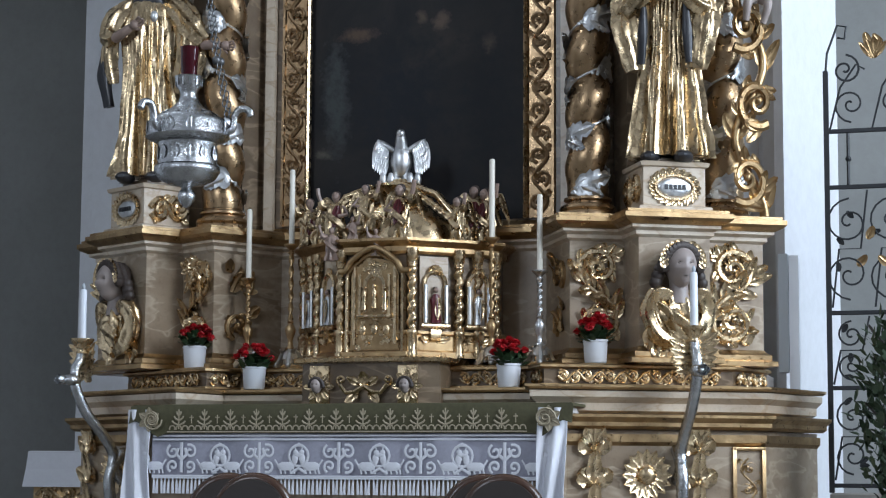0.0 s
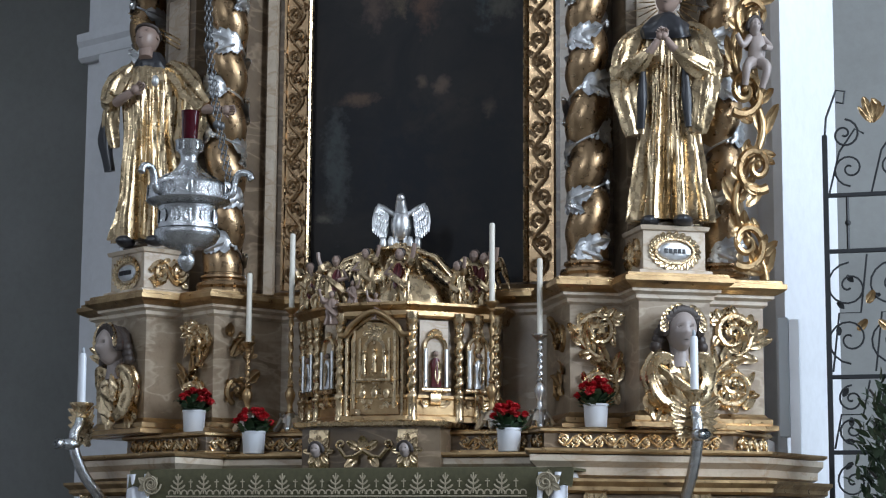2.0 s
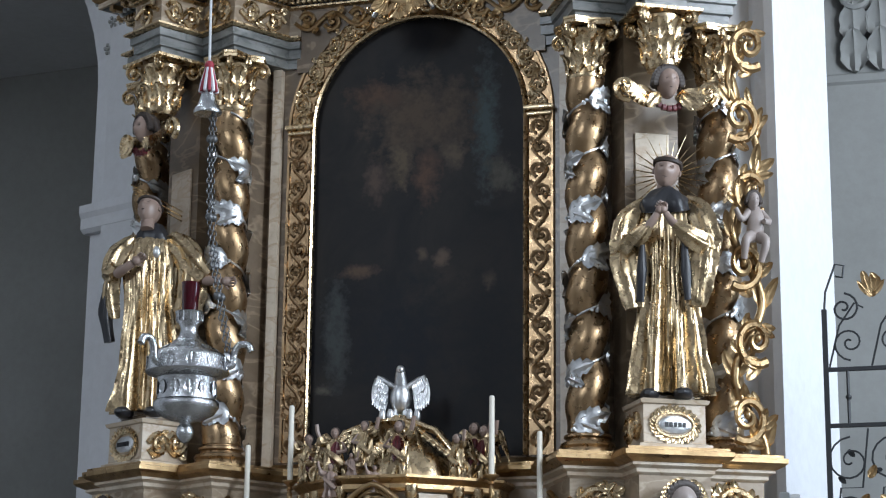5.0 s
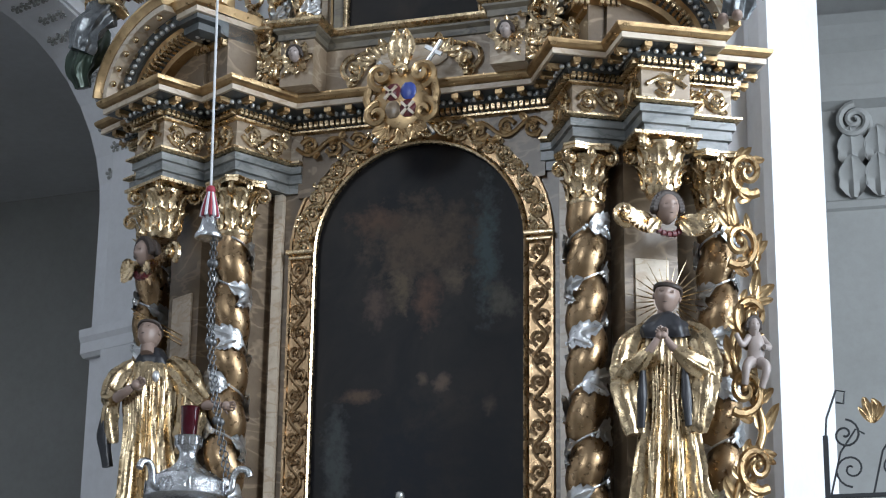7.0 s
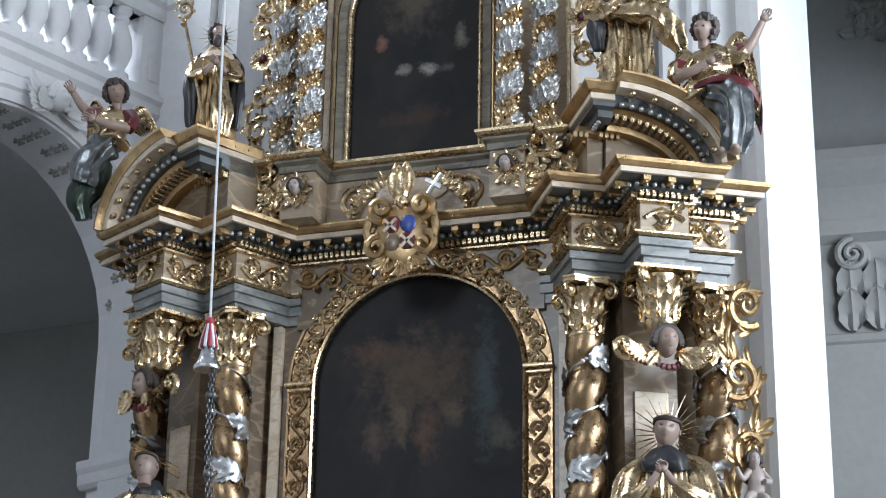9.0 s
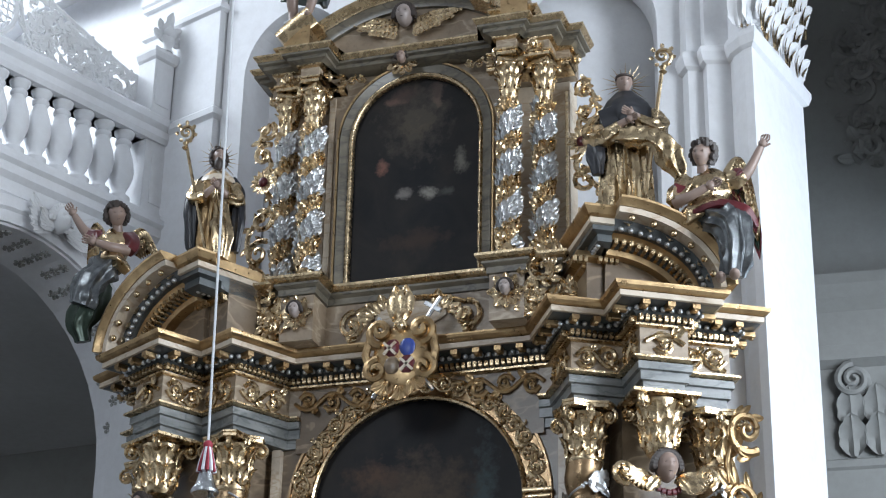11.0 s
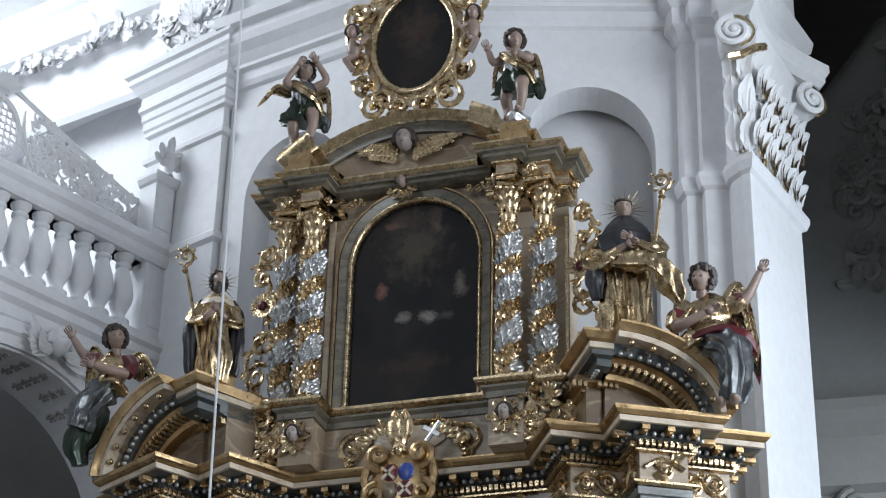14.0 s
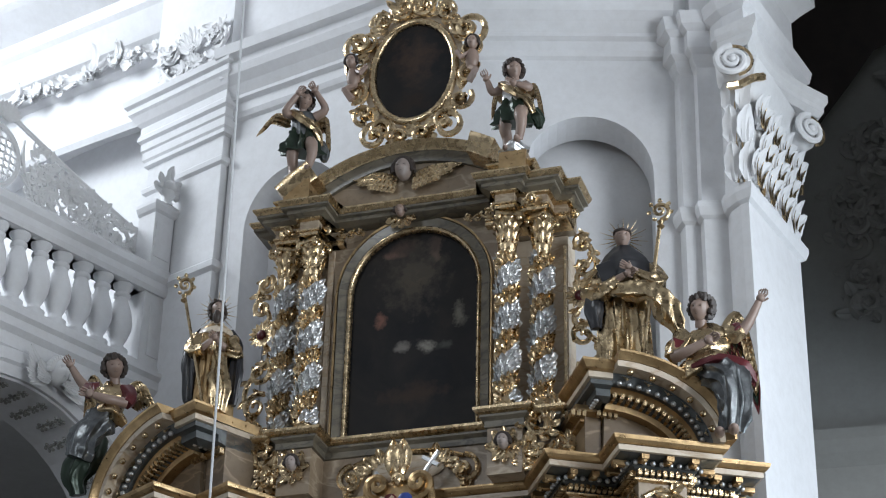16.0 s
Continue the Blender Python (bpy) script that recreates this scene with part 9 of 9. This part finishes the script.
for k in range(2):
    p0, p1 = Vector((0.21, -0.02 + 0.05 * k, 3.08)), Vector((0.075 + 0.015 * k, 0.0, 4.28))
    bm = B()
    n = 46
    for i in range(n):
        t = (i + 0.5) / n
        c = p0.lerp(p1, t) + Vector((-0.05 * math.sin(math.pi * t), 0, 0))
        tube(bm, [(0.011 * math.cos(t), 0, 0.017 * math.sin(t)) for t in [2 * math.pi * j / 8 for j in range(9)]], 0.003, 4, pose(*c, 0, 0, 90 * (i % 2) + 20))
        if i % 15 == 10:
            ball(bm, c, 0.022, seg=8, rows=6)
    part("chain", bm, IRONC, lamp, "dull silver link chain", True)
bm = B()
lathe(bm, [(0.066, 4.265), (0.07, 4.275), (0.064, 4.29), (0.05, 4.31), (0.04, 4.34), (0.034, 4.37), (0.03, 4.385), (0.01, 4.39)], 24, pose(0.05, 0, 0))
part("chain_canopy", bm, CHROME, lamp, "bell-shaped silver canopy", True)
bm = B()
for k in range(12):
    a = 2 * math.pi * k / 12
    tube(bm, [(0.05 + 0.012 * math.cos(a), 0.012 * math.sin(a), 4.50), (0.05 + 0.034 * math.cos(a), 0.034 * math.sin(a), 4.42), (0.05 + 0.042 * math.cos(a), 0.042 * math.sin(a), 4.375)], 0.009, 5, ID, k % 2)
ball(bm, (0.05, 0, 4.515), 0.024, ID, 0)
part("tassel", bm, [paint("red_silk", (0.35, 0.03, 0.05), 0.6), LINEN], lamp, "red and white silk tassel", True)
bm = B()
tube(bm, [(0.05, 0, 4.52), (-0.005, 0, 8.0), (-0.11, 0, 14.99)], 0.0065, 6)
part("cord", bm, ROPE, lamp, "taut white cord to the vault")

# ---------------------------------------------------------------- surroundings
# wrought iron screen on a parapet
bm = B()
box(bm, 2.36, 4.4, 0.2, 0.42, 0.0, 1.34, bevel=0.01)
tagged(part("parapet", bm, STONE), "low stone parapet under the iron screen", "parapet", kind="structure")
gr = thing("iron_screen", "black wrought iron screen with scrolls and gilt leaves", "iron screen", pose(2.36, 0.3, 0))
bm = B()
for x in (0.0, 1.9):
    box(bm, x - 0.014, x + 0.014, -0.014, 0.014, 1.34, 3.72, bevel=0.003)
for z in (1.38, 1.92, 2.34, 3.05, 3.37):
    box(bm, 0.0, 1.9, -0.012, 0.012, z - 0.012, z + 0.012, bevel=0.003)
part("iron_frame", bm, IRON, gr)
bm = B()
rng = random.Random(8)
for ix in range(8):
    x0 = 0.12 + 0.235 * ix
    for z0, hh in ((1.65, 0.24), (2.13, 0.19), (2.70, 0.33)):
        for sg in (-1, 1):
            tube(bm, spiral(x0, z0 + sg * hh * 0.45, hh * 0.42, 1.6, sg * math.pi / 2, sg, 26, 0.1), 0.0062, 5)
        tube(bm, [(x0 - 0.1, 0, z0 - hh), (x0 - 0.06, 0, z0), (x0 + 0.06, 0, z0), (x0 + 0.1, 0, z0 + hh)], 0.0062, 5)
        for k in range(3):
            leaf(bm, 0.06, 0.03, T(x0 + rng.uniform(-0.08, 0.08), 0, z0 + rng.uniform(-hh, hh) * 0.8, 0, rng.uniform(0, 360), 0), 0.3, 1, 0, 4)
    tube(bm, [(x0, 0, 3.05), (x0, 0, 3.37)], 0.01, 6)
    ball(bm, (x0, 0, 3.21), 0.018, seg=7, rows=5)
    tube(bm, spiral(x0 + 0.02, 3.52, 0.10, 1.6, -1.57, 1 if ix % 2 else -1, 26, 0.1), 0.0062, 5)
    tube(bm, [(x0 - 0.1, 0, 3.38), (x0 - 0.04, 0, 3.62), (x0 + 0.05, 0, 3.75), (x0 + 0.1, 0, 3.72)], 0.0062, 5)
tube(bm, [(0.0, 0, 3.70), (0.01, 0, 3.82), (0.07, 0, 3.98), (0.12, 0, 3.97), (0.11, 0, 3.9), (0.07, 0, 3.91)], 0.007, 6)
tube(bm, spiral(0.11, 3.72, 0.09, 1.6, 1.5, -1, 26, 0.1), 0.007, 5)
part("scrollwork", bm, IRON, gr, "curled iron scrolls and leaves", True)
bm = B()
for k in range(16):
    x, z = 0.1 + rng.uniform(0, 1.6), rng.choice((2.6, 2.75, 3.6, 3.75, 3.85))
    leaf(bm, 0.09, 0.05, T(x, -0.01, z, 0, rng.uniform(-60, 60), 0), 0.5, 3, 0, 5)
for x in (0.27, 0.74):
    for k in range(5):
        leaf(bm, 0.13, 0.04, T(x, -0.01, 3.78, 0, -40 + 20 * k, 0), 0.4, 1, 0, 5)
carve("gilt_leafwork", bm, gr, DULL)
# shrub in a planter
shrub = thing("potted_shrub", "dense green potted laurel shrub in a dark planter", "plant", pose(2.86, -0.35, DECK))
bm = B()
lathe(bm, [(0.17, 0.0), (0.2, 0.03), (0.24, 0.5), (0.255, 0.52), (0.255, 0.56), (0.22, 0.56), (0.2, 0.5), (0.0, 0.5)], 24)
part("planter", bm, SOIL, shrub, smooth=True)
bm = B()
tube(bm, [(0, 0, 0.5), (0.02, 0, 0.9), (0.0, 0.02, 1.3)], lambda s: 0.03 - 0.015 * s, 7)
for k in range(14):
    a = 2.4 * k
    tube(bm, [(0, 0, 0.6 + 0.05 * k), (0.12 * math.cos(a), 0.12 * math.sin(a), 0.72 + 0.05 * k), (0.24 * math.cos(a), 0.24 * math.sin(a), 0.86 + 0.05 * k)], 0.008, 5)
part("stem", bm, WOODD, shrub, smooth=True)
bm = B()
rng = random.Random(6)
for k in range(1300):
    z = rng.uniform(0.55, 1.55)
    rad = 0.30 * math.sqrt(max(0.05, 1 - ((z - 0.95) / 0.68) ** 2)) * (0.85 + 0.2 * math.sin(z * 17 + k % 7))
    a, r = rng.uniform(0, 2 * math.pi), rad * rng.uniform(0.55, 1.05)
    leaf(bm, rng.uniform(0.05, 0.085), 0.03, T(r * math.cos(a), r * math.sin(a), z, rng.uniform(-40, 70), rng.uniform(-40, 40), math.degrees(a) + 90 + rng.uniform(-50, 50)), 0.3, 1, 0, 3, 0.05)
tagged(part("foliage", bm, SHRUB, shrub, "dense dark green leaves", True), kind="stuff")
# conduit on the pier
cd = thing("conduit_box", "tall pale grey conduit box on the pier", "conduit", pose(2.10, 0.55, 0))
bm = B()
box(bm, -0.055, 0.0, -0.03, 0.03, 2.02, 2.71, bevel=0.006)
part("cover", bm, TUBE, cd)
bm = B()
box(bm, 0.004, 0.06, -0.022, 0.03, 1.92, 2.70, bevel=0.006)
part("channel", bm, POT, cd, "white channel")
# credence table left of the altar
cr = thing("credence_table", "small carved gilt table with a white cloth", "table", pose(-2.38, 0.45, 0, 0, 0, 6))
bm = B()
rings = []
for z, g in ((1.565, 0.0), (1.56, 0.01), (1.45, 0.02), (1.34, 0.035)):
    rings.append([(sx * (0.26 + g) + 0.012 * math.sin(9 * j), sy * (0.2 + g), z) for j, (sx, sy) in enumerate(((-1, -1), (-0.33, -1), (0.33, -1), (1, -1), (1, 1), (-1, 1)))])
quads(bm, rings)
part("cloth", bm, LINEN, cr, "white linen cloth")
bm = B()
for x, y in ((-0.2, -0.15), (0.2, -0.15), (-0.2, 0.15), (0.2, 0.15)):
    lathe(bm, [(0.03, DECK), (0.04, DECK + 0.1), (0.025, DECK + 0.3), (0.035, 1.2), (0.03, 1.4)], 12, pose(x, y, 0))
box(bm, -0.24, 0.24, -0.18, 0.18, 1.24, 1.50)
part("carcass", bm, DULL, cr, "gilt carved frame", True)
bm = B()
rinceau(bm, 0.44, 0.12, pose(0, -0.19, 1.29), False, 12, 3, 0.09)
carve("apron_carving", bm, cr)


# chairs in front of the altar
def choir_chair(x, y, rz, label):
    ob = thing("choir_chair", label, "chair", pose(x, y, 0, 0, 0, rz), "chairs before the altar")
    bm = B()
    r, zc = 0.135, 1.262
    arcp = [(-r * math.cos(math.pi * i / 18), -0.01, zc + r * math.sin(math.pi * i / 18)) for i in range(19)]
    outline = [(-0.135, 0.55)] + [(px, pz) for px, _, pz in arcp] + [(0.135, 0.55)]
    quads(bm, [[(px, yy, pz) for px, pz in outline] for yy in (-0.02, 0.03)])
    part("back_panel", bm, WOODD, ob, "dull dark panel")
    bm = B()
    tube(bm, [(-r, -0.01, 0.5)] + arcp + [(r, -0.01, 0.5)], 0.026, 8)
    tube(bm, [(px * 0.68, -0.035, zc + (pz - zc) * 0.68) for px, _, pz in arcp], 0.014, 6)
    part("back_frame", bm, WOOD, ob, "polished rounded frame", True)
    bm = B()
    box(bm, -0.23, 0.23, -0.42, 0.02, 0.43, 0.49, bevel=0.012)
    part("seat", bm, WOOD, ob)
    for sx in (-1, 1):
        for yy in (-0.38, 0.0):
            bm = B()
            box(bm, sx * 0.2 - 0.022, sx * 0.2 + 0.022, yy - 0.022, yy + 0.022, 0.0, 0.5, bevel=0.004)
            part("leg", bm, WOOD, ob)


choir_chair(0.52, -3.75, 200, "dark polished wooden chair with a rounded back")
choir_chair(0.69, -3.9, 190, "dark polished wooden chair with a rounded back, pushed close")
choir_chair(1.56, -3.75, 200, "dark polished wooden chair with a rounded back")
choir_chair(1.68, -3.9, 190, "dark polished wooden chair with a rounded back, pushed close")
